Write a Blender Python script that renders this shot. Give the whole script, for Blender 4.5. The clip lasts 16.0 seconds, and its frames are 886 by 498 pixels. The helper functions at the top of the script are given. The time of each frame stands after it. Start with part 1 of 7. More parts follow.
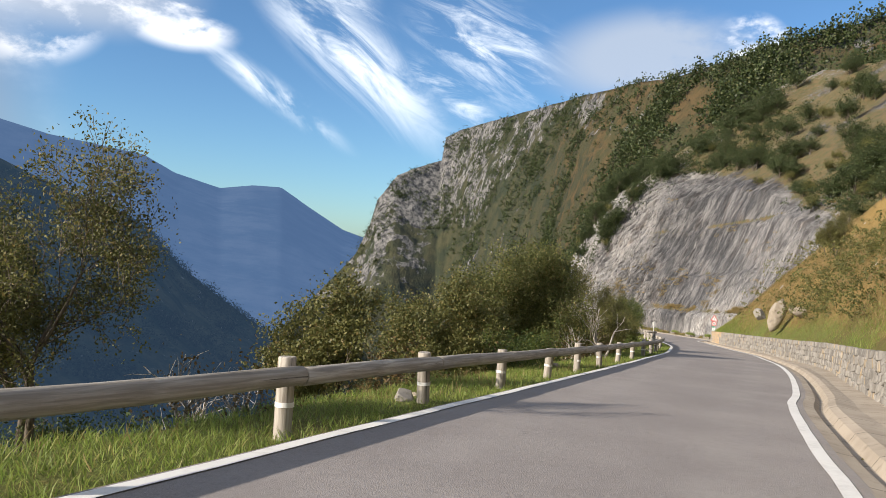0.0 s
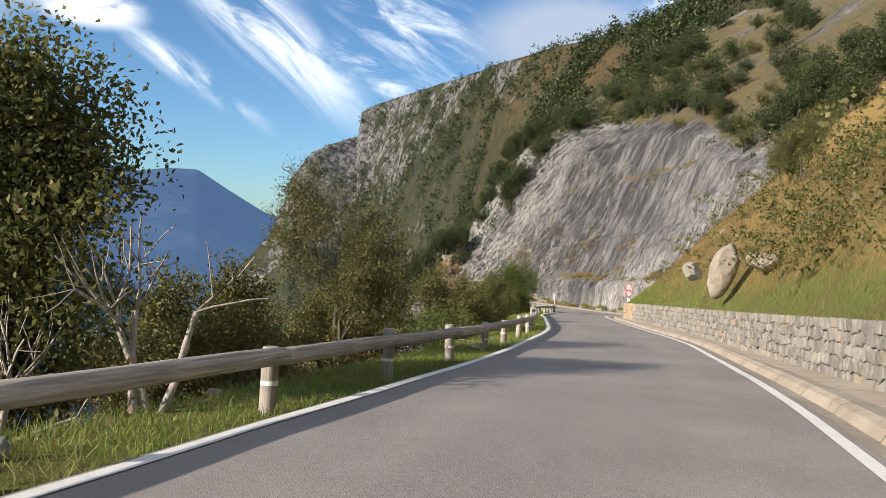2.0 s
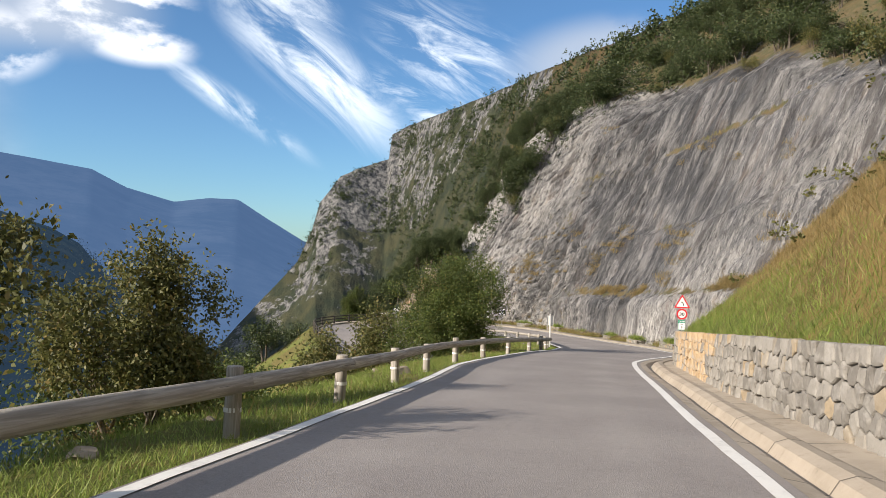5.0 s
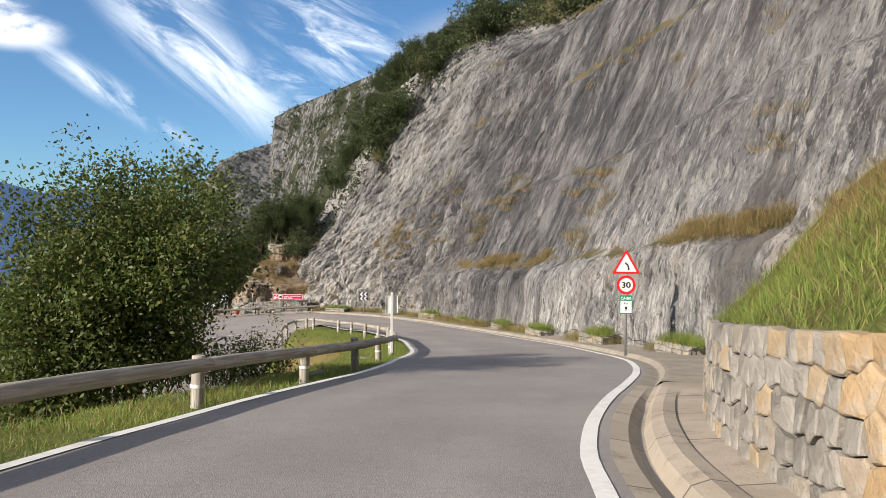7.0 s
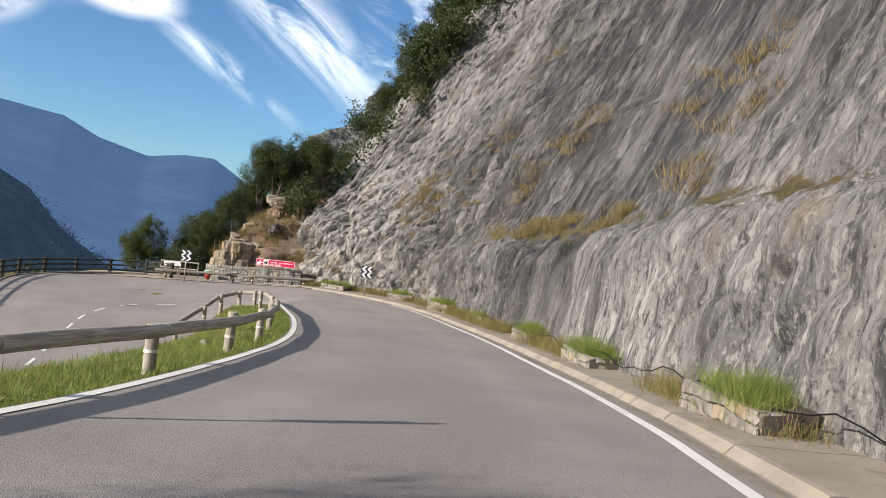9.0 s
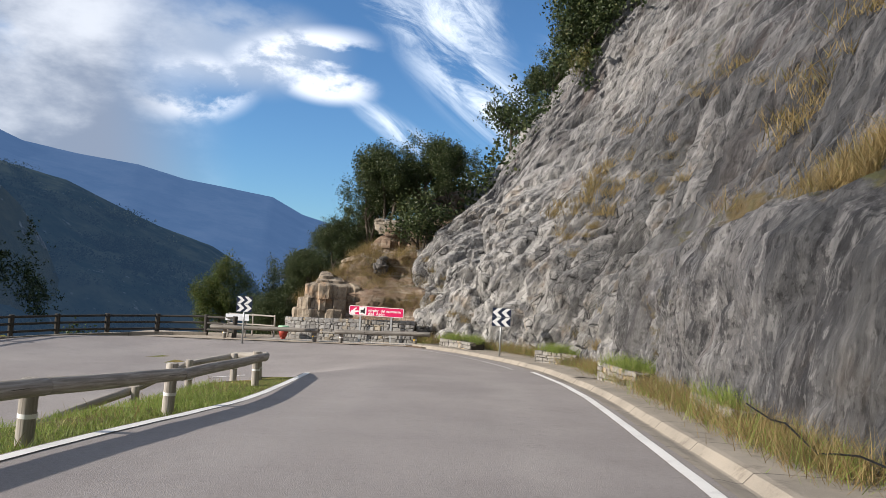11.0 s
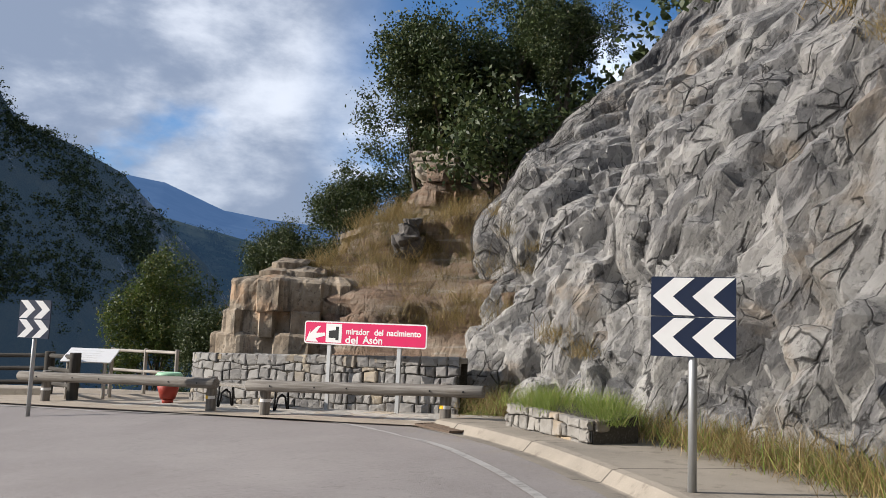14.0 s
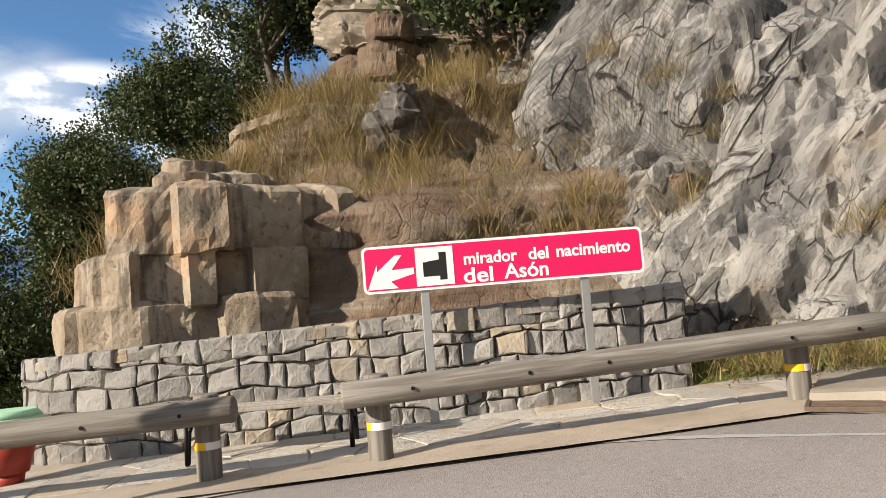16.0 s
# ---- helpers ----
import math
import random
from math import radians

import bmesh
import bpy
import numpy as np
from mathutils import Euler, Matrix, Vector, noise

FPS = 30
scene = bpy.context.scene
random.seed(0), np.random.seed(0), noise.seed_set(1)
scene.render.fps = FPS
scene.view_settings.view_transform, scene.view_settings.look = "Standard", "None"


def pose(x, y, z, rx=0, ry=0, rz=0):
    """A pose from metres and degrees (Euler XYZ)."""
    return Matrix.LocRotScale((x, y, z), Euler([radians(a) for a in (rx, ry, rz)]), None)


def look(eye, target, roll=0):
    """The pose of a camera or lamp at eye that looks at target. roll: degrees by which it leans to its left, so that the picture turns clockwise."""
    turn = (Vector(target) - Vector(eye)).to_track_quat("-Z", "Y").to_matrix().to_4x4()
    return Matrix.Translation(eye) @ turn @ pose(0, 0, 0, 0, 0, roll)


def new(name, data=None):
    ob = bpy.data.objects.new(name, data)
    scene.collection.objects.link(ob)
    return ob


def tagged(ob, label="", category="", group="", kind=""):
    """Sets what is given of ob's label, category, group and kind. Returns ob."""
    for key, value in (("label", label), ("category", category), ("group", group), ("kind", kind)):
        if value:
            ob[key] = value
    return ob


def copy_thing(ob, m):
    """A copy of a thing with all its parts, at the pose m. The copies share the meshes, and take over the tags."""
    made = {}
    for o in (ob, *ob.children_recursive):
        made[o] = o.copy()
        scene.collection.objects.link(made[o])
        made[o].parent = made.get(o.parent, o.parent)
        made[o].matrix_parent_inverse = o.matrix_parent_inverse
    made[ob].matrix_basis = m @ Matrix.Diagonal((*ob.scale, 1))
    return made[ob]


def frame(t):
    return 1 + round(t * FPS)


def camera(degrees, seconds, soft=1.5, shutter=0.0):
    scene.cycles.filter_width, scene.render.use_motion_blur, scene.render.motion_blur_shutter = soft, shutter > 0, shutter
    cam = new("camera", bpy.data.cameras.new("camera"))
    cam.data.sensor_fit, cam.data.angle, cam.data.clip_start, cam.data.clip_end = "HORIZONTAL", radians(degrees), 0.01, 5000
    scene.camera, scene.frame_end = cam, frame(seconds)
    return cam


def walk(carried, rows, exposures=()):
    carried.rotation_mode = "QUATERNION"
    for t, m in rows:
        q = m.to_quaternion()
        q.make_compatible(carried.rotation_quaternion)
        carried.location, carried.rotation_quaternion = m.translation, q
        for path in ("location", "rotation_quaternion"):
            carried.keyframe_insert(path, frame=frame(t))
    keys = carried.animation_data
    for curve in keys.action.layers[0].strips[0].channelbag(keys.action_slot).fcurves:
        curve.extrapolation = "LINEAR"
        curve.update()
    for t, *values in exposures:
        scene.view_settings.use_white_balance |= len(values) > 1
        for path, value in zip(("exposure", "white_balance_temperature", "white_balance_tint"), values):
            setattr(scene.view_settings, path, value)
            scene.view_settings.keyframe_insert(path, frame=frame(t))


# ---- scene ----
cam = camera(59.6, 16.0, soft=0.75)
METRES, EYE, TILT, LEAN, TURN = 157.0, 1.28, 0.0, -3.6, 0.0
ROWS = [
    (0.0, 0.0, 0.0, 0.0, 0.0, 0.0, 0.0),
    (0.5, 0.0146, 0.0386, -0.0043, -0.01, -0.23, -0.02),
    (1.0, 0.0288, 0.0758, -0.0083, -2.63, -1.32, 0.02),
    (1.5, 0.0432, 0.1122, -0.0125, -4.57, -2.07, 0.46),
    (2.0, 0.0566, 0.1483, -0.0164, -5.4, -1.53, 1.3),
    (2.5, 0.0705, 0.1865, -0.0203, -4.31, -1.3, 0.48),
    (3.0, 0.0831, 0.2215, -0.024, -3.8, -1.09, -1.23),
    (5.5, 0.1343, 0.3924, -0.0415, -2.77, 0.77, 2.79),
    (6.0, 0.1427, 0.4258, -0.0446, -8.14, -0.11, 2.83),
    (6.5, 0.1509, 0.4584, -0.0476, -9.68, -0.38, 3.0),
    (7.0, 0.1596, 0.4896, -0.0506, -10.22, -0.6, 3.12),
    (7.5, 0.1696, 0.5205, -0.0538, -10.46, -0.68, 3.43),
    (8.0, 0.1807, 0.5501, -0.0569, -9.6, -0.38, 2.03),
    (8.5, 0.1915, 0.5799, -0.0602, -7.58, -0.58, -1.38),
    (9.0, 0.2008, 0.6108, -0.0637, -3.89, -0.94, -2.5),
    (9.5, 0.2077, 0.6424, -0.0669, 0.33, 0.19, -1.84),
    (10.0, 0.2122, 0.6751, -0.0697, 4.29, 1.59, -1.35),
    (12.5, 0.2102, 0.8185, -0.0785, 16.45, 4.7, 2.03),
    (13.0, 0.2068, 0.8436, -0.0798, 18.56, 5.18, 2.0),
    (13.5, 0.2024, 0.8663, -0.0807, 20.54, 6.29, 1.49),
    (14.0, 0.1962, 0.8868, -0.0814, 23.31, 7.28, 1.07),
    (14.5, 0.1875, 0.9043, -0.0818, 21.31, 7.38, 0.36),
    (15.0, 0.1752, 0.9178, -0.0818, 8.39, 7.29, 1.22),
    (15.5, 0.1584, 0.9251, -0.0816, 0.04, 6.57, 6.1),
    (16.0, 0.1408, 0.9247, -0.0813, -4.08, 3.6, 8.34),
]
walk(cam, [(t, pose(0, 0, EYE, TILT, LEAN, TURN) @ pose(METRES * x, METRES * y, METRES * z, 90 + pitch, roll, yaw)) for t, x, y, z, yaw, pitch, roll in ROWS],
     [(0.0, 1.0, 6500, 10), (8.0, 0.95, 6400, 10), (10.0, 0.9, 6250, 10), (12.5, 0.85, 6000, 10), (14.5, 0.85, 6000, 10), (15.3, 1.05, 6550, 10), (16.0, 1.12, 6700, 10)])

# ---------------------------------------------------------------- light
SUN_TO = Vector((-0.81, -0.415, 0.395)).normalized()
sun = new("sun", bpy.data.lights.new("sun", "SUN"))
sun.data.energy, sun.data.angle, sun.data.color = 4.1, radians(0.7), (1.0, 0.885, 0.75)
sun.matrix_world = look((0, 0, 60), Vector((0, 0, 60)) - SUN_TO)


def build_world():
    w = bpy.data.worlds.new("world")
    scene.world = w
    w.use_nodes = True
    t = w.node_tree
    for n in list(t.nodes):
        t.nodes.remove(n)

    def nd(kind, **kw):
        n = t.nodes.new(kind)
        for k, v in kw.items():
            if k in n.inputs:
                n.inputs[k].default_value = v
        return n

    sky = nd("ShaderNodeTexSky")
    sky.sky_type, sky.sun_disc = "NISHITA", False
    sky.sun_elevation = math.asin(SUN_TO.z)
    sky.sun_rotation = math.atan2(SUN_TO.x, SUN_TO.y)
    sky.altitude, sky.air_density, sky.dust_density, sky.ozone_density = 600, 1.0, 0.6, 1.6
    tc = nd("ShaderNodeTexCoord")
    sep = nd("ShaderNodeSeparateXYZ")
    t.links.new(tc.outputs["Generated"], sep.inputs[0])
    # the northern sky as a plane: how far east and how high for each step north
    north = nd("ShaderNodeMath")
    north.operation = "MAXIMUM"
    t.links.new(sep.outputs[1], north.inputs[0])
    north.inputs[1].default_value = 0.05
    flat = nd("ShaderNodeCombineXYZ")
    for i, o in ((0, 0), (1, 2)):
        m = nd("ShaderNodeMath")
        m.operation = "DIVIDE"
        t.links.new(sep.outputs[o], m.inputs[0])
        t.links.new(north.outputs[0], m.inputs[1])
        t.links.new(m.outputs[0], flat.inputs[i])

    def layer(loc, rot, scale, nscale, detail, rough, distort, lo, hi, src):
        mp = nd("ShaderNodeMapping")
        mp.inputs["Location"].default_value = loc
        mp.inputs["Rotation"].default_value = (0, 0, radians(rot))
        mp.inputs["Scale"].default_value = scale
        mp.vector_type = "TEXTURE" if src == flat.outputs[0] else "POINT"
        t.links.new(src, mp.inputs[0])
        nz = nd("ShaderNodeTexNoise", Scale=nscale, Detail=detail, Roughness=rough, Distortion=distort)
        t.links.new(mp.outputs[0], nz.inputs["Vector"])
        rp = nd("ShaderNodeMapRange")
        rp.interpolation_type = "SMOOTHSTEP"
        rp.inputs["From Min"].default_value, rp.inputs["From Max"].default_value = lo, hi
        t.links.new(nz.outputs["Fac"], rp.inputs["Value"])
        return rp.outputs[0]

    def mul(a, b, op="MULTIPLY"):
        m = nd("ShaderNodeMath")
        m.operation, m.use_clamp = op, True
        for i, v in enumerate((a, b)):
            if isinstance(v, float):
                m.inputs[i].default_value = v
            else:
                t.links.new(v, m.inputs[i])
        return m.outputs[0]

    def mixc(f, a, b):
        m = nd("ShaderNodeMix")
        m.data_type = "RGBA"
        t.links.new(f, m.inputs[0])
        for i, v in ((6, a), (7, b)):
            if isinstance(v, tuple):
                m.inputs[i].default_value = v
            else:
                t.links.new(v, m.inputs[i])
        return m.outputs[2]

    def patch(at, turn, size, soft=0.35):
        """A soft-edged oval of the northern sky, long along a slant."""
        mp = nd("ShaderNodeMapping")
        mp.vector_type = "TEXTURE"
        mp.inputs["Location"].default_value = (*at, 0)
        mp.inputs["Rotation"].default_value = (0, 0, radians(turn))
        mp.inputs["Scale"].default_value = (*size, 1)
        t.links.new(flat.outputs[0], mp.inputs[0])
        ln = nd("ShaderNodeVectorMath")
        ln.operation = "LENGTH"
        t.links.new(mp.outputs[0], ln.inputs[0])
        rp = nd("ShaderNodeMapRange")
        rp.interpolation_type = "SMOOTHSTEP"
        for key, val in (("From Min", 1.0), ("From Max", soft), ("To Min", 0.0), ("To Max", 1.0)):
            rp.inputs[key].default_value = val
        t.links.new(ln.outputs["Value"], rp.inputs["Value"])
        return rp.outputs[0]

    def join(parts):
        a = parts[0]
        for b in parts[1:]:
            a = mul(a, b, "MAXIMUM")
        return a

    # two long slanting streaks with feathers between and east of them
    wisps = layer((0.4, 0.2, 0), -43, (0.16, 0.050, 1), 1.0, 10, 0.66, 0.7, 0.36, 0.66, flat.outputs[0])
    fine = layer((1.4, 0.7, 0), -24, (0.12, 0.030, 1), 1.0, 9, 0.66, 0.8, 0.42, 0.72, flat.outputs[0])
    long_ones = join([patch((-0.135, 0.245), -40, (0.215, 0.062), 0.15), patch((-0.235, 0.190), -33, (0.15, 0.024), 0.0), patch((-0.19, 0.36), -42, (0.12, 0.075), 0.1)])
    feathers = join([patch((0.045, 0.265), -28, (0.15, 0.085), 0.1), patch((-0.20, 0.33), -30, (0.16, 0.05), 0.2), patch((0.0, 0.20), -35, (0.10, 0.03), 0.1)])
    cirrus = join([mul(wisps, long_ones), mul(mul(fine, feathers), 0.85)])
    # heaped clouds: small ones in the north, a broken deck over the rest of the sky, carried on out of view to raise
    # the fill light
    lumps = layer((1.9, 6.4, 0), 0, (1, 1, 1.9), 8.0, 10, 0.58, 0.1, 0.40, 0.54, tc.outputs["Generated"])
    puffs = mul(lumps, join([patch((-0.355, 0.262), -6, (0.085, 0.032)), patch((0.385, 0.29), 0, (0.055, 0.045), 0.6), patch((-0.56, 0.255), 0, (0.12, 0.06), 0.4), patch((-0.40, 0.305), 5, (0.13, 0.045), 0.4)]))
    grey = mul(layer((4.2, 1.1, 0), 0, (1, 1, 1.9), 5.0, 9, 0.55, 0.1, 0.32, 0.50, tc.outputs["Generated"]), join([patch((0.25, 0.265), 8, (0.17, 0.075), 0.4), patch((-0.50, 0.32), -8, (0.20, 0.085), 0.4)]))
    ahead = nd("ShaderNodeVectorMath")
    ahead.operation = "DOT_PRODUCT"
    t.links.new(tc.outputs["Generated"], ahead.inputs[0])
    ahead.inputs[1].default_value = Vector((0.10, 0.97, 0.22)).normalized()
    west = nd("ShaderNodeMapRange")
    west.interpolation_type = "SMOOTHSTEP"
    west.inputs["From Min"].default_value, west.inputs["From Max"].default_value = 0.86, 0.76
    t.links.new(ahead.outputs["Value"], west.inputs["Value"])
    bank = layer((5.0, 2.0, 0), 0, (1, 1, 1.8), 3.2, 10, 0.55, 0.1, 0.27, 0.43, tc.outputs["Generated"])
    bank = mul(bank, west.outputs[0])
    shade = layer((0.7, 3.0, 0.4), 0, (1, 1, 2.0), 5.2, 9, 0.56, 0.1, 0.43, 0.74, tc.outputs["Generated"])
    tint = nd("ShaderNodeMix")
    tint.data_type, tint.blend_type = "RGBA", "MULTIPLY"
    tint.inputs[0].default_value = 1.0
    t.links.new(sky.outputs[0], tint.inputs[6])
    tint.inputs[7].default_value = (0.66, 0.93, 1.16, 1)
    base = tint.outputs[2]
    c1 = mixc(mul(cirrus, 0.92), base, (10.5, 11.0, 11.5, 1))
    c1 = mixc(mul(grey, 0.8), c1, (4.6, 5.2, 6.2, 1))
    c2 = mixc(mul(puffs, 0.9), c1, (11.0, 11.0, 11.2, 1))
    bankc = mixc(shade, (2.7, 3.1, 3.9, 1), (7.6, 7.7, 8.0, 1))
    c3 = mixc(mul(bank, 0.95), c2, bankc)
    bg = nd("ShaderNodeBackground", Strength=0.066)
    out = nd("ShaderNodeOutputWorld")
    t.links.new(c3, bg.inputs[0])
    t.links.new(bg.outputs[0], out.inputs[0])


build_world()

# ---------------------------------------------------------------- materials
class Tree:
    """A small writer of shader nodes."""

    def __init__(self, name):
        self.m = bpy.data.materials.new(name)
        self.m.use_nodes = True
        self.t = self.m.node_tree
        self.bsdf = self.t.nodes["Principled BSDF"]
        self.out = self.t.nodes["Material Output"]

    def put(self, sock, v):
        if isinstance(v, bpy.types.NodeSocket):
            self.t.links.new(v, sock)
        elif v is not None:
            sock.default_value = v

    def n(self, kind, **kw):
        nd = self.t.nodes.new("ShaderNode" + kind)
        for k, v in kw.items():
            self.put(nd.inputs[k.replace("_", " ")], v)
        return nd

    def pos(self, scale=(1, 1, 1), loc=(0, 0, 0), rot=(0, 0, 0), coord="Object"):
        m = self.n("Mapping")
        self.t.links.new(self.n("TexCoord").outputs[coord], m.inputs[0])
        m.inputs["Scale"].default_value, m.inputs["Location"].default_value = scale, loc
        m.inputs["Rotation"].default_value = [radians(a) for a in rot]
        return m.outputs[0]

    def noise(self, vec, scale, detail=6.0, rough=0.55, dist=0.0):
        return self.n("TexNoise", Vector=vec, Scale=scale, Detail=detail, Roughness=rough, Distortion=dist).outputs["Fac"]

    def voro(self, vec, scale, feature="F1", rand=1.0, out="Distance"):
        v = self.n("TexVoronoi", Vector=vec, Scale=scale, Randomness=rand)
        v.feature = feature
        return v.outputs[out]

    def ramp(self, v, lo, hi, a=0.0, b=1.0):
        r = self.n("MapRange")
        r.interpolation_type = "SMOOTHSTEP"
        self.put(r.inputs["Value"], v)
        for k, x in (("From Min", lo), ("From Max", hi), ("To Min", a), ("To Max", b)):
            r.inputs[k].default_value = x
        return r.outputs[0]

    def math(self, op, a, b=None):
        m = self.n("Math")
        m.operation = op
        self.put(m.inputs[0], a)
        self.put(m.inputs[1], b)
        return m.outputs[0]

    def mix(self, f, a, b, blend="MIX"):
        m = self.n("Mix")
        m.data_type, m.blend_type = "RGBA", blend
        self.put(m.inputs[0], f)
        for i, v in ((6, a), (7, b)):
            self.put(m.inputs[i], (*v, 1) if isinstance(v, tuple) else v)
        return m.outputs[2]

    def axes(self, along, stretch):
        """Coordinates squeezed along a direction, so that a noise in them runs in streaks that way."""
        d = Vector(along).normalized()
        e1 = d.orthogonal().normalized()
        e2 = d.cross(e1)
        p = self.n("TexCoord").outputs["Object"]
        c = self.n("CombineXYZ")
        for i, (v, k) in enumerate(((e1, 1), (e2, 1), (d, stretch))):
            q = self.n("VectorMath")
            q.operation = "DOT_PRODUCT"
            self.t.links.new(p, q.inputs[0])
            q.inputs[1].default_value = v * k
            self.t.links.new(q.outputs["Value"], c.inputs[i])
        return c.outputs[0]

    def attr(self, name):
        a = self.n("Attribute")
        a.attribute_name = name
        return a.outputs["Fac"]

    def rand(self):
        return self.n("ObjectInfo").outputs["Random"]

    def island(self):
        return self.n("NewGeometry").outputs["Random Per Island"]

    def bump(self, h, strength=0.5, dist=0.02, normal=None):
        b = self.n("Bump", Strength=strength, Distance=dist)
        self.put(b.inputs["Height"], h)
        self.put(b.inputs["Normal"], normal)
        return b.outputs[0]

    def done(self, color, rough=0.8, normal=None, metal=0.0, spec=0.4):
        self.put(self.bsdf.inputs["Base Color"], (*color, 1) if isinstance(color, tuple) else color)
        self.put(self.bsdf.inputs["Roughness"], rough)
        self.put(self.bsdf.inputs["Metallic"], metal)
        self.put(self.bsdf.inputs["Specular IOR Level"], spec)
        self.put(self.bsdf.inputs["Normal"], normal)
        return self.m


def make_asphalt():
    t = Tree("asphalt")
    p = t.pos()
    grain = t.noise(p, 70, 3, 0.7)
    fine = t.voro(p, 95)
    big = t.noise(p, 0.35, 5, 0.6)
    mid = t.noise(t.pos((1.6, 0.35, 1)), 1.0, 6, 0.6)
    c = t.mix(t.ramp(big, 0.35, 0.68), (0.200, 0.178, 0.172), (0.265, 0.239, 0.228))
    c = t.mix(t.ramp(mid, 0.45, 0.75, 0, 0.5), c, (0.24, 0.222, 0.208))
    c = t.mix(t.ramp(grain, 0.38, 0.70, 0, 0.65), c, (0.34, 0.318, 0.298))
    coarse = t.noise(p, 16, 8, 0.75)
    c = t.mix(t.ramp(coarse, 0.54, 0.66, 0, 0.32), c, (0.35, 0.33, 0.31))
    c = t.mix(t.ramp(coarse, 0.46, 0.36, 0, 0.32), c, (0.11, 0.10, 0.098))
    c = t.mix(t.ramp(fine, 0.0, 0.35, 0.55, 0), c, (0.07, 0.066, 0.064))
    # polished wheel tracks and dust between them
    u = t.attr("across")
    track = t.math("MULTIPLY", t.ramp(t.math("ABSOLUTE", t.math("SUBTRACT", t.math("ABSOLUTE", t.math("SUBTRACT", u, 0.5)), 0.24)), 0.02, 0.10, 1, 0), t.ramp(t.noise(p, 0.5, 6, 0.65), 0.42, 0.62, 0.15, 0.75))
    c = t.mix(t.math("MULTIPLY", track, 0.35), c, (0.36, 0.335, 0.315))
    rim = t.math("MULTIPLY", t.ramp(t.math("ABSOLUTE", t.math("SUBTRACT", u, 0.5)), 0.44, 0.50, 0, 1), t.ramp(t.noise(p, 1.8, 7, 0.7), 0.45, 0.62))
    c = t.mix(t.math("MULTIPLY", rim, 0.5), c, (0.26, 0.225, 0.18))
    crk = t.math("MULTIPLY", t.ramp(t.math("ABSOLUTE", t.math("SUBTRACT", t.noise(p, 0.55, 7, 0.62, 0.4), 0.5)), 0.0, 0.0022, 1, 0), t.ramp(t.noise(p, 0.17, 3, 0.5), 0.52, 0.6))
    c = t.mix(t.math("MULTIPLY", crk, 0.6), c, (0.06, 0.055, 0.052))
    n = t.bump(t.math("ADD", t.math("ADD", grain, fine), coarse), 0.35, 0.008)
    return t.done(c, t.ramp(grain, 0.3, 0.8, 0.72, 0.92), n, spec=0.35)


def make_paint(name, col, dirt=(0.32, 0.31, 0.29), worn=0.35):
    t = Tree(name)
    p = t.pos()
    a, b = t.noise(p, 9, 8, 0.7), t.noise(p, 1.1, 5, 0.6)
    c = t.mix(t.ramp(t.math("MULTIPLY", a, b), 0.20, 0.42, 0, worn), col, dirt)
    c = t.mix(t.ramp(t.noise(p, 60, 3, 0.6), 0.55, 0.8, 0, 0.3), c, dirt)
    return t.done(c, 0.6, t.bump(t.noise(p, 70, 3), 0.35, 0.004))


def make_concrete(name="concrete", a=(0.37, 0.335, 0.28), b=(0.28, 0.255, 0.215), stain=(0.15, 0.13, 0.105)):
    t = Tree(name)
    p = t.pos()
    c = t.mix(t.ramp(t.noise(p, 0.8, 7, 0.6), 0.35, 0.7), a, b)
    c = t.mix(t.ramp(t.noise(p, 3.1, 8, 0.68), 0.52, 0.74, 0, 0.75), c, stain)
    c = t.mix(t.ramp(t.noise(p, 45, 4, 0.6), 0.5, 0.8, 0, 0.35), c, (0.5, 0.46, 0.40))
    h = t.math("ADD", t.noise(p, 40, 5, 0.65), t.noise(p, 5, 5, 0.6))
    joint = t.ramp(t.math("ABSOLUTE", t.math("SUBTRACT", t.math("FRACT", t.attr("along")), 0.25)), 0.004, 0.010, 1, 0)
    c = t.mix(t.math("MULTIPLY", joint, 0.75), c, (0.07, 0.06, 0.05))
    h = t.math("SUBTRACT", h, t.math("MULTIPLY", joint, 1.5))
    return t.done(t.mix(1.0, c, (0.84, 0.82, 0.80), "MULTIPLY"), 0.88, t.bump(h, 0.5, 0.012), spec=0.25)


STREAK = (0.30, 0.06, 0.92)


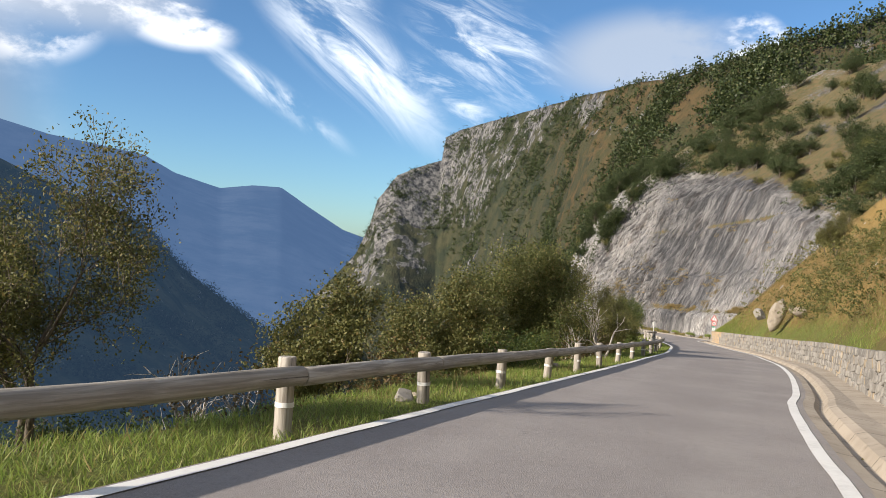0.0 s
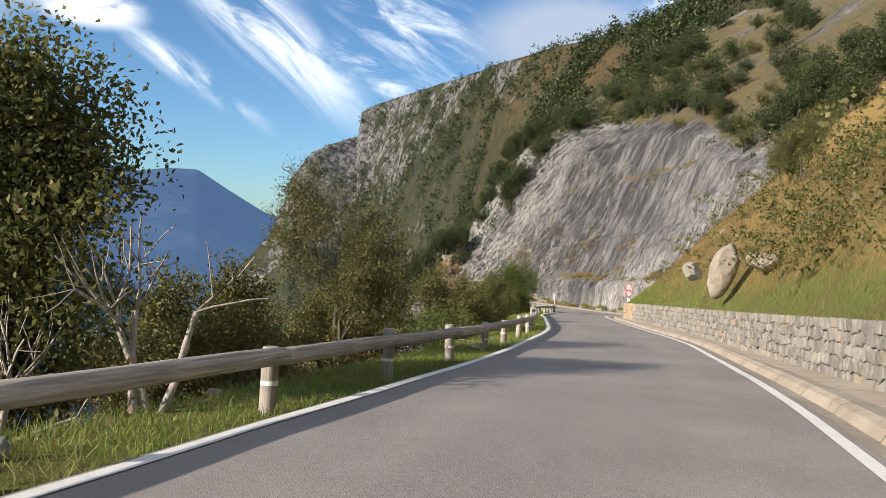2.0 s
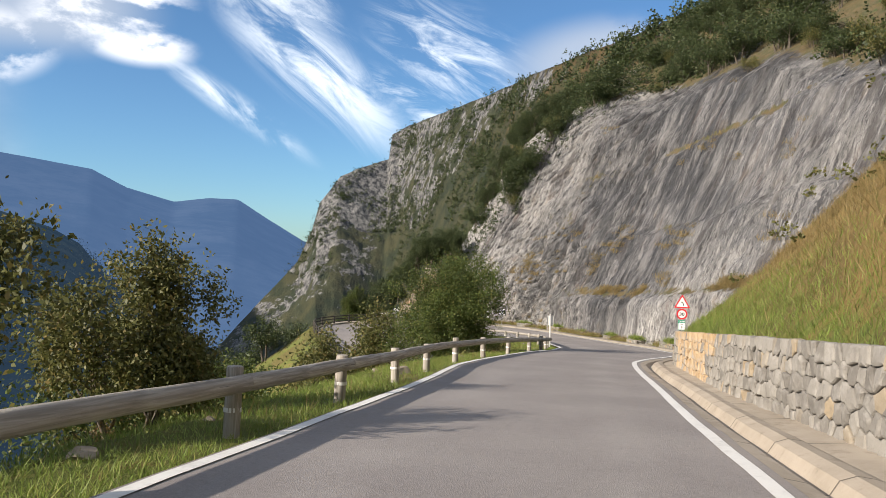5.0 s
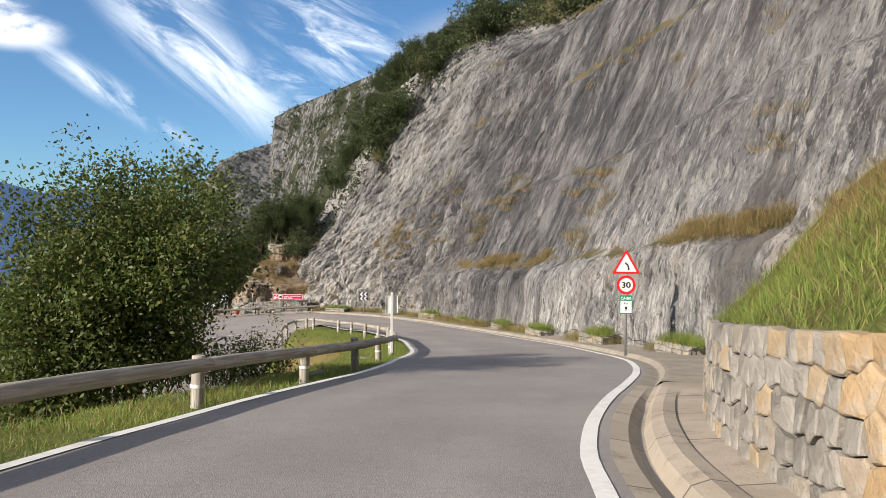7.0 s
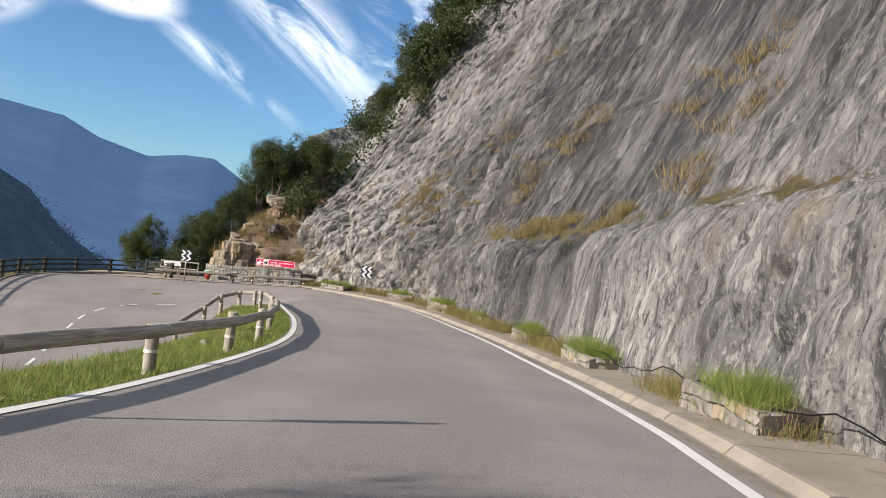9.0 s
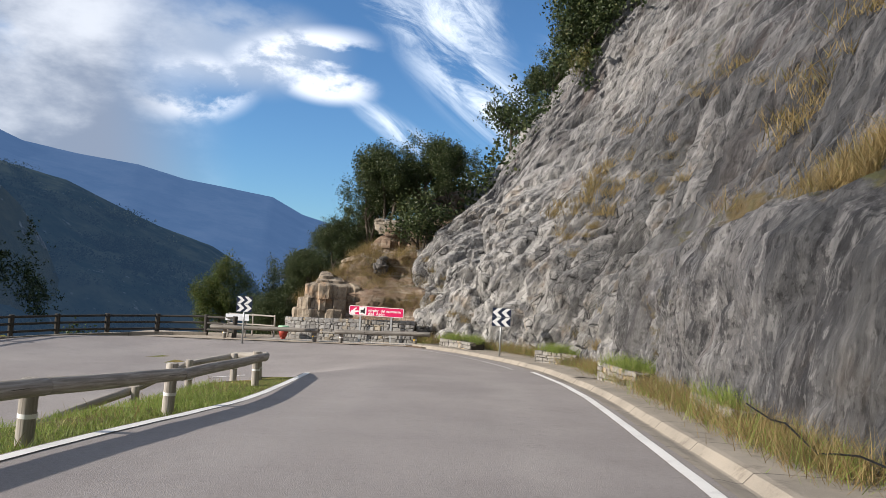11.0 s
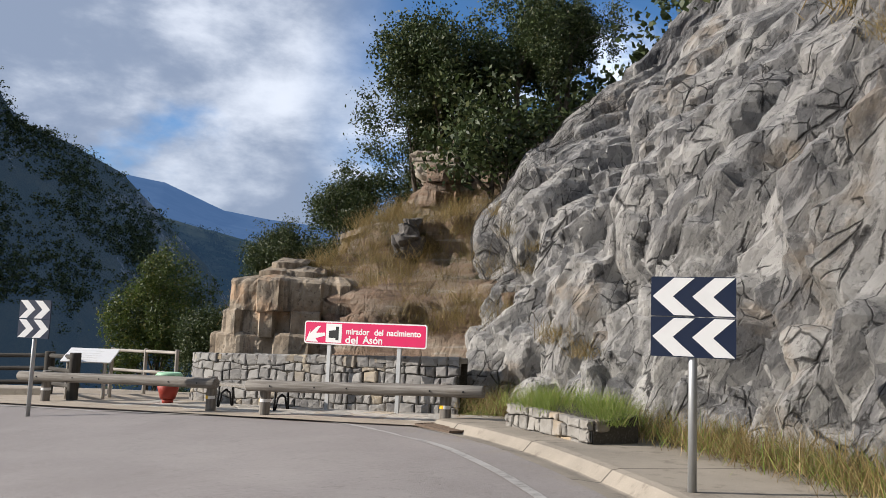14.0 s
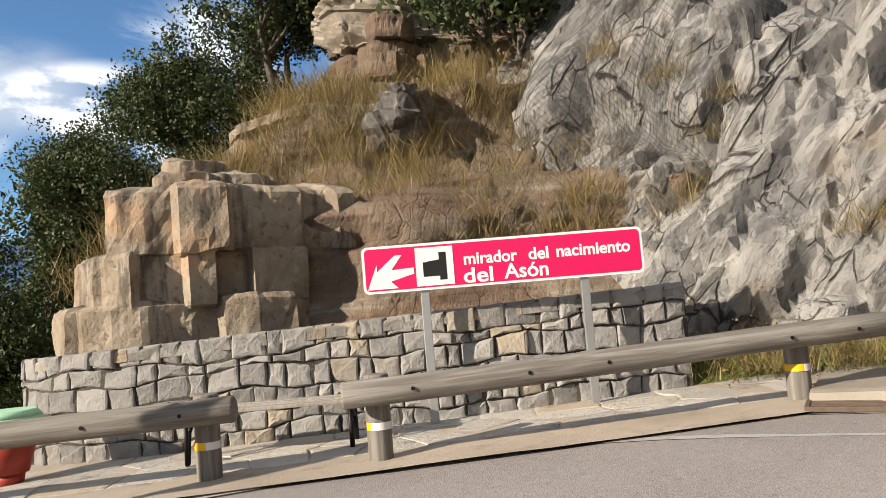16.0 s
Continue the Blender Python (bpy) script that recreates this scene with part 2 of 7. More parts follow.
def rock_color(t, p):
    """Limestone: grey with pale and dark run-off streaks; returns the colour and its streak noises."""
    s1 = t.noise(t.axes(STREAK, 0.16), 1.3, 9, 0.70, 0.15)
    s2 = t.noise(t.axes(STREAK, 0.13), 4.6, 8, 0.70, 0.1)
    s3 = t.noise(t.axes(STREAK, 0.25), 13.0, 6, 0.66, 0.1)
    big = t.noise(p, 0.16, 6, 0.55)
    c = t.mix(t.ramp(big, 0.36, 0.64), (0.195, 0.194, 0.200), (0.325, 0.315, 0.302))
    c = t.mix(t.ramp(s1, 0.53, 0.62, 0, 0.8), c, (0.41, 0.40, 0.385))
    c = t.mix(t.ramp(s1, 0.47, 0.38, 0, 0.85), c, (0.066, 0.067, 0.074))
    c = t.mix(t.ramp(s2, 0.54, 0.61, 0, 0.8), c, (0.52, 0.51, 0.49))
    c = t.mix(t.ramp(s2, 0.46, 0.39, 0, 0.85), c, (0.040, 0.040, 0.046))
    c = t.mix(t.ramp(s3, 0.55, 0.64, 0, 0.6), c, (0.50, 0.49, 0.475))
    c = t.mix(t.ramp(s3, 0.45, 0.36, 0, 0.7), c, (0.045, 0.045, 0.050))
    c = t.mix(t.ramp(t.noise(p, 0.33, 7, 0.62), 0.58, 0.74, 0, 0.40), c, (0.36, 0.28, 0.19))
    c = t.mix(t.ramp(t.noise(t.axes(STREAK, 0.2), 0.7, 6, 0.6), 0.58, 0.70, 0, 0.6), c, (0.15, 0.105, 0.088))
    c = t.mix(t.ramp(t.noise(t.axes(STREAK, 0.30), 0.30, 6, 0.62, 0.3), 0.55, 0.63, 0, 0.72), c, (0.062, 0.055, 0.056))
    c = t.mix(t.ramp(t.noise(t.axes(STREAK, 0.45), 0.22, 7, 0.60), 0.56, 0.66, 0, 0.6), c, (0.46, 0.45, 0.43))
    return c, s1, s2, s3


def make_rock(name="cliff_rock", earthy=False):
    t = Tree(name)
    p = t.pos()
    c, s1, s2, s3 = rock_color(t, p)
    jag = t.attr("jag")
    # broken stone: long slabs leaning over, split along their length, with open joints
    LEAN_TO = (0.38, -0.50, 0.78)
    wv = t.n("VectorMath", Vector=t.axes(LEAN_TO, 0.30))
    wv.operation = "ADD"
    ws = t.n("VectorMath")
    ws.operation = "SCALE"
    t.t.links.new(t.n("TexNoise", Vector=p, Scale=1.7, Detail=6.0, Roughness=0.65).outputs["Color"], ws.inputs[0])
    ws.inputs["Scale"].default_value = 0.10
    t.t.links.new(ws.outputs[0], wv.inputs[1])

    def block(scale):
        v = t.n("TexVoronoi", Vector=wv.outputs[0], Scale=scale)
        return t.n("SeparateColor", Color=v.outputs["Color"]).outputs

    tone = block(1.9)
    tone2 = block(6.5)
    spots = t.noise(p, 6.0, 9, 0.72)
    grainy = t.noise(t.axes(LEAN_TO, 0.22), 3.2, 9, 0.72, 0.3)
    lamina = t.noise(t.axes(LEAN_TO, 0.20), 11.0, 7, 0.70, 0.2)
    b = t.mix(t.ramp(tone[0], 0.1, 0.9), (0.26, 0.256, 0.252), (0.50, 0.485, 0.455))
    b = t.mix(t.ramp(grainy, 0.53, 0.64, 0, 0.7), b, (0.62, 0.60, 0.565))
    b = t.mix(t.ramp(grainy, 0.46, 0.36, 0, 0.75), b, (0.10, 0.10, 0.104))
    b = t.mix(t.ramp(tone2[0], 0.55, 0.95, 0, 0.6), b, (0.60, 0.58, 0.54))
    b = t.mix(t.ramp(tone2[1], 0.65, 1.0, 0, 0.5), b, (0.12, 0.118, 0.12))
    b = t.mix(t.ramp(lamina, 0.45, 0.36, 0, 0.7), b, (0.07, 0.069, 0.07))
    b = t.mix(t.ramp(lamina, 0.55, 0.66, 0, 0.5), b, (0.56, 0.545, 0.51))
    b = t.mix(t.ramp(t.noise(p, 0.55, 7, 0.66), 0.54, 0.68, 0, 0.6), b, (0.40, 0.31, 0.21))
    b = t.mix(t.ramp(spots, 0.45, 0.32, 0, 0.6), b, (0.08, 0.078, 0.08))
    # open joints, broken off here and there
    gone = t.ramp(t.noise(p, 1.4, 5, 0.65), 0.46, 0.56)
    fj = t.n("TexVoronoi", Vector=wv.outputs[0], Scale=3.0)
    fj.feature = "DISTANCE_TO_EDGE"
    wj = t.n("TexVoronoi", Vector=wv.outputs[0], Scale=1.0)
    wj.feature = "DISTANCE_TO_EDGE"
    mask = t.ramp(t.math("ADD", jag, t.math("MULTIPLY", t.math("SUBTRACT", t.noise(p, 0.5, 5, 0.65), 0.5), 1.5)), 0.35, 0.65, 0.05, 0.92)
    c = t.mix(mask, c, b)
    joint = t.math("MULTIPLY", t.math("MULTIPLY", jag, gone), t.math("MAXIMUM", t.ramp(fj.outputs["Distance"], 0.004, 0.030, 0.8, 0), t.ramp(wj.outputs["Distance"], 0.003, 0.020, 0.9, 0)))
    c = t.mix(joint, c, (0.030, 0.028, 0.028))
    # darker cool streaks, weighted over the face by a mesh attribute
    darkening = t.mix(t.ramp(t.noise(t.axes(STREAK, 0.18), 0.7, 8, 0.66, 0.2), 0.41, 0.59), (0.17, 0.178, 0.195), (0.50, 0.50, 0.52))
    c = t.mix(t.attr("darkening"), c, t.mix(1.0, c, darkening, "MULTIPLY"))
    if earthy:
        beds = t.noise(t.pos((0.5, 0.5, 3.2)), 1.0, 7, 0.62, 0.4)
        red = t.mix(t.ramp(beds, 0.35, 0.65), (0.22, 0.125, 0.068), (0.30, 0.235, 0.165))
        red = t.mix(t.ramp(beds, 0.56, 0.66, 0, 0.8), red, (0.42, 0.38, 0.32))
        red = t.mix(t.ramp(beds, 0.44, 0.36, 0, 0.7), red, (0.09, 0.06, 0.04))
        red = t.mix(t.ramp(spots, 0.45, 0.30, 0, 0.6), red, (0.10, 0.075, 0.055))
        c = t.mix(0.88, c, red)
    g = t.attr("grass")
    patch = t.ramp(t.math("ADD", g, t.math("MULTIPLY", t.math("SUBTRACT", t.noise(p, 1.6, 8, 0.7), 0.5), 1.3)), 0.42, 0.62)
    gc = t.mix(t.ramp(t.noise(p, 0.9, 6, 0.6), 0.4, 0.65), (0.130, 0.098, 0.047), (0.074, 0.078, 0.032))
    gc = t.mix(t.ramp(t.noise(p, 9, 5, 0.7), 0.45, 0.75, 0, 0.55), gc, (0.15, 0.12, 0.062))
    c = t.mix(patch, c, gc)
    h = t.math("MULTIPLY", t.math("SUBTRACT", 1.0, mask), t.math("ADD", t.math("MULTIPLY", s2, 1.6), s3))
    hb = t.math("ADD", t.math("ADD", t.math("MULTIPLY", tone[2], 0.8), t.math("MULTIPLY", tone2[2], 0.55)), t.math("ADD", t.math("MULTIPLY", grainy, 0.5), t.math("MULTIPLY", lamina, 0.7)))
    h = t.math("ADD", t.math("ADD", h, t.math("MULTIPLY", mask, hb)), t.math("SUBTRACT", t.math("MULTIPLY", spots, 0.6), t.math("MULTIPLY", joint, 1.2)))
    n = t.bump(t.noise(p, 30, 7, 0.72), 0.6, 0.04, t.bump(h, 1.0, 0.12))
    return t.done(c, t.ramp(s2, 0.3, 0.7, 0.62, 0.85), n, spec=0.35)


def make_grass_ground():
    t = Tree("grass_ground")
    p = t.pos()
    a = t.noise(p, 0.22, 6, 0.6)
    b = t.noise(p, 1.7, 8, 0.7)
    f = t.noise(t.pos((1, 1, 0.35)), 16, 6, 0.7)
    dry, green, brown = (0.24, 0.165, 0.066), (0.125, 0.150, 0.042), (0.125, 0.092, 0.044)
    dryness = t.attr("dry")
    k = t.ramp(t.math("ADD", dryness, t.math("MULTIPLY", t.math("SUBTRACT", b, 0.5), 1.2)), 0.3, 0.7)
    c = t.mix(k, green, dry)
    c = t.mix(t.ramp(a, 0.47, 0.62, 0, 0.7), c, brown)
    c = t.mix(t.ramp(f, 0.45, 0.75, 0, 0.55), c, (0.30, 0.25, 0.10))
    c = t.mix(t.ramp(f, 0.45, 0.25, 0, 0.6), c, (0.035, 0.035, 0.012))
    r = t.attr("rocky")
    rk = t.ramp(t.math("ADD", r, t.math("MULTIPLY", t.math("SUBTRACT", t.noise(p, 0.8, 8, 0.68), 0.5), 1.6)), 0.52, 0.62)
    c = t.mix(rk, c, t.mix(t.noise(p, 3, 6, 0.65), (0.22, 0.21, 0.20), (0.52, 0.50, 0.46)))
    sc = t.ramp(t.math("ADD", t.attr("scrub"), t.math("MULTIPLY", t.math("SUBTRACT", t.noise(p, 0.5, 6, 0.66), 0.5), 0.8)), 0.35, 0.7)
    c = t.mix(sc, c, t.mix(t.ramp(t.noise(p, 2.2, 7, 0.7), 0.35, 0.68), (0.020, 0.028, 0.012), (0.085, 0.08, 0.038)))
    h = t.math("ADD", f, b)
    return t.done(c, 0.95, t.bump(h, 0.8, 0.12), spec=0.1)


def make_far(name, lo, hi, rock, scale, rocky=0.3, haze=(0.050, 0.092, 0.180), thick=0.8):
    t = Tree(name)
    p = t.pos()
    a = t.noise(p, scale, 9, 0.66)
    b = t.noise(p, scale * 7, 7, 0.7)
    c = t.mix(t.ramp(a, 0.36, 0.64), lo, hi)
    c = t.mix(t.ramp(b, 0.5, 0.75, 0, 0.5), c, lo)
    c = t.mix(t.ramp(t.noise(t.pos((1, 1, 0.4)), scale * 4, 9, 0.72), 0.60, 0.70, 0, rocky), c, rock)
    t.done(c, 1.0, t.bump(b, 0.6, 0.25 / scale * 0.05), spec=0.0)
    # distance haze painted on: an even blue glow mixed over the surface colour
    painted_haze = t.n("Emission")
    painted_haze.inputs[0].default_value = (*haze, 1)
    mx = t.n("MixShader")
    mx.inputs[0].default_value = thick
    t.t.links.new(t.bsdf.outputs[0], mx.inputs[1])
    t.t.links.new(painted_haze.outputs[0], mx.inputs[2])
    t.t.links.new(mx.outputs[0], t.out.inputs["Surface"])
    return t.m


def make_spur(name="spur_rock_and_scrub", painted_haze=0.0):
    t = Tree(name)
    p = t.pos()
    a, b = t.noise(p, 0.05, 8, 0.66), t.noise(p, 0.4, 8, 0.7)
    c = t.mix(t.ramp(a, 0.38, 0.62), (0.036, 0.044, 0.024), (0.070, 0.068, 0.034))
    grass = t.mix(t.ramp(a, 0.40, 0.60), (0.120, 0.084, 0.036), (0.070, 0.066, 0.028))
    c = t.mix(t.ramp(t.math("ADD", t.attr("dry"), t.math("MULTIPLY", t.math("SUBTRACT", t.noise(p, 0.12, 7, 0.66), 0.5), 1.4)), 0.35, 0.65), c, grass)
    c = t.mix(t.ramp(b, 0.52, 0.70, 0, 0.7), c, (0.035, 0.043, 0.02))
    k = t.ramp(t.math("ADD", t.attr("rocky"), t.math("MULTIPLY", t.math("SUBTRACT", t.noise(p, 0.07, 9, 0.7), 0.5), 2.0)), 0.48, 0.55)
    r = t.mix(t.ramp(t.noise(t.pos((1, 1, 0.75)), 0.22, 9, 0.74), 0.38, 0.62), (0.045, 0.045, 0.048), (0.26, 0.256, 0.245))
    c = t.mix(k, c, r)
    h = t.math("ADD", t.math("ADD", b, a), t.noise(t.pos((1, 1, 0.35)), 0.22, 8, 0.7))
    t.done(c, 0.95, t.bump(h, 1.0, 1.8), spec=0.1)
    if painted_haze:
        # distance haze painted into the slope as a faint blue glow
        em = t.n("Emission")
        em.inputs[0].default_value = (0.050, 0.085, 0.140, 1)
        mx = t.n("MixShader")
        mx.inputs[0].default_value = painted_haze
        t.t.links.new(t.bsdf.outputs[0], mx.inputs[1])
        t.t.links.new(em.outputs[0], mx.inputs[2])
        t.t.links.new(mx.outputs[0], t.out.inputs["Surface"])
    return t.m


def make_leaf(name, a, b, c3, trans=0.35):
    t = Tree(name)
    k = t.island()
    c = t.mix(t.ramp(k, 0.0, 0.75), a, b)
    c = t.mix(t.ramp(k, 0.80, 1.0, 0, 0.8), c, c3)
    c = t.mix(t.ramp(t.noise(t.pos(), 0.9, 3), 0.35, 0.7, 0, 0.6), c, t.mix(0.6, c, (0.03, 0.04, 0.015)))
    t.done(c, 0.55, None, spec=0.35)
    tr = t.n("BsdfTranslucent")
    t.put(tr.inputs[0], c)
    mx = t.n("MixShader")
    mx.inputs[0].default_value = trans
    t.t.links.new(t.bsdf.outputs[0], mx.inputs[1])
    t.t.links.new(tr.outputs[0], mx.inputs[2])
    t.t.links.new(mx.outputs[0], t.out.inputs["Surface"])
    return t.m


def make_bark(name, a, b):
    t = Tree(name)
    p = t.pos((1, 1, 0.22))
    n1 = t.noise(p, 24, 7, 0.65)
    c = t.mix(t.ramp(n1, 0.35, 0.68), a, b)
    c = t.mix(t.ramp(t.noise(t.pos(), 4, 5), 0.5, 0.75, 0, 0.5), c, tuple(0.6 * v for v in b))
    return t.done(c, 0.9, t.bump(n1, 0.7, 0.02), spec=0.15)


def make_wood(name="weathered_wood", k=1.0):
    t = Tree(name)
    p = t.pos((26, 26, 1.3), coord="Object")
    g = t.noise(p, 1.0, 7, 0.62, 0.6)
    blot = t.noise(t.pos((3, 3, 0.9)), 1.0, 6, 0.6)
    r = t.rand()
    c = t.mix(t.ramp(g, 0.35, 0.68), (0.25 * k, 0.225 * k, 0.195 * k), (0.47 * k, 0.44 * k, 0.395 * k))
    c = t.mix(t.ramp(blot, 0.5, 0.72, 0, 0.6), c, (0.30 * k, 0.25 * k, 0.19 * k))
    c = t.mix(t.ramp(blot, 0.42, 0.25, 0, 0.6), c, (0.10 * k, 0.10 * k, 0.075 * k))
    c = t.mix(t.ramp(r, 0, 1, 0, 0.35), c, (0.20 * k, 0.18 * k, 0.15 * k))
    check = t.ramp(t.noise(t.pos((40, 40, 0.8)), 1.0, 4, 0.5), 0.66, 0.74)
    c = t.mix(t.math("MULTIPLY", check, 0.8), c, (0.03, 0.026, 0.02))
    h = t.math("SUBTRACT", g, t.math("MULTIPLY", check, 1.4))
    return t.done(c, 0.85, t.bump(h, 0.6, 0.012), spec=0.2)


def make_stone(name, a, b, tan, by="rand"):
    t = Tree(name)
    p = t.pos()
    k = t.rand() if by == "rand" else t.island()
    n1, n2 = t.noise(p, 3.2, 8, 0.65), t.noise(p, 17, 7, 0.68)
    c = t.mix(t.ramp(k, 0, 1), a, b)
    pick = t.math("FRACT", t.math("MULTIPLY", k, 7.31))
    c = t.mix(t.ramp(pick, 0.80, 0.98, 0, 0.8), c, tan)
    c = t.mix(t.ramp(n1, 0.45, 0.72, 0, 0.65), c, (0.36, 0.345, 0.32))
    c = t.mix(t.ramp(n1, 0.46, 0.28, 0, 0.6), c, (0.13, 0.12, 0.11))
    c = t.mix(t.ramp(n2, 0.56, 0.76, 0, 0.5), c, (0.10, 0.092, 0.08))
    h = t.math("ADD", n1, n2)
    return t.done(c, 0.88, t.bump(h, 0.75, 0.03), spec=0.25)


def plain(name, col, rough=0.5, metal=0.0, var=0.18, scale=5.0):
    t = Tree(name)
    n1 = t.noise(t.pos(), scale, 7, 0.65)
    c = t.mix(t.ramp(n1, 0.42, 0.75, 0, var), col, tuple(0.55 * v for v in col))
    return t.done(c, t.ramp(n1, 0.3, 0.7, rough, min(1.0, rough + 0.15)), t.bump(n1, 0.1, 0.003), metal)


ASPHALT = make_asphalt()
WHITE_LINE = make_paint("road_paint", (0.74, 0.73, 0.70))
FADED_LINE = make_paint("faded_road_paint", (0.40, 0.385, 0.37), (0.19, 0.18, 0.17), 0.95)
CONCRETE = make_concrete()
PALE_CONCRETE = make_concrete("pale_concrete", (0.47, 0.415, 0.345), (0.36, 0.315, 0.255), (0.21, 0.175, 0.135))
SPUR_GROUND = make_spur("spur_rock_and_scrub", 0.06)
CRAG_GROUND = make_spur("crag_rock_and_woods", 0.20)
ROCK = make_rock()
BANK_ROCK = make_rock("bank_rock", True)
GRASS_GROUND = make_grass_ground()
# the far ridge carries its haze in blue base colours as well as the glow
FAR_BLUE = make_far("hazed_mountain_forest", (0.045, 0.080, 0.130), (0.120, 0.160, 0.220), (0.17, 0.20, 0.25), 0.006, 0.5, thick=0.78)
FAR_MID = make_far("hazed_valley_forest", (0.016, 0.030, 0.024), (0.062, 0.072, 0.050), (0.30, 0.30, 0.30), 0.03, 0.7, (0.034, 0.064, 0.115), 0.30)
WOOD = make_wood()
DARK_WOOD = make_wood("dark_wood", 0.17)
# darker copy of the timber: the shade at the lookout put into its colour
SHADED_WOOD = make_wood("shaded_wood", 0.55)
STONE = make_stone("wall_stone", (0.17, 0.165, 0.16), (0.30, 0.29, 0.272), (0.35, 0.29, 0.20))
MORTAR = make_concrete("mortar", (0.085, 0.078, 0.065), (0.055, 0.05, 0.042), (0.035, 0.032, 0.026))
BARK = make_bark("bark", (0.055, 0.045, 0.035), (0.16, 0.14, 0.115))
PALE_BARK = make_bark("pale_bark", (0.22, 0.20, 0.18), (0.46, 0.43, 0.39))
LEAF_GREEN = make_leaf("leaf_green", (0.045, 0.075, 0.016), (0.115, 0.15, 0.035), (0.22, 0.19, 0.05))
LEAF_DARK = make_leaf("leaf_dark_oak", (0.022, 0.038, 0.012), (0.06, 0.085, 0.026), (0.13, 0.13, 0.05), 0.22)
LEAF_OLIVE = make_leaf("leaf_olive", (0.085, 0.095, 0.028), (0.17, 0.17, 0.055), (0.26, 0.19, 0.07))
LEAF_BROWN = make_leaf("leaf_brown", (0.12, 0.075, 0.03), (0.19, 0.13, 0.055), (0.26, 0.17, 0.07))
BLADE = make_leaf("grass_blade", (0.17, 0.25, 0.045), (0.29, 0.36, 0.085), (0.44, 0.38, 0.15), 0.45)
DRY_BLADE = make_leaf("dry_grass_blade", (0.22, 0.155, 0.06), (0.36, 0.27, 0.12), (0.12, 0.13, 0.03), 0.35)
ZINC = plain("galvanised_steel", (0.42, 0.43, 0.43), 0.45, 0.8, 0.25)
LEAF_MID = make_leaf("leaf_mid", (0.085, 0.102, 0.030), (0.170, 0.180, 0.058), (0.27, 0.21, 0.09), 0.45)

# ---------------------------------------------------------------- plan
def part(name, mesh, material, parent=None, label=""):
    """Links a bmesh or a mesh as one object, under a thing where there is one."""
    if isinstance(mesh, bmesh.types.BMesh):
        bm, mesh = mesh, bpy.data.meshes.new(name)
        bm.to_mesh(mesh)
        bm.free()
    if material and not mesh.materials:
        mesh.materials.append(material)
    ob = new(name, mesh)
    if parent:
        ob.parent = parent
    if label:
        ob["label"] = label
    return ob


def thing(name, label, category, at=(0, 0, 0), group=""):
    ob = new(name)
    ob.location = at
    return tagged(ob, label, category, group)


def grid_mesh(name, P, smooth=True, attrs=None, flip=False):
    """A sheet of quads through an array of points (n, m, 3)."""
    P = np.asarray(P, float)
    n, m = P.shape[:2]
    i = np.arange(n * m).reshape(n, m)
    q = np.stack([i[:-1, :-1], i[1:, :-1], i[1:, 1:], i[:-1, 1:]], -1).reshape(-1, 4)
    if flip:
        q = q[:, ::-1]
    me = bpy.data.meshes.new(name)
    me.from_pydata(P.reshape(-1, 3).tolist(), [], q.tolist())
    if smooth:
        me.polygons.foreach_set("use_smooth", np.ones(len(q), bool))
    for k, v in (attrs or {}).items():
        a = me.attributes.new(k, "FLOAT", "POINT")
        a.data.foreach_set("value", np.asarray(v, np.float32).ravel())
    return me


def fbm(P, scale, octaves=4, gain=0.5, seed=0.0):
    """Smooth value noise at an array of points (..., 3), about -1 to 1."""
    P = np.asarray(P, float) * scale + seed
    total, amp, norm = np.zeros(P.shape[:-1]), 1.0, 0.0
    for _ in range(octaves):
        i = np.floor(P).astype(np.int64)
        f = P - i
        f = f * f * (3 - 2 * f)
        acc = 0.0
        for dx in (0, 1):
            for dy in (0, 1):
                for dz in (0, 1):
                    h = (i[..., 0] + dx) * 374761393 + (i[..., 1] + dy) * 668265263 + (i[..., 2] + dz) * 2147483647
                    h = (h ^ (h >> 13)) * 1274126177
                    h = ((h ^ (h >> 16)) & 0xFFFF) / 32767.5 - 1.0
                    wgt = (f[..., 0] if dx else 1 - f[..., 0]) * (f[..., 1] if dy else 1 - f[..., 1]) * (f[..., 2] if dz else 1 - f[..., 2])
                    acc = acc + h * wgt
        total += amp * acc
        norm += amp
        amp *= gain
        P = P * 2.03 + 17.7
    return total / norm


def smooth_line(pts, step):
    """A Catmull-Rom line through points, resampled at about even steps."""
    p = np.asarray(pts, float)
    p = np.vstack([2 * p[0] - p[1], p, 2 * p[-1] - p[-2]])
    out = []
    for a, b, c, d in zip(p[:-3], p[1:-2], p[2:-1], p[3:]):
        for u in np.linspace(0, 1, 12, endpoint=False):
            out.append(0.5 * (2 * b + (c - a) * u + (2 * a - 5 * b + 4 * c - d) * u * u + (3 * b - a - 3 * c + d) * u ** 3))
    out.append(p[-2])
    out = np.array(out)
    s = np.concatenate([[0], np.cumsum(np.linalg.norm(np.diff(out[:, :2], axis=0), axis=1))])
    q = np.linspace(0, s[-1], max(2, int(round(s[-1] / step)) + 1))
    return np.stack([np.interp(q, s, out[:, k]) for k in range(out.shape[1])], -1)


def side(line):
    """Unit vectors to the right of a line, at each of its points."""
    d = np.gradient(np.asarray(line)[:, :2], axis=0)
    d /= np.linalg.norm(d, axis=1)[:, None]
    return np.stack([d[:, 1], -d[:, 0]], -1)


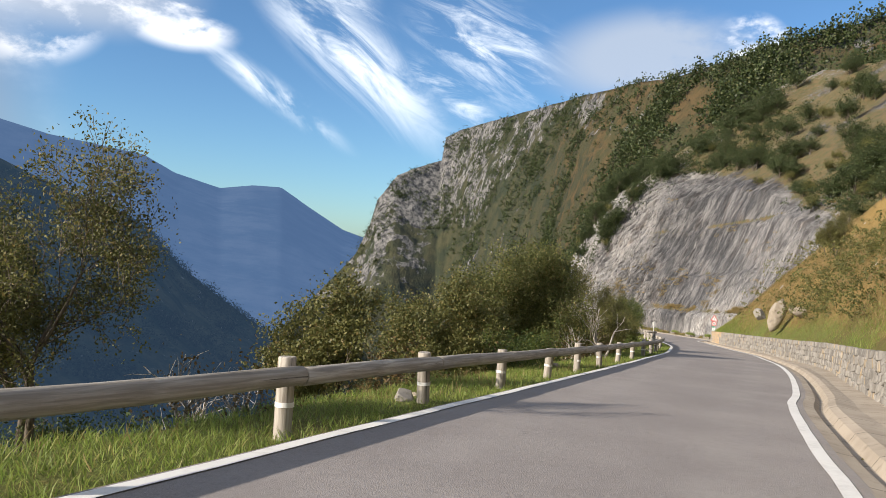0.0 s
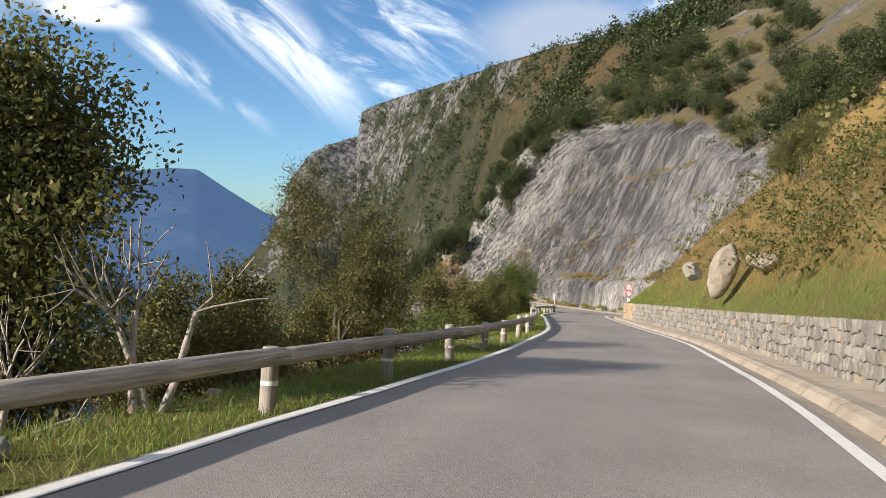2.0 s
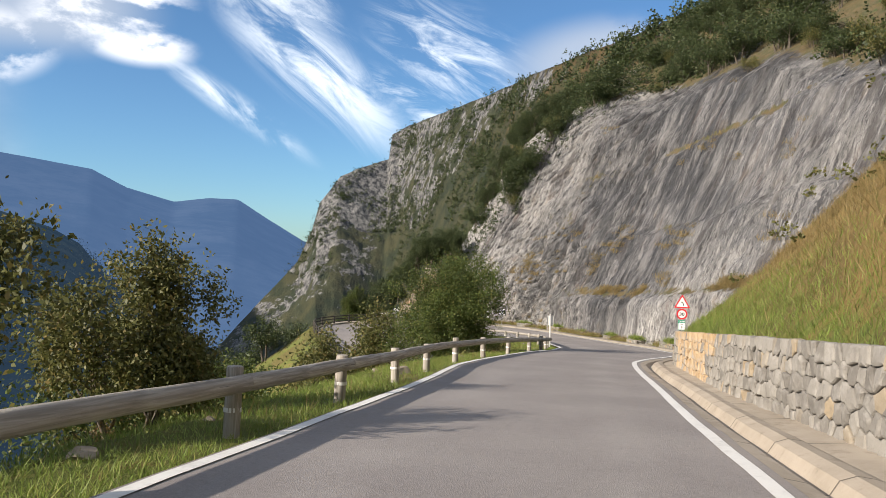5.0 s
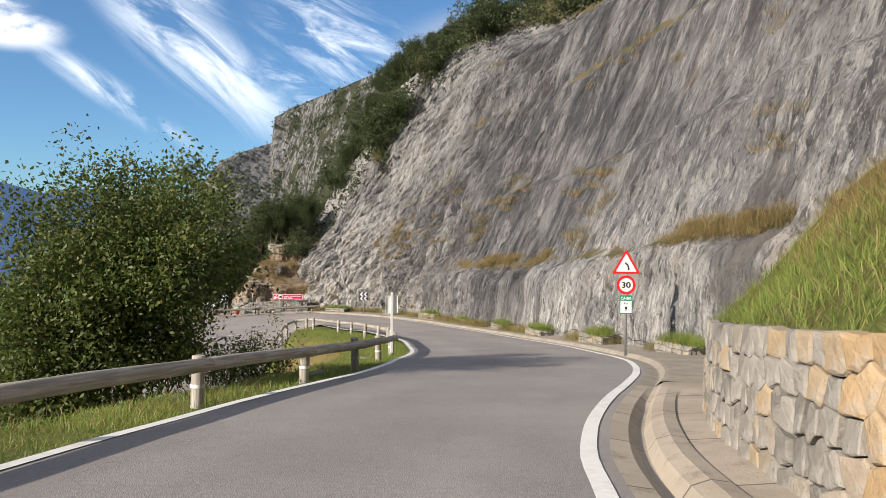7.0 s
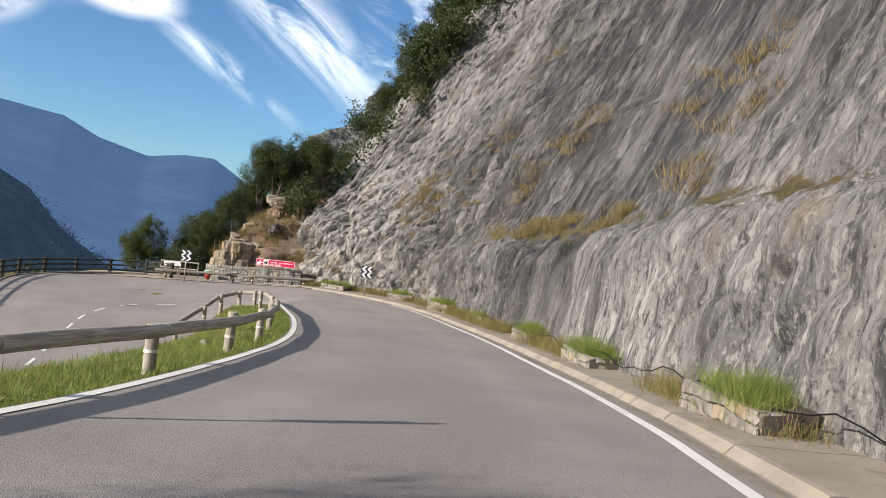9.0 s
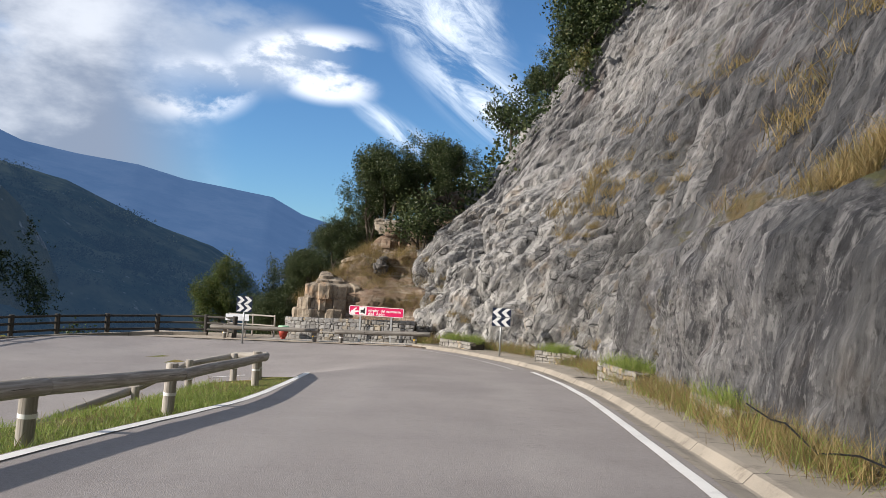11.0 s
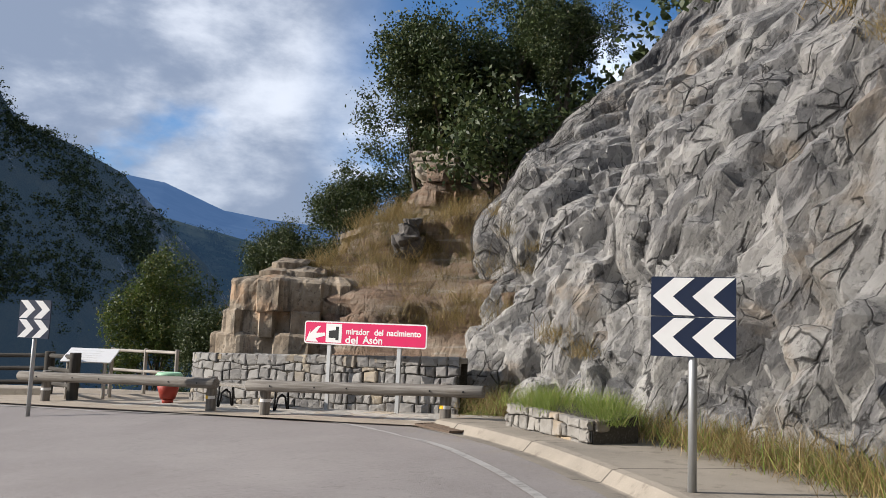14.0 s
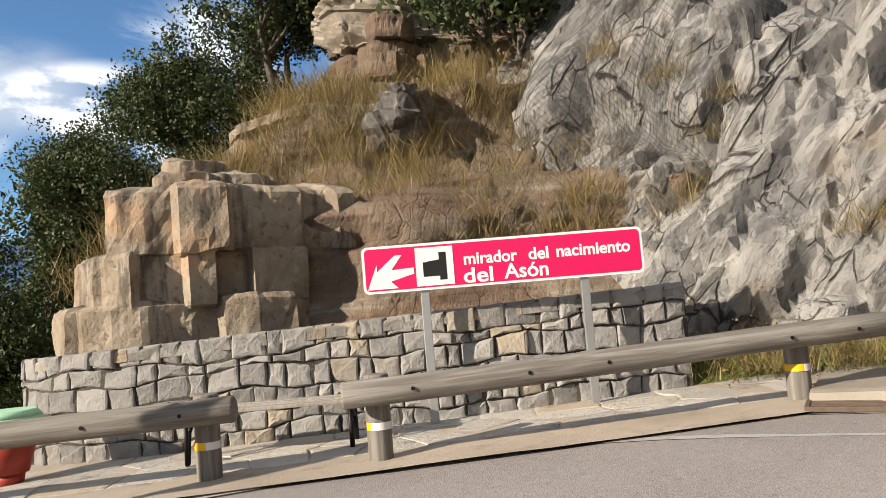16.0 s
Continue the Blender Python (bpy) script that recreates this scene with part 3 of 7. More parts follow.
# centre of the drive, with the road's height under it
WAY = np.array([
    (-16, -40, 3.6), (-6, -15.6, 1.37), (0, 0, 0), (4.59, 11.9, -1.02), (9.03, 23.28, -2.01), (13.26, 34.78, -2.94), (17.6, 48.2, -4.1),
    (21.45, 61.61, -5.18), (24.11, 71.97, -5.97), (27.11, 81.72, -6.76), (30.6, 91.04, -7.54), (33.2, 100.86, -8.44),
    (33.94, 105.99, -8.83), (34.3, 117, -9.6), (33.71, 128.5, -10.23), (32.51, 136.01, -10.65), (30.19, 141.98, -10.97), (28.26, 144.09, -11.09)])


def project(x, y, line):
    """For points: the distance to a line and the place along it."""
    x, y = np.asarray(x, float), np.asarray(y, float)
    best = np.full(x.shape, 1e9)
    lat, val = np.zeros(x.shape), np.zeros((*x.shape, line.shape[1]))
    for i, (a, b) in enumerate(zip(line[:-1], line[1:])):
        d = b[:2] - a[:2]
        u = ((x - a[0]) * d[0] + (y - a[1]) * d[1]) / (d @ d)
        u = np.clip(u, 0, 1)
        qx, qy = a[0] + u * d[0], a[1] + u * d[1]
        r = np.hypot(x - qx, y - qy)
        k = r < best
        best = np.where(k, r, best)
        s = (x - a[0]) * d[1] - (y - a[1]) * d[0]
        lat = np.where(k, np.where(s > 0, r, -r), lat)
        val = np.where(k[..., None], a + u[..., None] * (b - a), val)
    return best, lat, val


def upper_z(x, y):
    """Height of the upper road's surface."""
    x, y = np.asarray(x, float), np.asarray(y, float)
    _, _, v = project(x, y, WAY)
    plane = -11.09 + 0.035 * (x - 28.26) - 0.041 * np.minimum(y - 144.1, 0)
    k = np.clip((y - 122) / 8, 0, 1)
    return v[..., 2] * (1 - k) + plane * k


def lower_z(y):
    return -11.65 - 0.07 * (143 - np.asarray(y, float))


LEFT = [(-19.4, -40), (-9.4, -15), (-1.9, 4.6), (0.2, 10), (2.8, 16.5), (5.9, 24.5), (8.8, 31.7), (11.7, 39.3), (14.3, 47.4), (16.6, 55), (19.1, 66), (20.4, 72),
        (21.5, 77.7), (23.1, 83), (24.9, 88), (26.8, 93), (28.0, 97.5), (29.1, 102.5), (29.65, 107.5), (29.95, 112), (29.75, 117), (29.1, 122.5),
        (28.2, 128.4), (27.2, 133.6)]
TIP = [(26.75, 135.8), (26.3, 136.7), (25.5, 137.0), (24.6, 136.0), (23.9, 134.0), (23.2, 131), (22.9, 127), (22.2, 120), (20.5, 110), (17.8, 100), (13.5, 88), (8, 76)]
RIGHT = [(-14.0, -42), (-4.0, -16), (1.0, 0), (3.6, 6.6), (4.5, 9.0), (6.9, 14.9), (8.6, 18.4), (11.1, 24), (13.1, 28.8), (15.3, 34.6), (18.0, 42.6), (20.3, 50), (22.3, 59),
         (24.1, 67.4), (25.2, 72.1), (26.4, 77.3), (27.6, 82), (28.4, 84.4), (29.8, 87.4), (32.6, 92.6), (34.5, 97.4), (35.2, 101.5), (35.6, 106.2), (35.65, 112.3),
         (35.35, 121), (34.7, 128), (34.0, 133.5), (33.1, 138)]
OUTER = [(31.9, 142.6), (29.9, 146.5), (27.2, 149.8), (24.2, 151.6), (20.6, 151.4), (16.5, 151.3), (13.0, 150.8), (10.7, 147.4), (10.3, 143), (11.4, 137), (13.0, 132),
         (14.3, 127), (14.6, 120), (13.3, 110), (10.8, 100), (6.8, 88), (1.5, 76)]


def with_z(pts, upto):
    """Adds the road's height to a plan line; past the point upto it is the lower road."""
    out = []
    for i, (x, y) in enumerate(pts):
        up, lo = float(upper_z(x, y)), float(lower_z(y))
        k = min(1.0, max(0.0, (i - upto) / 3.0))
        out.append((x, y, up * (1 - k) + lo * k))
    return np.array(out)


left_edge = smooth_line(with_z(LEFT + TIP, len(LEFT) + 0.5), 0.5)
right_edge = smooth_line(with_z(RIGHT + OUTER, len(RIGHT) + 6), 0.5)


def resample(line, n):
    s = np.concatenate([[0], np.cumsum(np.linalg.norm(np.diff(line, axis=0), axis=1))])
    q = np.linspace(0, s[-1], n)
    return np.stack([np.interp(q, s, line[:, k]) for k in range(line.shape[1])], -1)


def shifted(line, off, dz=0.0):
    n = side(line)
    out = np.array(line)
    out[:, :2] += n * np.asarray(off)[..., None] if np.ndim(off) else n * off
    out[:, 2] += dz
    return out


def clip_y(line, lo, hi, last=False):
    """The stretch of a line up to its turning, between two values of y."""
    k = [i for i, p in enumerate(line) if lo <= p[1] <= hi]
    runs, run = [], [k[0]]
    for a, b in zip(k[:-1], k[1:]):
        if b == a + 1:
            run.append(b)
        else:
            runs.append(run)
            run = [b]
    runs.append(run)
    return line[runs[-1 if last else 0]]
from mathutils import kdtree

# ---------------------------------------------------------------- road and ground
ROAD_GRID = []


def on_road(line):
    """Lays a line on the built road surface."""
    G = ROAD_GRID[0]
    out = np.array(line, float)
    for p in out:
        d = np.hypot(G[:, 0] - p[0], G[:, 1] - p[1])
        k = np.argsort(d)[:4]
        w = 1 / (d[k] + 0.02) ** 2
        p[2] = (G[k, 2] * w).sum() / w.sum()
    return out


def build_road():
    # the stretches up to the hairpin, round it and below it are matched side by side
    cuts_l = [0, np.argmin(np.hypot(*(left_edge[:, :2] - (27.2, 133.6)).T)), np.argmin(np.hypot(*(left_edge[:, :2] - (23.2, 131)).T)), len(left_edge) - 1]
    cuts_r = [0, np.argmin(np.hypot(*(right_edge[:, :2] - (34.0, 133.5)).T)), np.argmin(np.hypot(*(right_edge[:, :2] - (13.0, 132)).T)), len(right_edge) - 1]
    rows = []
    for k, n in enumerate((340, 120, 120)):
        a = resample(shifted(left_edge, -0.12)[cuts_l[k]:cuts_l[k + 1] + 1], n)
        b = resample(shifted(right_edge, 0.22)[cuts_r[k]:cuts_r[k + 1] + 1], n)
        u = np.linspace(0, 1, 13)[None, :, None]
        rows.append(a[:, None] * (1 - u) + b[:, None] * u)
    P = np.concatenate([rows[0], rows[1][1:], rows[2][1:]])
    P[..., 2] += 0.012 * fbm(P, 0.5, 3)
    ROAD_GRID.append(P.reshape(-1, 3))
    tagged(part("road", grid_mesh("road", P, attrs={"across": np.linspace(0, 1, 13)[None] + 0 * P[..., 0]}, flip=True), ASPHALT), "grey worn asphalt mountain road with a hairpin bend", "road", kind="structure")


def ribbon(name, line, a, b, dz, material, wobble=0.0):
    u = np.linspace(0, 1, 3)
    w = wobble * fbm(np.c_[line[:, :2], line[:, 2] * 0], 0.9, 3)
    P = np.stack([shifted(line, a + (b - a) * v + w * (1 if v in (0, 1) else 0)) for v in u], 1)
    P[..., 2] += dz + 0.012 * fbm(P, 0.5, 3)
    return part(name, grid_mesh(name, P, flip=True), material)


build_road()
cut = np.argmin(np.hypot(*(left_edge[:, :2] - (23.9, 134.0)).T))
tagged(ribbon("edge_line", left_edge[:cut], -0.07, 0.07, 0.010, WHITE_LINE, 0.012), "white painted edge line on asphalt", "road marking", kind="structure")
cut = np.argmin(np.hypot(*(right_edge[:, :2] - (32.3, 141.2)).T))
tagged(ribbon("edge_line", right_edge[:cut], -0.08, 0.08, 0.010, WHITE_LINE, 0.012), "white painted edge line on asphalt", "road marking", kind="structure")
tagged(ribbon("faded_line", on_road(shifted(right_edge[cut + 1:cut + 46], -0.45)), -0.06, 0.06, 0.009, FADED_LINE, 0.02), "worn pale line round the outside of the hairpin", "road marking", kind="structure")
dash_line = smooth_line([(19.4, 125, -12.91), (18.7, 129, -12.63), (17.9, 133, -12.3), (17.7, 135.5, -12.12), (18.2, 137.8, -11.95), (19.8, 139.8, -11.8), (22.8, 141.3, -11.6)], 0.1)


def build_dashes():
    s = 0
    while s + 12 < len(dash_line):
        seg = dash_line[s:s + 12].copy()
        ob = ribbon("dash", on_road(seg), -0.06, 0.06, 0.012, WHITE_LINE)
        tagged(ob, "white dash of the road's broken centre line", "road marking", "centre line dashes", "structure")
        s += 22


WALL_BASE = smooth_line([(-6.0, -25), (3.4, 0), (6.2, 8), (9.4, 16), (12.6, 23.6), (15.1, 29.3), (16.3, 32.2), (18.1, 37.6), (20.0, 44.5), (21.0, 47.6), (21.9, 50.8), (23.9, 59), (25.6, 68),
                         (26.3, 71.6), (27.35, 75.9), (28.3, 79.6), (29.1, 82.6), (30.0, 84.9), (31.2, 87.2), (32.4, 89.2)], 0.25)
WALL_TALL = 1.22
FOOT = [(44, 78), (41, 86), (38.6, 93), (37.7, 100), (37.5, 105), (37.4, 111), (37.3, 117), (36.9, 124), (36.2, 131), (35.3, 137.5), (34.5, 142), (33.0, 146.6), (31.1, 149.6), (29.4, 151.6), (27.4, 153.0), (25.7, 154.3), (24.9, 155.6), (23.8, 158.5), (22.4, 163), (21.5, 170), (22, 180), (26, 192)]


def ground_height(x, y):
    _, lat, v = project(x, y, left_edge[:np.argmin(np.hypot(*(left_edge[:, :2] - (26.75, 135.8)).T))])
    o = -lat
    edge_z = v[..., 2]
    z = edge_z - 0.10 - 0.05 * np.maximum(o, 0)
    drop = np.maximum(o - 2.2, 0)
    z = z - 0.62 * drop - 0.06 * np.maximum(drop - 3, 0)
    # the lower road's bench
    _, latl, vl = project(x, y, left_edge[np.argmin(np.hypot(*(left_edge[:, :2] - (24.6, 136.0)).T)):])
    ol = latl
    _, lato, vo = project(x, y, right_edge[np.argmin(np.hypot(*(right_edge[:, :2] - (33.1, 138)).T)):])
    oo = lato
    inside = oo < 1.6
    bench = np.where(inside, np.minimum(lower_z(y), -11.3) - 0.10, vo[..., 2] - 0.15 - 0.75 * np.maximum(oo - 1.6, 0))
    west = (x < 24.5) & (y > 70) & (y < 200)
    z = np.where(west, np.where(y < 150, np.where(y > 136.5, bench, np.maximum(z, bench)), np.where(x > 14, np.maximum(bench, -11.75 - 0.7 * np.maximum(y - 156, 0)), bench)), z)
    # under the road itself and the hill
    right = (o < 0) & (y < 136.5)
    z = np.where(right, upper_z(x, y) - 0.12, z)
    hp = (y >= 136.5) & (x > 9) & (y < 153)
    zz = np.minimum(z, np.where(oo < 0, vo[..., 2] - 0.25, z))
    z = np.where(hp, np.minimum(zz, upper_z(x, y) - 0.22), z)
    z = np.where(y > 166, np.minimum(z, -14 - 0.45 * (y - 166)), z)
    far = np.maximum(z, -170 - 0.002 * np.hypot(x, y))
    return far


def ground_lines(lo, hi, fine, far, grow=1.35):
    a = list(np.arange(lo, hi + fine / 2, fine))
    st = fine
    up, dn = [a[-1]], [a[0]]
    while up[-1] < far:
        st *= grow
        up.append(up[-1] + st)
    st = fine
    while dn[-1] > -far:
        st *= grow
        dn.append(dn[-1] - st)
    return np.array(dn[:0:-1] + a + up[1:])


def build_ground():
    X, Y = np.meshgrid(ground_lines(-14, 46, 0.6, 4500), ground_lines(-20, 168, 0.6, 4500), indexing="ij")
    Z = ground_height(X, Y)
    P = np.stack([X, Y, Z], -1)
    near = np.exp(-np.maximum(np.hypot(X - 15, Y - 70) - 110, 0) / 200)
    P[..., 2] += 0.10 * fbm(P, 0.7, 4) * near - 0.04
    # nothing of the ground stands above the road
    tree = kdtree.KDTree(len(ROAD_GRID[0]))
    for i, p in enumerate(ROAD_GRID[0]):
        tree.insert((p[0], p[1], 0), i)
    tree.balance()
    for q in P.reshape(-1, 3):
        if -12 < q[0] < 38 and -20 < q[1] < 153:
            _, i, d = tree.find((q[0], q[1], 0))
            if d < 0.72:
                q[2] = min(q[2], ROAD_GRID[0][i, 2] - 0.11)
    off, lat, _ = project(X, Y, left_edge)
    dry = np.clip(off / 8, 0, 0.3) + 0.12 + 0.35 * fbm(P, 0.25, 3, seed=4.0)
    scrub = np.clip((off - 3.2) / 2.5, 0, 1) * (lat < 0)
    scrub = np.where((Y > 120) & (X > 18) & (Y < 140), 0, scrub)
    tagged(part("ground", grid_mesh("ground", P, attrs={"dry": dry, "rocky": np.zeros(X.shape), "scrub": scrub}, flip=False), GRASS_GROUND),
           "grassy verge and slope falling from the road into the valley", "ground", kind="structure")


build_ground()
build_dashes()


# ---------------------------------------------------------------- hill and cliff
def profile(h, knots):
    return np.interp(h, [k[0] for k in knots], [k[1] for k in knots])


GRASS_SLOPE = [(0, 0.35), (1.2, 0.35), (1.7, 0.9), (4.3, 2.6), (6.0, 4.0), (8.2, 7.2), (10.2, 12), (14, 22), (20, 38), (30, 60), (50, 95), (75, 140)]
LOW_BANK = [(0, 0.35), (1.2, 0.35), (1.5, 0.8), (3.2, 2.3), (5, 4.1), (8, 7.2), (12, 11.5), (20, 19), (34, 34), (75, 110)]
CLIFF = [(0, 0), (3.0, 0.35), (3.6, 0.75), (4.1, 1.7), (9.6, 4.6), (10.2, 5.6), (17.5, 9.6), (18.1, 10.4), (25, 13.8), (28, 17.5), (33, 28), (44, 58), (56, 100)]
CUT_FACE = [(0, 0), (3.5, 0.5), (5, 1.9), (7, 2.9), (10, 4.8), (12.5, 6.6), (16, 9.0), (20, 11.6), (25, 14.4), (28, 18), (33, 28), (44, 58), (56, 100)]
CUT_END = [(0, 0), (1.6, 0.2), (4.4, 0.7), (6, 2.0), (7.6, 3.4), (9.5, 5.0), (14, 8.2), (20, 12.0), (25, 15.2), (28, 18.5), (33, 28), (44, 58), (56, 100)]
BANK = [(0, 0.45), (1.05, 0.5), (1.15, 0.8), (2.5, 1.0), (2.8, 2.2), (5.8, 4.9), (7.2, 7.2), (8.7, 9.0), (10.5, 12.0)]


def hill_sheet(line, knots, heights, twist=1.0):
    """Points of a slope that rises from a line in plan to its right by a profile of setback over height."""
    n = side(line)
    H = np.asarray(heights)
    D = profile(H, knots)
    P = np.zeros((len(line), len(H), 3))
    P[..., 0] = line[:, None, 0] + n[:, None, 0] * D[None]
    P[..., 1] = line[:, None, 1] + n[:, None, 1] * D[None]
    P[..., 2] = line[:, None, 2] + H[None]
    return P, n


def smooth_side(line, k):
    n = side(line)
    w = np.ones(2 * k + 1) / (2 * k + 1)
    m = np.stack([np.convolve(np.pad(n[:, i], k, mode="edge"), w, "valid") for i in (0, 1)], -1)
    return m / np.linalg.norm(m, axis=1)[:, None]


SHEETS = {}


def build_grass_hill():
    base = np.vstack([WALL_BASE[:, :2], [(33.6, 90.8), (35.2, 92.4), (37.2, 93.8), (40, 95), (44, 96)]])
    base = smooth_line(base[::4], 0.5)
    line = np.c_[base, upper_z(base[:, 0], base[:, 1])]
    hs = np.concatenate([np.arange(0, 14, 0.35), np.arange(14, 34, 0.8), np.arange(34, 75.1, 3)])
    n = smooth_side(line, 10)
    kb = np.clip((line[:, 1] - 64) / 13, 0, 1)[:, None]
    D = profile(hs, GRASS_SLOPE)[None] * (1 - kb) + profile(hs, LOW_BANK)[None] * kb
    P = np.zeros((len(line), len(hs), 3))
    P[..., :2] = line[:, None, :2] + n[:, None, :] * D[..., None]
    P[..., 2] = line[:, None, 2] + hs[None]
    wgt = np.clip((hs - 1.3) / 2, 0, 1)[None]
    P[..., 2] += wgt * (0.9 * fbm(P, 0.10, 3, seed=2) + 0.22 * fbm(P, 0.8, 4))
    dry = np.clip(0.40 + 0.28 * (hs[None] - 1.8) + 0.35 * fbm(P, 0.22, 3, seed=9), 0, 1) + 0 * P[..., 0]
    rocky = np.clip(0.30 + 0.25 * fbm(P, 0.12, 3, seed=5), 0, 1) * wgt
    SHEETS["hill"] = P
    tagged(part("hillside", grid_mesh("hillside", P, attrs={"dry": dry, "rocky": rocky, "scrub": 0.42 * np.clip((hs[None] - 9) / 8, 0, 1) + 0 * dry}, flip=True), GRASS_GROUND),
           "steep hillside of dry and green grass above the stone wall", "hillside", kind="structure")


def facets(Q, scale, seed):
    """Tilted facets: each point takes the offset and slope of the nearest of scattered seeds; also the distance to the facet's edge."""
    X = Q * scale
    base = np.floor(X).astype(np.int64)
    d1, d2 = np.full(X.shape[:-1], 9e9), np.full(X.shape[:-1], 9e9)
    val = np.zeros(X.shape[:-1])
    for dx in (-1, 0, 1):
        for dy in (-1, 0, 1):
            for dz in (-1, 0, 1):
                c = base + np.array([dx, dy, dz])
                h = (c[..., 0] * 73856093) ^ (c[..., 1] * 19349663) ^ (c[..., 2] * 83492791) ^ (seed * 7919)
                r = []
                for k in range(7):
                    h = (h * 1103515245 + 12345) & 0x7FFFFFFF
                    r.append(((h >> 8) & 0xFFFF) / 65535.0)
                f = X - (c + np.stack(r[:3], -1))
                d = (f * f).sum(-1)
                v = (r[3] - 0.5) * 0.9 + f[..., 0] * (r[4] - 0.5) * 2.0 + f[..., 1] * (r[5] - 0.5) * 2.0 + f[..., 2] * (r[6] - 0.5) * 1.2
                k1 = d < d1
                d2 = np.where(k1, d1, np.minimum(d2, d))
                val = np.where(k1, v, val)
                d1 = np.where(k1, d, d1)
    return val, np.sqrt(d2) - np.sqrt(d1)


def blocks(U, V, su, sv, seed, flat=0.42, steep=3.4, turn=0.7):
    """Angular blocks: the upper envelope of tilted flat-topped slabs round scattered seeds."""
    x, y = U / su, V / sv
    bx, by = np.floor(x).astype(np.int64), np.floor(y).astype(np.int64)
    best = np.full(x.shape, -9.0)
    for dx in (-2, -1, 0, 1, 2):
        for dy in (-2, -1, 0, 1, 2):
            cx, cy = bx + dx, by + dy
            h = (cx * 73856093) ^ (cy * 19349663) ^ (seed * 83492791)
            r = []
            for k in range(6):
                h = (h * 1103515245 + 12345) & 0x7FFFFFFF
                r.append(((h >> 8) & 0xFFFF) / 65535.0)
            fx, fy = x - cx - r[0], y - cy - r[1]
            a = (r[5] * 2 - 1) * turn
            gx, gy = fx * np.cos(a) + fy * np.sin(a), fy * np.cos(a) - fx * np.sin(a)
            far = np.maximum(np.abs(gx), np.abs(gy) * 0.85 + 0.2 * np.abs(gx))
            v = (r[2] - 0.5) * 1.0 + fx * (r[3] - 0.5) * 2.4 + fy * (r[4] - 0.60) * 2.0 - steep * np.maximum(far - flat, 0)
            best = np.maximum(best, v)
    return best


def rock_relief(P, n, jag, S, H):
    """How far the rock stands proud of its mean face."""
    d = np.array(STREAK) / np.linalg.norm(STREAK)
    e1 = np.cross(d, (0, 0, 1.0))
    e1 /= np.linalg.norm(e1)
    e2 = np.cross(d, e1)
    U = 0.86 * S + 0.50 * H + 0.10 * fbm(P, 0.6, 4, 0.55, 71.0)
    V = 0.86 * H - 0.50 * S + 0.15 * fbm(P, 0.8, 3, 0.5, 72.0)
    f0 = blocks(U, V, 2.6, 4.6, 3, steep=4.5, turn=0.45)
    f1 = blocks(U, V, 0.95, 1.9, 5, steep=6.0, turn=0.45)
    f2 = blocks(U + 0.1 * f1, V, 0.42, 0.80, 9, steep=6.0, turn=0.4)
    flute = 1 - np.abs(fbm(np.stack([P @ e1, P @ e2, (P @ d) * 0.10], -1), 1.1, 4, 0.55, 3.0)) * 2
    big = fbm(P, 0.09, 3, 0.5, 21.0)
    return (0.34 * f0 + 0.24 * f1 + 0.17 * f2) * jag + (0.22 - 0.10 * np.clip(jag - 0.5, 0, 1)) * flute + 0.8 * big * (1 - 0.6 * np.clip(jag - 0.9, 0, 0.5) / 0.5)


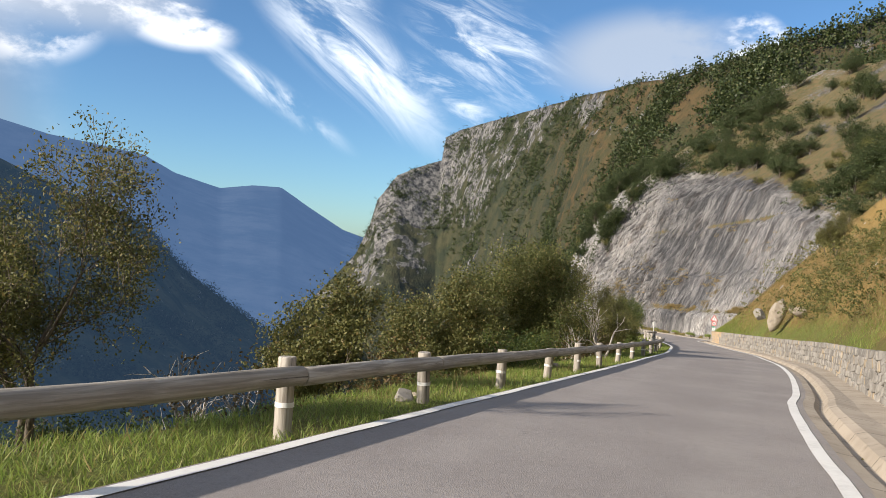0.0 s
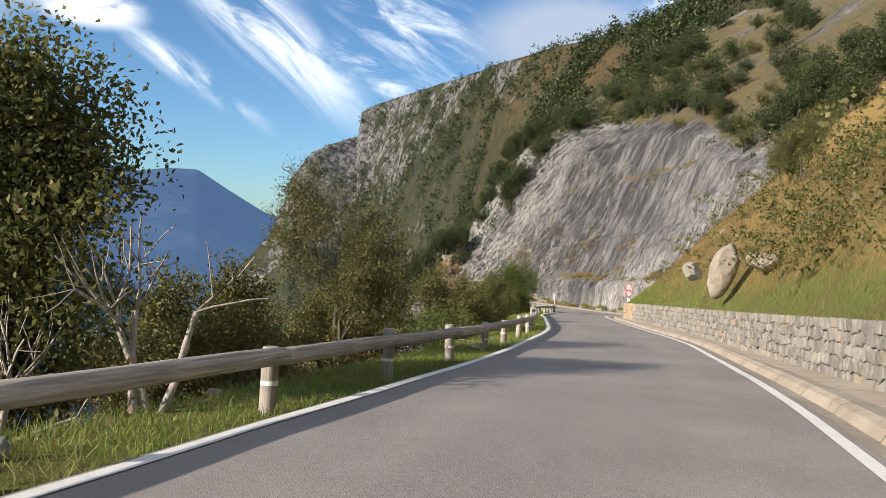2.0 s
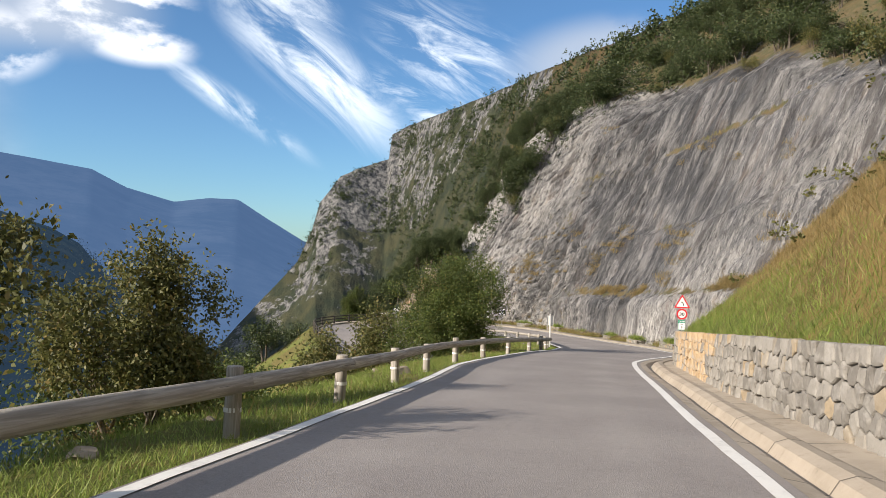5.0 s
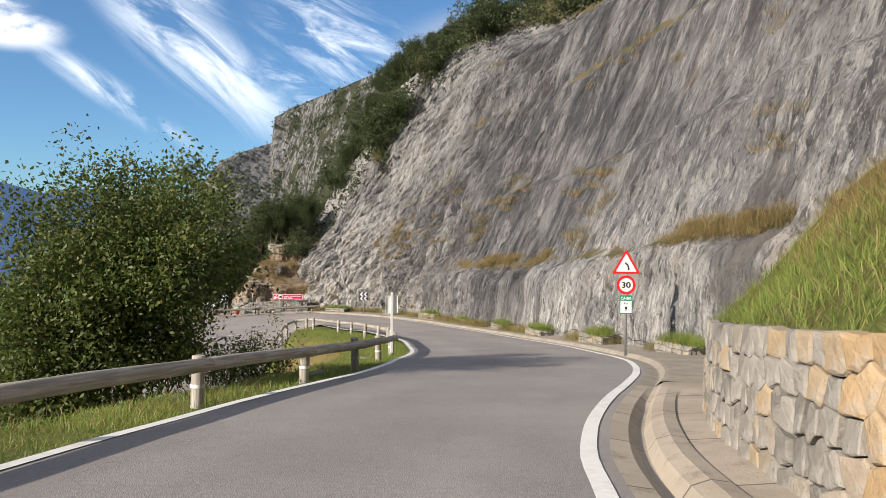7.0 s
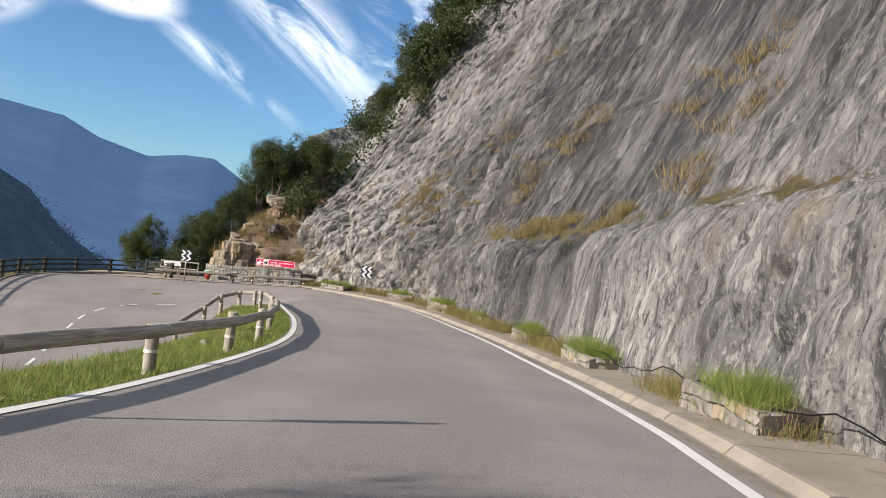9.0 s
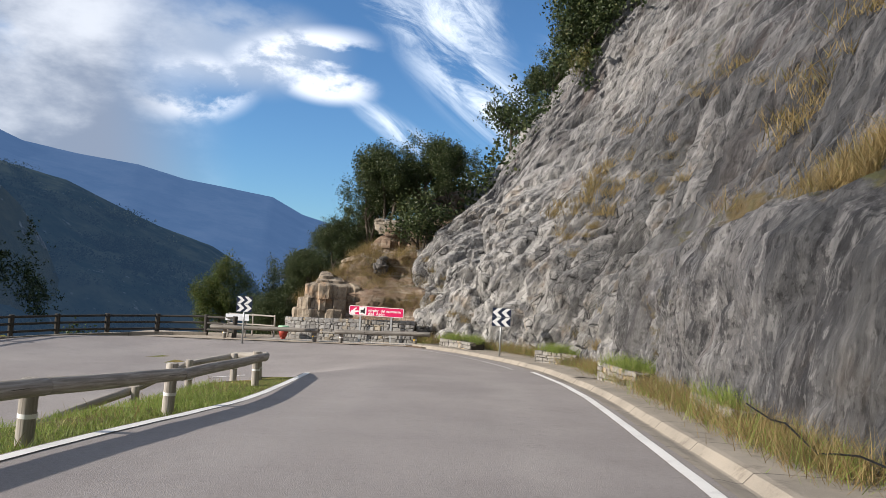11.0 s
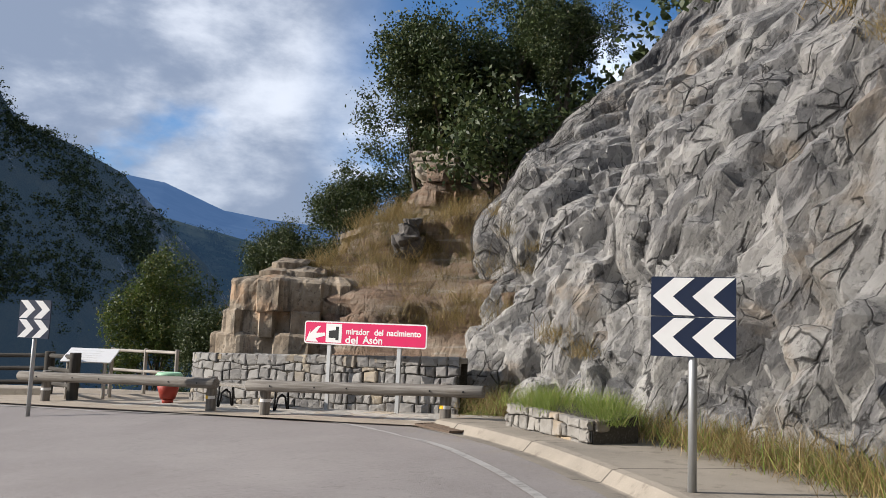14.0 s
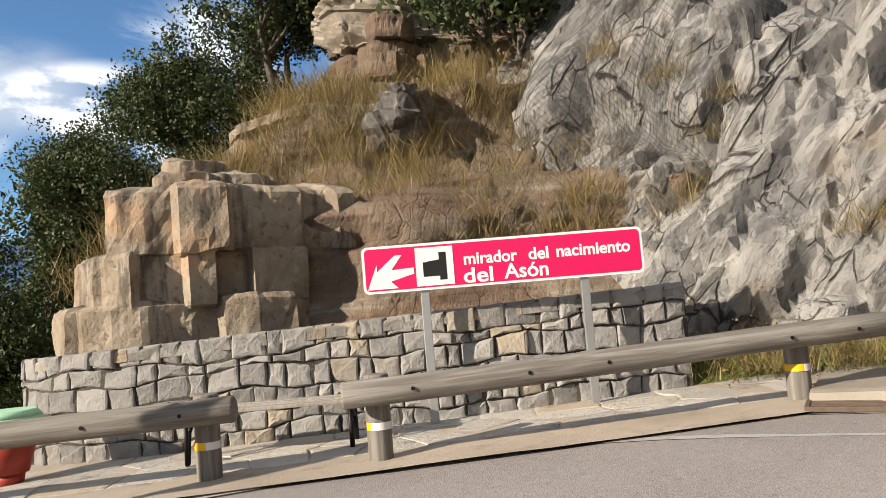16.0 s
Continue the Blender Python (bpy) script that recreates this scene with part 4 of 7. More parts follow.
def build_cliff():
    base = smooth_line(FOOT, 0.085)
    near = (base[:, 1] > 91) & (base[:, 1] < 160)
    base = base[[i for i in range(len(base)) if (base[i, 1] > 138 and near[i]) or (near[i] and i % 2 == 0) or i % 9 == 0]]
    line = np.c_[base, upper_z(base[:, 0], base[:, 1]) - 0.15]
    hs = np.concatenate([np.arange(0, 9, 0.09), np.arange(9, 32, 0.24), np.arange(32, 58.1, 1.0)])
    n = smooth_side(line, 24)
    S = np.concatenate([[0], np.cumsum(np.linalg.norm(np.diff(base, axis=0), axis=1))])[:, None] + 0 * hs[None]
    H = hs[None] + 0 * S
    lift = 0.35 * fbm(np.c_[line[:, :2] * 1.0, line[:, 2] * 0], 0.09, 3)
    hh = H + (0.9 * lift[:, None] + 0.4 * fbm(np.stack(np.broadcast_arrays(line[:, None, 1], hs[None], 0 * hs[None]), -1), 0.5, 3)) * np.clip(hs / 2, 0, 1)[None]
    # the cut is lower at its upper end, with scrub slope above
    tall = np.interp(line[:, 1], [80, 97, 112, 132, 142], [11, 15.5, 20, 27, 29])[:, None] + 2.0 * fbm(np.c_[line[:, :2], 0 * line[:, 2]], 0.16, 3, 0.5, 17.0)[:, None]
    ke = np.clip((line[:, 1] - 131) / 9, 0, 1)[:, None]
    kf = np.clip((line[:, 1] - 147) / 5, 0, 1)[:, None]
    D = profile(np.minimum(hh, tall), CLIFF) * (1 - ke) + (profile(np.minimum(hh, tall), CUT_FACE) * (1 - kf) + profile(np.minimum(hh, tall), CUT_END) * kf) * ke + np.maximum(hh - tall, 0) * (1.3 + 0.004 * np.maximum(hh - tall, 0))
    P = np.zeros((len(line), len(hs), 3))
    low = np.minimum(D, 5.0)[..., None]
    P[..., :2] = line[:, None, :2] + n[:, None, :] * low + np.array([0.94, 0.34]) * (D[..., None] - low)
    P[..., 2] = line[:, None, 2] + hs[None]
    jag = 0.30 + 1.15 * np.clip((line[:, 1] - 126) / 16, 0, 1)[:, None] + 0.45 * np.clip(fbm(P, 0.12, 2, 0.5, 81.0), -0.4, 1)
    jag = jag * (1 - 0.45 * np.clip((H - 5) / 5, 0, 1))
    over = np.clip((hh - tall) / 2.5, 0, 1)
    r = rock_relief(P, n, jag, S, H) * np.clip(hs / 1.2 + 0.25, 0, 1)[None] * (1 - 0.8 * over)
    P[..., :2] -= n[:, None, :] * (r * 0.85)[..., None]
    P[..., 2] += r * 0.45 + over * (0.8 * fbm(P, 0.25, 4, 0.55, 19.0) + 2.2 * fbm(P, 0.06, 3, 0.5, 23.0) * np.clip((hh - tall) / 12, 0, 1))
    P[..., 2] -= 0.03 * np.maximum(S - S[-1] + 26, 0) ** 2
    ledge = sum(np.exp(-((hs - q) / 0.5) ** 2) for q in (4.2, 10.2, 18.2))[None] * 0.50 * (1 - 0.8 * ke)
    patches = np.clip(fbm(P, 0.14, 3, 0.5, 31.0) * 0.55, -0.3, 0.4)
    grass = np.clip(np.maximum(over * (0.62 + patches), (ledge + patches) * (1 - over)) + 0.10 * (hs > 12), 0, 1)
    SHEETS["cliff"] = P
    SHEETS["over"] = over
    shoulder = np.clip((P[..., 1] - 157) / 4, 0, 1) * np.clip((28 - P[..., 0] + 0.6 * (P[..., 1] - 156)) / 6, 0, 1)
    grass = np.clip(np.maximum(grass, shoulder * (0.36 + 0.6 * fbm(P, 0.2, 3, 0.5, 33.0))), 0, 1)
    # the rock's colour darkens with height and most along the middle stretch
    tagged(part("cliff", grid_mesh("cliff", P, smooth=False, attrs={"grass": grass, "jag": np.clip((jag - 0.70) / 0.6, 0, 1) + 0 * H, "darkening": np.clip(-0.10 + np.interp(line[:, 1], [115, 123, 130, 139], [0, 0.9, 0.60, 0.42])[:, None] + H / 9, 0, 1) * np.interp(line[:, 1], [92, 104, 112, 120, 140, 147, 151, 156], [0.50, 0.62, 0.78, 1.0, 1.0, 0.95, 0.42, 0.15])[:, None]}, flip=True), ROCK),
           "tall grey limestone rock cut with dark streaks and grassy ledges", "cliff", kind="structure")


def build_bank():
    base = smooth_line([(27.6, 153.6), (25.9, 153.5), (23.5, 153.5), (21, 153.7), (19.3, 154.0), (18.2, 155.0), (17.6, 157.2), (17.6, 160), (18.6, 164), (20, 168)], 0.15)
    line = np.c_[base, upper_z(base[:, 0], base[:, 1]) - 0.1]
    line[:, 2] -= 0.55 * np.maximum(line[:, 1] - 154.4, 0)
    n = smooth_side(line, 9)
    q = np.linspace(0, 10.5, 80)
    D = profile(q, BANK)
    cap = np.interp(base[:, 0] - 0.35 * np.maximum(base[:, 1] - 154, 0), [14, 18.2, 19.5, 21, 23, 25, 27], [2.0, 2.5, 2.9, 4.6, 7.0, 8.6, 9.0])[:, None]
    P = np.zeros((len(line), len(q), 3))
    P[..., :2] = line[:, None, :2] + n[:, None, :] * D[None, :, None]
    P[..., 2] = line[:, None, 2] + np.minimum(q[None], cap + 0.12 * np.maximum(q[None] - cap, 0))
    # flat beds of stone step out of the earth
    beds = 0.55 * np.round(fbm(np.stack([P[..., 0] * 0.4, P[..., 1] * 0.4, P[..., 2] * 1.6], -1), 0.8, 3, 0.5, 2.0) * 3) / 3
    rel = beds + 0.45 * fbm(P, 0.9, 5, 0.6, 6.0) + 0.22 * facets(P, 1.4, 31)[0]
    k = np.clip((q - 1.1) / 0.6, 0, 1)[None]
    P[..., :2] -= n[:, None, :] * (rel * k)[..., None]
    P[..., 2] += 0.25 * rel * k
    grass = np.clip(0.08 + 0.6 * fbm(P, 0.5, 3, 0.5, 13.0) + 0.2 * (q > 2.7)[None] * (q < 5.5)[None], 0, 1)
    SHEETS["bank"] = P
    tagged(part("earth_bank", grid_mesh("earth_bank", P, attrs={"grass": grass, "jag": 0.4 + 0 * grass, "darkening": 0 * grass}, flip=True), BANK_ROCK),
           "reddish earth bank with flat beds of stone and dry grass", "bank", kind="structure")


def rockfall_net(lo, hi, h0, h1):
    """A diamond mesh of thin wires hung over a stretch of the broken rock."""
    P = SHEETS["cliff"]
    i = np.where((P[:, 0, 1] > lo) & (P[:, 0, 1] < hi))[0]
    z = P[i, :, 2] - P[i, :1, 2]
    j = np.where((z.mean(0) > h0) & (z.mean(0) < h1))[0]
    Q = P[i[0]:i[-1] + 1, j[0]:j[-1] + 1]
    # hangs off the high points of the face
    k = np.ones(5) / 5
    for ax in (0, 1):
        Q = np.apply_along_axis(lambda v: np.convolve(np.pad(v, 2, mode="edge"), k, "valid"), ax, Q)
    d = np.cross(Q[2:, 1:-1] - Q[:-2, 1:-1], Q[1:-1, 2:] - Q[1:-1, :-2])
    d /= np.linalg.norm(d, axis=-1)[..., None] + 1e-9
    Q = Q[1:-1, 1:-1] + d * np.where((d[..., :1] + d[..., 1:2]) > 0, -0.09, 0.09)
    a = np.concatenate([Q[:-1, :-1].reshape(-1, 3), Q[1:, :-1].reshape(-1, 3)])
    b = np.concatenate([Q[1:, 1:].reshape(-1, 3), Q[:-1, 1:].reshape(-1, 3)])
    t = b - a
    u = np.cross(t, (0.3, 0.2, 0.9))
    u /= np.linalg.norm(u, axis=1)[:, None] + 1e-9
    w = np.cross(t, u)
    w /= np.linalg.norm(w, axis=1)[:, None] + 1e-9
    r = 0.0026
    ring = [u * r, (-0.5 * u + 0.87 * w) * r, (-0.5 * u - 0.87 * w) * r]
    V = np.stack([a + q for q in ring] + [b + q for q in ring], 1).reshape(-1, 3)
    m = np.arange(len(a))[:, None] * 6
    F = np.concatenate([m + np.array(q) for q in ((0, 1, 4, 3), (1, 2, 5, 4), (2, 0, 3, 5))])
    me = bpy.data.meshes.new("rockfall_net")
    me.from_pydata(V.tolist(), [], F.tolist())
    tagged(part("rockfall_net", me, NET_WIRE), "dark diamond wire rockfall net hung over the rock", "net", "rockfall nets")


NET_WIRE = plain("net_wire", (0.045, 0.043, 0.042), 0.6, 0.3)
build_grass_hill()
build_cliff()
rockfall_net(153.6, 157.0, 2.6, 7.2)
rockfall_net(143.2, 147.6, 0.8, 6.0)
rockfall_net(137.0, 139.6, 0.8, 4.5)
build_bank()
HILL_SHEET, CLIFF_SHEET, BANK_SHEET, CLIFF_OVER = SHEETS["hill"], SHEETS["cliff"], SHEETS["bank"], SHEETS["over"]


# ---------------------------------------------------------------- distance
def skyline(name, label, prof, dist, foot_el, material, rough, rows=40, near=0.35, origin=(10, 40, -2), step=0.25, category="mountain", crag=0.0, mat_attrs=False):
    """A mountain side: its crest follows elevations over azimuth (degrees), at a distance, and it falls towards the viewer."""
    az = np.arange(prof[0][0], prof[-1][0] + step / 2, step)
    el = np.interp(az, [p[0] for p in prof], [p[1] for p in prof])
    ds = np.interp(az, [p[0] for p in dist], [p[1] for p in dist])
    v = np.linspace(0, 1, rows)[None]
    near = np.interp(az, *zip(*near)) if isinstance(near, list) else near + 0 * az
    D = ds[:, None] * (1 - (1 - near[:, None]) * v)
    z0 = ds * np.tan(np.radians(el))
    z1 = ds * near * np.tan(np.radians(foot_el))
    Z = z0[:, None] * (1 - v ** 0.9) + z1[:, None] * v ** 0.9
    A = np.radians(az)[:, None]
    P = np.stack([origin[0] + np.sin(A) * D, origin[1] + np.cos(A) * D, origin[2] + Z], -1)
    sc = 6.0 / ds.mean()
    amp = rough * ds[:, None] * np.clip(v * 4 + 0.10, 0, 1)
    rel = fbm(P, sc * 2.2, 5, 0.6, 3.0)
    rid = 1 - 2 * np.abs(fbm(P, sc * 0.6, 4, 0.5, 8.0))
    P[..., 2] += amp * (0.5 * rel + 0.6 * rid)
    back = P[:, :1].copy()
    back[..., :2] += np.stack([np.sin(A), np.cos(A)], -1) * ds[:, None, None] * 0.25
    back[..., 2] -= 0.2 * ds[:, None]
    P = np.concatenate([back, P], 1)
    at = {}
    if mat_attrs:
        bare = np.interp(az, [-8, -6, 6, 11, 16], [0.36, 0.62, 0.56, 0.24, 0.08])[:, None] - 0.10 * (az < -30)[:, None]
        at = {"dry": np.interp(az, [-2, 6, 14], [0.1, 0.35, 0.75])[:, None] + 0 * P[..., 0], "rocky": np.clip(bare - 0.42 * np.clip((np.linspace(0, 1, P.shape[1])[None] - 0.14) / 0.22, 0, 1) + crag * fbm(P, sc * 1.4, 4, 0.6, 5.0) + 0.14 * np.exp(-np.linspace(0, 1, P.shape[1])[None] * 7), 0, 1)}
    tagged(part(name, grid_mesh(name, P, attrs=at), material), label, category, kind="structure")
    return P


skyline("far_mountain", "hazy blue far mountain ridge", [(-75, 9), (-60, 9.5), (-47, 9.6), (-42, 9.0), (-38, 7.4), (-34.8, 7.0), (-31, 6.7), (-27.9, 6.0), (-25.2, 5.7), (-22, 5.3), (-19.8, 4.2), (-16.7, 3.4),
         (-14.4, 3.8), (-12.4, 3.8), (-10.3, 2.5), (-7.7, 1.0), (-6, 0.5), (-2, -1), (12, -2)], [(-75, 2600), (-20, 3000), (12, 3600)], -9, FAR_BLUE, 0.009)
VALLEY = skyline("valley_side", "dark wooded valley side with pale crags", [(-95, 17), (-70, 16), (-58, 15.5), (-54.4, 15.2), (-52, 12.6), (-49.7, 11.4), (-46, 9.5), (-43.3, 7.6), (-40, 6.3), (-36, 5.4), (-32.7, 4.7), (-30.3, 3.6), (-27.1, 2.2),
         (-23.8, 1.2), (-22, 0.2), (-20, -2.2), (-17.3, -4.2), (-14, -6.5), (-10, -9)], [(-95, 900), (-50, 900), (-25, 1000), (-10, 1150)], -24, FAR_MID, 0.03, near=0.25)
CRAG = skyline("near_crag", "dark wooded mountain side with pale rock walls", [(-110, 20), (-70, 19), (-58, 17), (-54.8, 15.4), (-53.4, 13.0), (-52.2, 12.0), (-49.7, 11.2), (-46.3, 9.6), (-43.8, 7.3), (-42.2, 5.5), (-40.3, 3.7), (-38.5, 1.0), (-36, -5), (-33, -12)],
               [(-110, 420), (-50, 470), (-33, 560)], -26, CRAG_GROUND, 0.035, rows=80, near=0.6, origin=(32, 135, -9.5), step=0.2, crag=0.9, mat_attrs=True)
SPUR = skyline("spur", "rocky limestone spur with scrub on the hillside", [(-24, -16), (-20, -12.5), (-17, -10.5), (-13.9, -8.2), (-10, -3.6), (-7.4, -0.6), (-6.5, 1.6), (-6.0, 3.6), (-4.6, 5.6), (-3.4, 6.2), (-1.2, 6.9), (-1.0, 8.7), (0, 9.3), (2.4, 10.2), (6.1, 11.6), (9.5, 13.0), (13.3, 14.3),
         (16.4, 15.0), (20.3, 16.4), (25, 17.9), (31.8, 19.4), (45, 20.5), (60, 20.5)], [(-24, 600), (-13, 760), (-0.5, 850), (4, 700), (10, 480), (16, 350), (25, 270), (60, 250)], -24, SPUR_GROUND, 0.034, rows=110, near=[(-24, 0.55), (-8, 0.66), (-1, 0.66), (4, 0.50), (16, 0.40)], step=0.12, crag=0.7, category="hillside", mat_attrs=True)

# ---------------------------------------------------------------- shapes
def tube(bm, a, b, r0, r1, n=12, wob=0.0, caps=True, rings=2, rnd=random):
    """Adds a round bar from a to b."""
    a, b = Vector(a), Vector(b)
    d = (b - a).normalized()
    u = d.orthogonal().normalized()
    v = d.cross(u)
    loops = []
    for k in range(rings):
        f = k / (rings - 1)
        c = a.lerp(b, f) + (u * rnd.uniform(-wob, wob) + v * rnd.uniform(-wob, wob)) * (0 < k < rings - 1)
        r = r0 + (r1 - r0) * f
        loops.append([bm.verts.new(c + (u * math.cos(i * 2 * math.pi / n) + v * math.sin(i * 2 * math.pi / n)) * r * (1 + rnd.uniform(-wob, wob) * 2)) for i in range(n)])
    for p, q in zip(loops[:-1], loops[1:]):
        for i in range(n):
            f = bm.faces.new((p[i], p[(i + 1) % n], q[(i + 1) % n], q[i]))
            f.smooth = True
    if caps:
        bm.faces.new(loops[0][::-1])
        bm.faces.new(loops[-1])
    return loops


def log_mesh(length, r, seed, chamfer=0.02, n=14, rings=9):
    """A turned log along z with chamfered ends."""
    rnd = random.Random(seed)
    bm = bmesh.new()
    L = [0.0, chamfer] + [chamfer + (length - 2 * chamfer) * k / rings for k in range(1, rings)] + [length - chamfer, length]
    loops = []
    ph = rnd.random() * 6
    for k, z in enumerate(L):
        rr = r - (chamfer * 0.8 if k in (0, len(L) - 1) else 0)
        ox, oy = 0.006 * math.sin(z * 1.7 + ph), 0.006 * math.cos(z * 1.3 + ph)
        loops.append([bm.verts.new((ox + rr * (1 + rnd.uniform(-0.02, 0.02)) * math.cos(i * 2 * math.pi / n), oy + rr * (1 + rnd.uniform(-0.02, 0.02)) * math.sin(i * 2 * math.pi / n), z)) for i in range(n)])
    for p, q in zip(loops[:-1], loops[1:]):
        for i in range(n):
            bm.faces.new((p[i], p[(i + 1) % n], q[(i + 1) % n], q[i])).smooth = True
    bm.faces.new(loops[0][::-1])
    bm.faces.new(loops[-1])
    me = bpy.data.meshes.new("log")
    bm.to_mesh(me)
    bm.free()
    return me


def box(bm, cx, cy, cz, sx, sy, sz, bev=0.0, rot=None):
    r = bmesh.ops.create_cube(bm, size=1.0)
    m = Matrix.Translation((cx, cy, cz)) @ (rot or Matrix()) @ Matrix.Diagonal((sx, sy, sz, 1))
    bmesh.ops.transform(bm, matrix=m, verts=r["verts"])
    if bev:
        es = list({e for v in r["verts"] for e in v.link_edges})
        bmesh.ops.bevel(bm, geom=es, offset=bev, segments=2, affect="EDGES", profile=0.6)


def plate(bm, pts, y0, y1):
    """A flat plate: an outline in x and z, between two values of y."""
    f = [bm.verts.new((x, y0, z)) for x, z in pts]
    b = [bm.verts.new((x, y1, z)) for x, z in pts]
    bm.faces.new(f)
    bm.faces.new(b[::-1])
    n = len(pts)
    for i in range(n):
        bm.faces.new((f[(i + 1) % n], f[i], b[i], b[(i + 1) % n]))
    bmesh.ops.recalc_face_normals(bm, faces=bm.faces)


def rounded(w, h, r, k=5, cx=0.0, cz=0.0):
    pts = []
    for sx, sz, a0 in ((1, 1, 0), (-1, 1, 90), (-1, -1, 180), (1, -1, 270)):
        for i in range(k + 1):
            a = radians(a0 + 90 * i / k)
            pts.append((cx + sx * (w / 2 - r) + r * math.cos(a), cz + sz * (h / 2 - r) + r * math.sin(a)))
    return pts


def text_mesh(body, size, bold=0.0, space=1.0):
    cu = bpy.data.curves.new("text", "FONT")
    cu.body, cu.size, cu.extrude, cu.align_x, cu.align_y = body, size, 0.0012, "LEFT", "BOTTOM_BASELINE"
    cu.offset, cu.space_character = bold, space
    ob = bpy.data.objects.new("text", cu)
    scene.collection.objects.link(ob)
    me = bpy.data.meshes.new_from_object(ob)
    bpy.data.objects.remove(ob)
    bpy.data.curves.remove(cu)
    me.transform(Matrix.Rotation(radians(90), 4, "X"))
    return me


def turn_to(ob, at, facing):
    """Stands a thing whose front looks along -y at a place, turned so that its front faces a direction."""
    ob.matrix_basis = Matrix.Translation(at) @ Matrix.Rotation(math.atan2(facing[0], -facing[1]), 4, "Z")


WHITE = plain("white_sheet", (0.74, 0.74, 0.73), 0.4, 0.0, 0.12)
RED = plain("sign_red", (0.62, 0.012, 0.02), 0.38, 0.0, 0.15)
CRIMSON = plain("crimson_sheet", (0.60, 0.006, 0.095), 0.42, 0.0, 0.25, 2.2)
BLACK = plain("sign_black", (0.012, 0.012, 0.013), 0.4)
NAVY = plain("navy_sheet", (0.010, 0.018, 0.045), 0.4)
GREEN = plain("sign_green", (0.0, 0.235, 0.135), 0.4)
YELLOW = plain("reflector_yellow", (0.70, 0.42, 0.01), 0.4)
MINT = plain("mint_plastic", (0.36, 0.62, 0.40), 0.45)
BIN_RED = plain("bin_red", (0.30, 0.035, 0.02), 0.5)
IRON = plain("black_iron", (0.015, 0.015, 0.016), 0.45, 0.6)
GREY_BACK = plain("sheet_back", (0.72, 0.715, 0.70), 0.5, 0.0, 0.2)


# ---------------------------------------------------------------- guardrail
def spots(line, spacing, start=0.0):
    s = np.concatenate([[0], np.cumsum(np.linalg.norm(np.diff(line, axis=0), axis=1))])
    q = np.arange(start, s[-1], spacing)
    return np.stack([np.interp(q, s, line[:, k]) for k in range(3)], -1)


LOGS = {}


def log_of(length, r, seed, material, chamfer=0.02):
    key = (round(length, 2), r, seed % 5, chamfer, material.name)
    if key not in LOGS:
        LOGS[key] = log_mesh(key[0], r, seed, chamfer)
    return LOGS[key]


def lay(ob, a, b):
    a, b = Vector(a), Vector(b)
    ob.matrix_basis = Matrix.Translation(a) @ (b - a).to_track_quat("Z", "Y").to_matrix().to_4x4()


def band_mesh(r, h, yellow):
    bm = bmesh.new()
    tube(bm, (0, 0, 0), (0, 0, h), r, r, 14, caps=False)
    me = bpy.data.meshes.new("band")
    bm.to_mesh(me)
    bm.free()
    me.materials.append(WHITE)
    if yellow:
        me.materials.append(YELLOW)
        for i, p in enumerate(me.polygons):
            p.material_index = 1 if i % 14 < 5 else 0
    return me


BAND, BAND_YELLOW = band_mesh(0.097, 0.05, False), band_mesh(0.103, 0.06, True)


def guardrail(posts, label, rail_z=0.53, rail_r=0.096, post_top=0.67, rail_off=0.17, yellow=False, ground=0.0, lift=0.0, joints=True):
    """Posts stand at points; round rails run from post to post on the road's side, each a part."""
    t = thing("guardrail", label, "guardrail")
    rnd = random.Random(len(posts))
    n = side(np.array(posts))
    ends = []
    for i, p in enumerate(posts):
        lean = pose(0, 0, 0, rnd.uniform(-3, 3), rnd.uniform(-3, 3), rnd.uniform(0, 360))
        ob = part("post", log_of(post_top + 0.35 + 0.03 * (i * 7 % 4 - 2), 0.092, i, WOOD, 0.012), WOOD, t)
        ob.matrix_basis = Matrix.Translation((p[0], p[1], p[2] + ground - 0.35)) @ lean
        b = part("band", BAND_YELLOW if yellow else BAND, None, ob, "white and yellow reflective band" if yellow else "white reflective band")
        b.location = (0, 0, 0.35 + 0.20)
        ends.append(Vector((p[0] + n[i, 0] * rail_off, p[1] + n[i, 1] * rail_off, p[2] + rail_z + lift)))
    for i, (a, b) in enumerate(zip(ends[:-1], ends[1:])):
        d = (b - a).normalized()
        ob = part("rail", log_of((b - a).length - 0.012, rail_r, i, WOOD, 0.008), WOOD, t)
        lay(ob, a + d * 0.004, b)
    return t


rail_line = shifted(left_edge, -0.74)
k1 = np.argmin(np.hypot(*(left_edge[:, :2] - (26.75, 135.8)).T))
rl = rail_line[:k1].copy()
rl[:, 2] -= 0.06
run_rl = np.concatenate([[0], np.cumsum(np.linalg.norm(np.diff(rl[:, :2], axis=0), axis=1))])
# the posts stand a little under four metres apart, unevenly
post_run = np.interp(np.arange(-5, 33), [-5, 0, 6, 8, 17, 23, 28, 32], [31.4, 50.98, 73.0, 80.5, 115.35, 139.3, 159.2, 175.0])
post_spots = np.stack([np.interp(post_run, run_rl, rl[:, k]) for k in range(3)], -1)
tip_posts = np.array([(26.25, 133.5, -10.75), (25.75, 134.8, -10.86), (25.0, 134.95, -10.95), (24.35, 133.8, -11.15), (24.0, 132.0, -11.6), (23.7, 128.6, -12.0)])
post_spots = np.vstack([p for p in (post_spots[post_spots[:, 1] < 131.6], tip_posts)])
guardrail(post_spots, "weathered grey round timber guardrail on short posts in the grass verge")


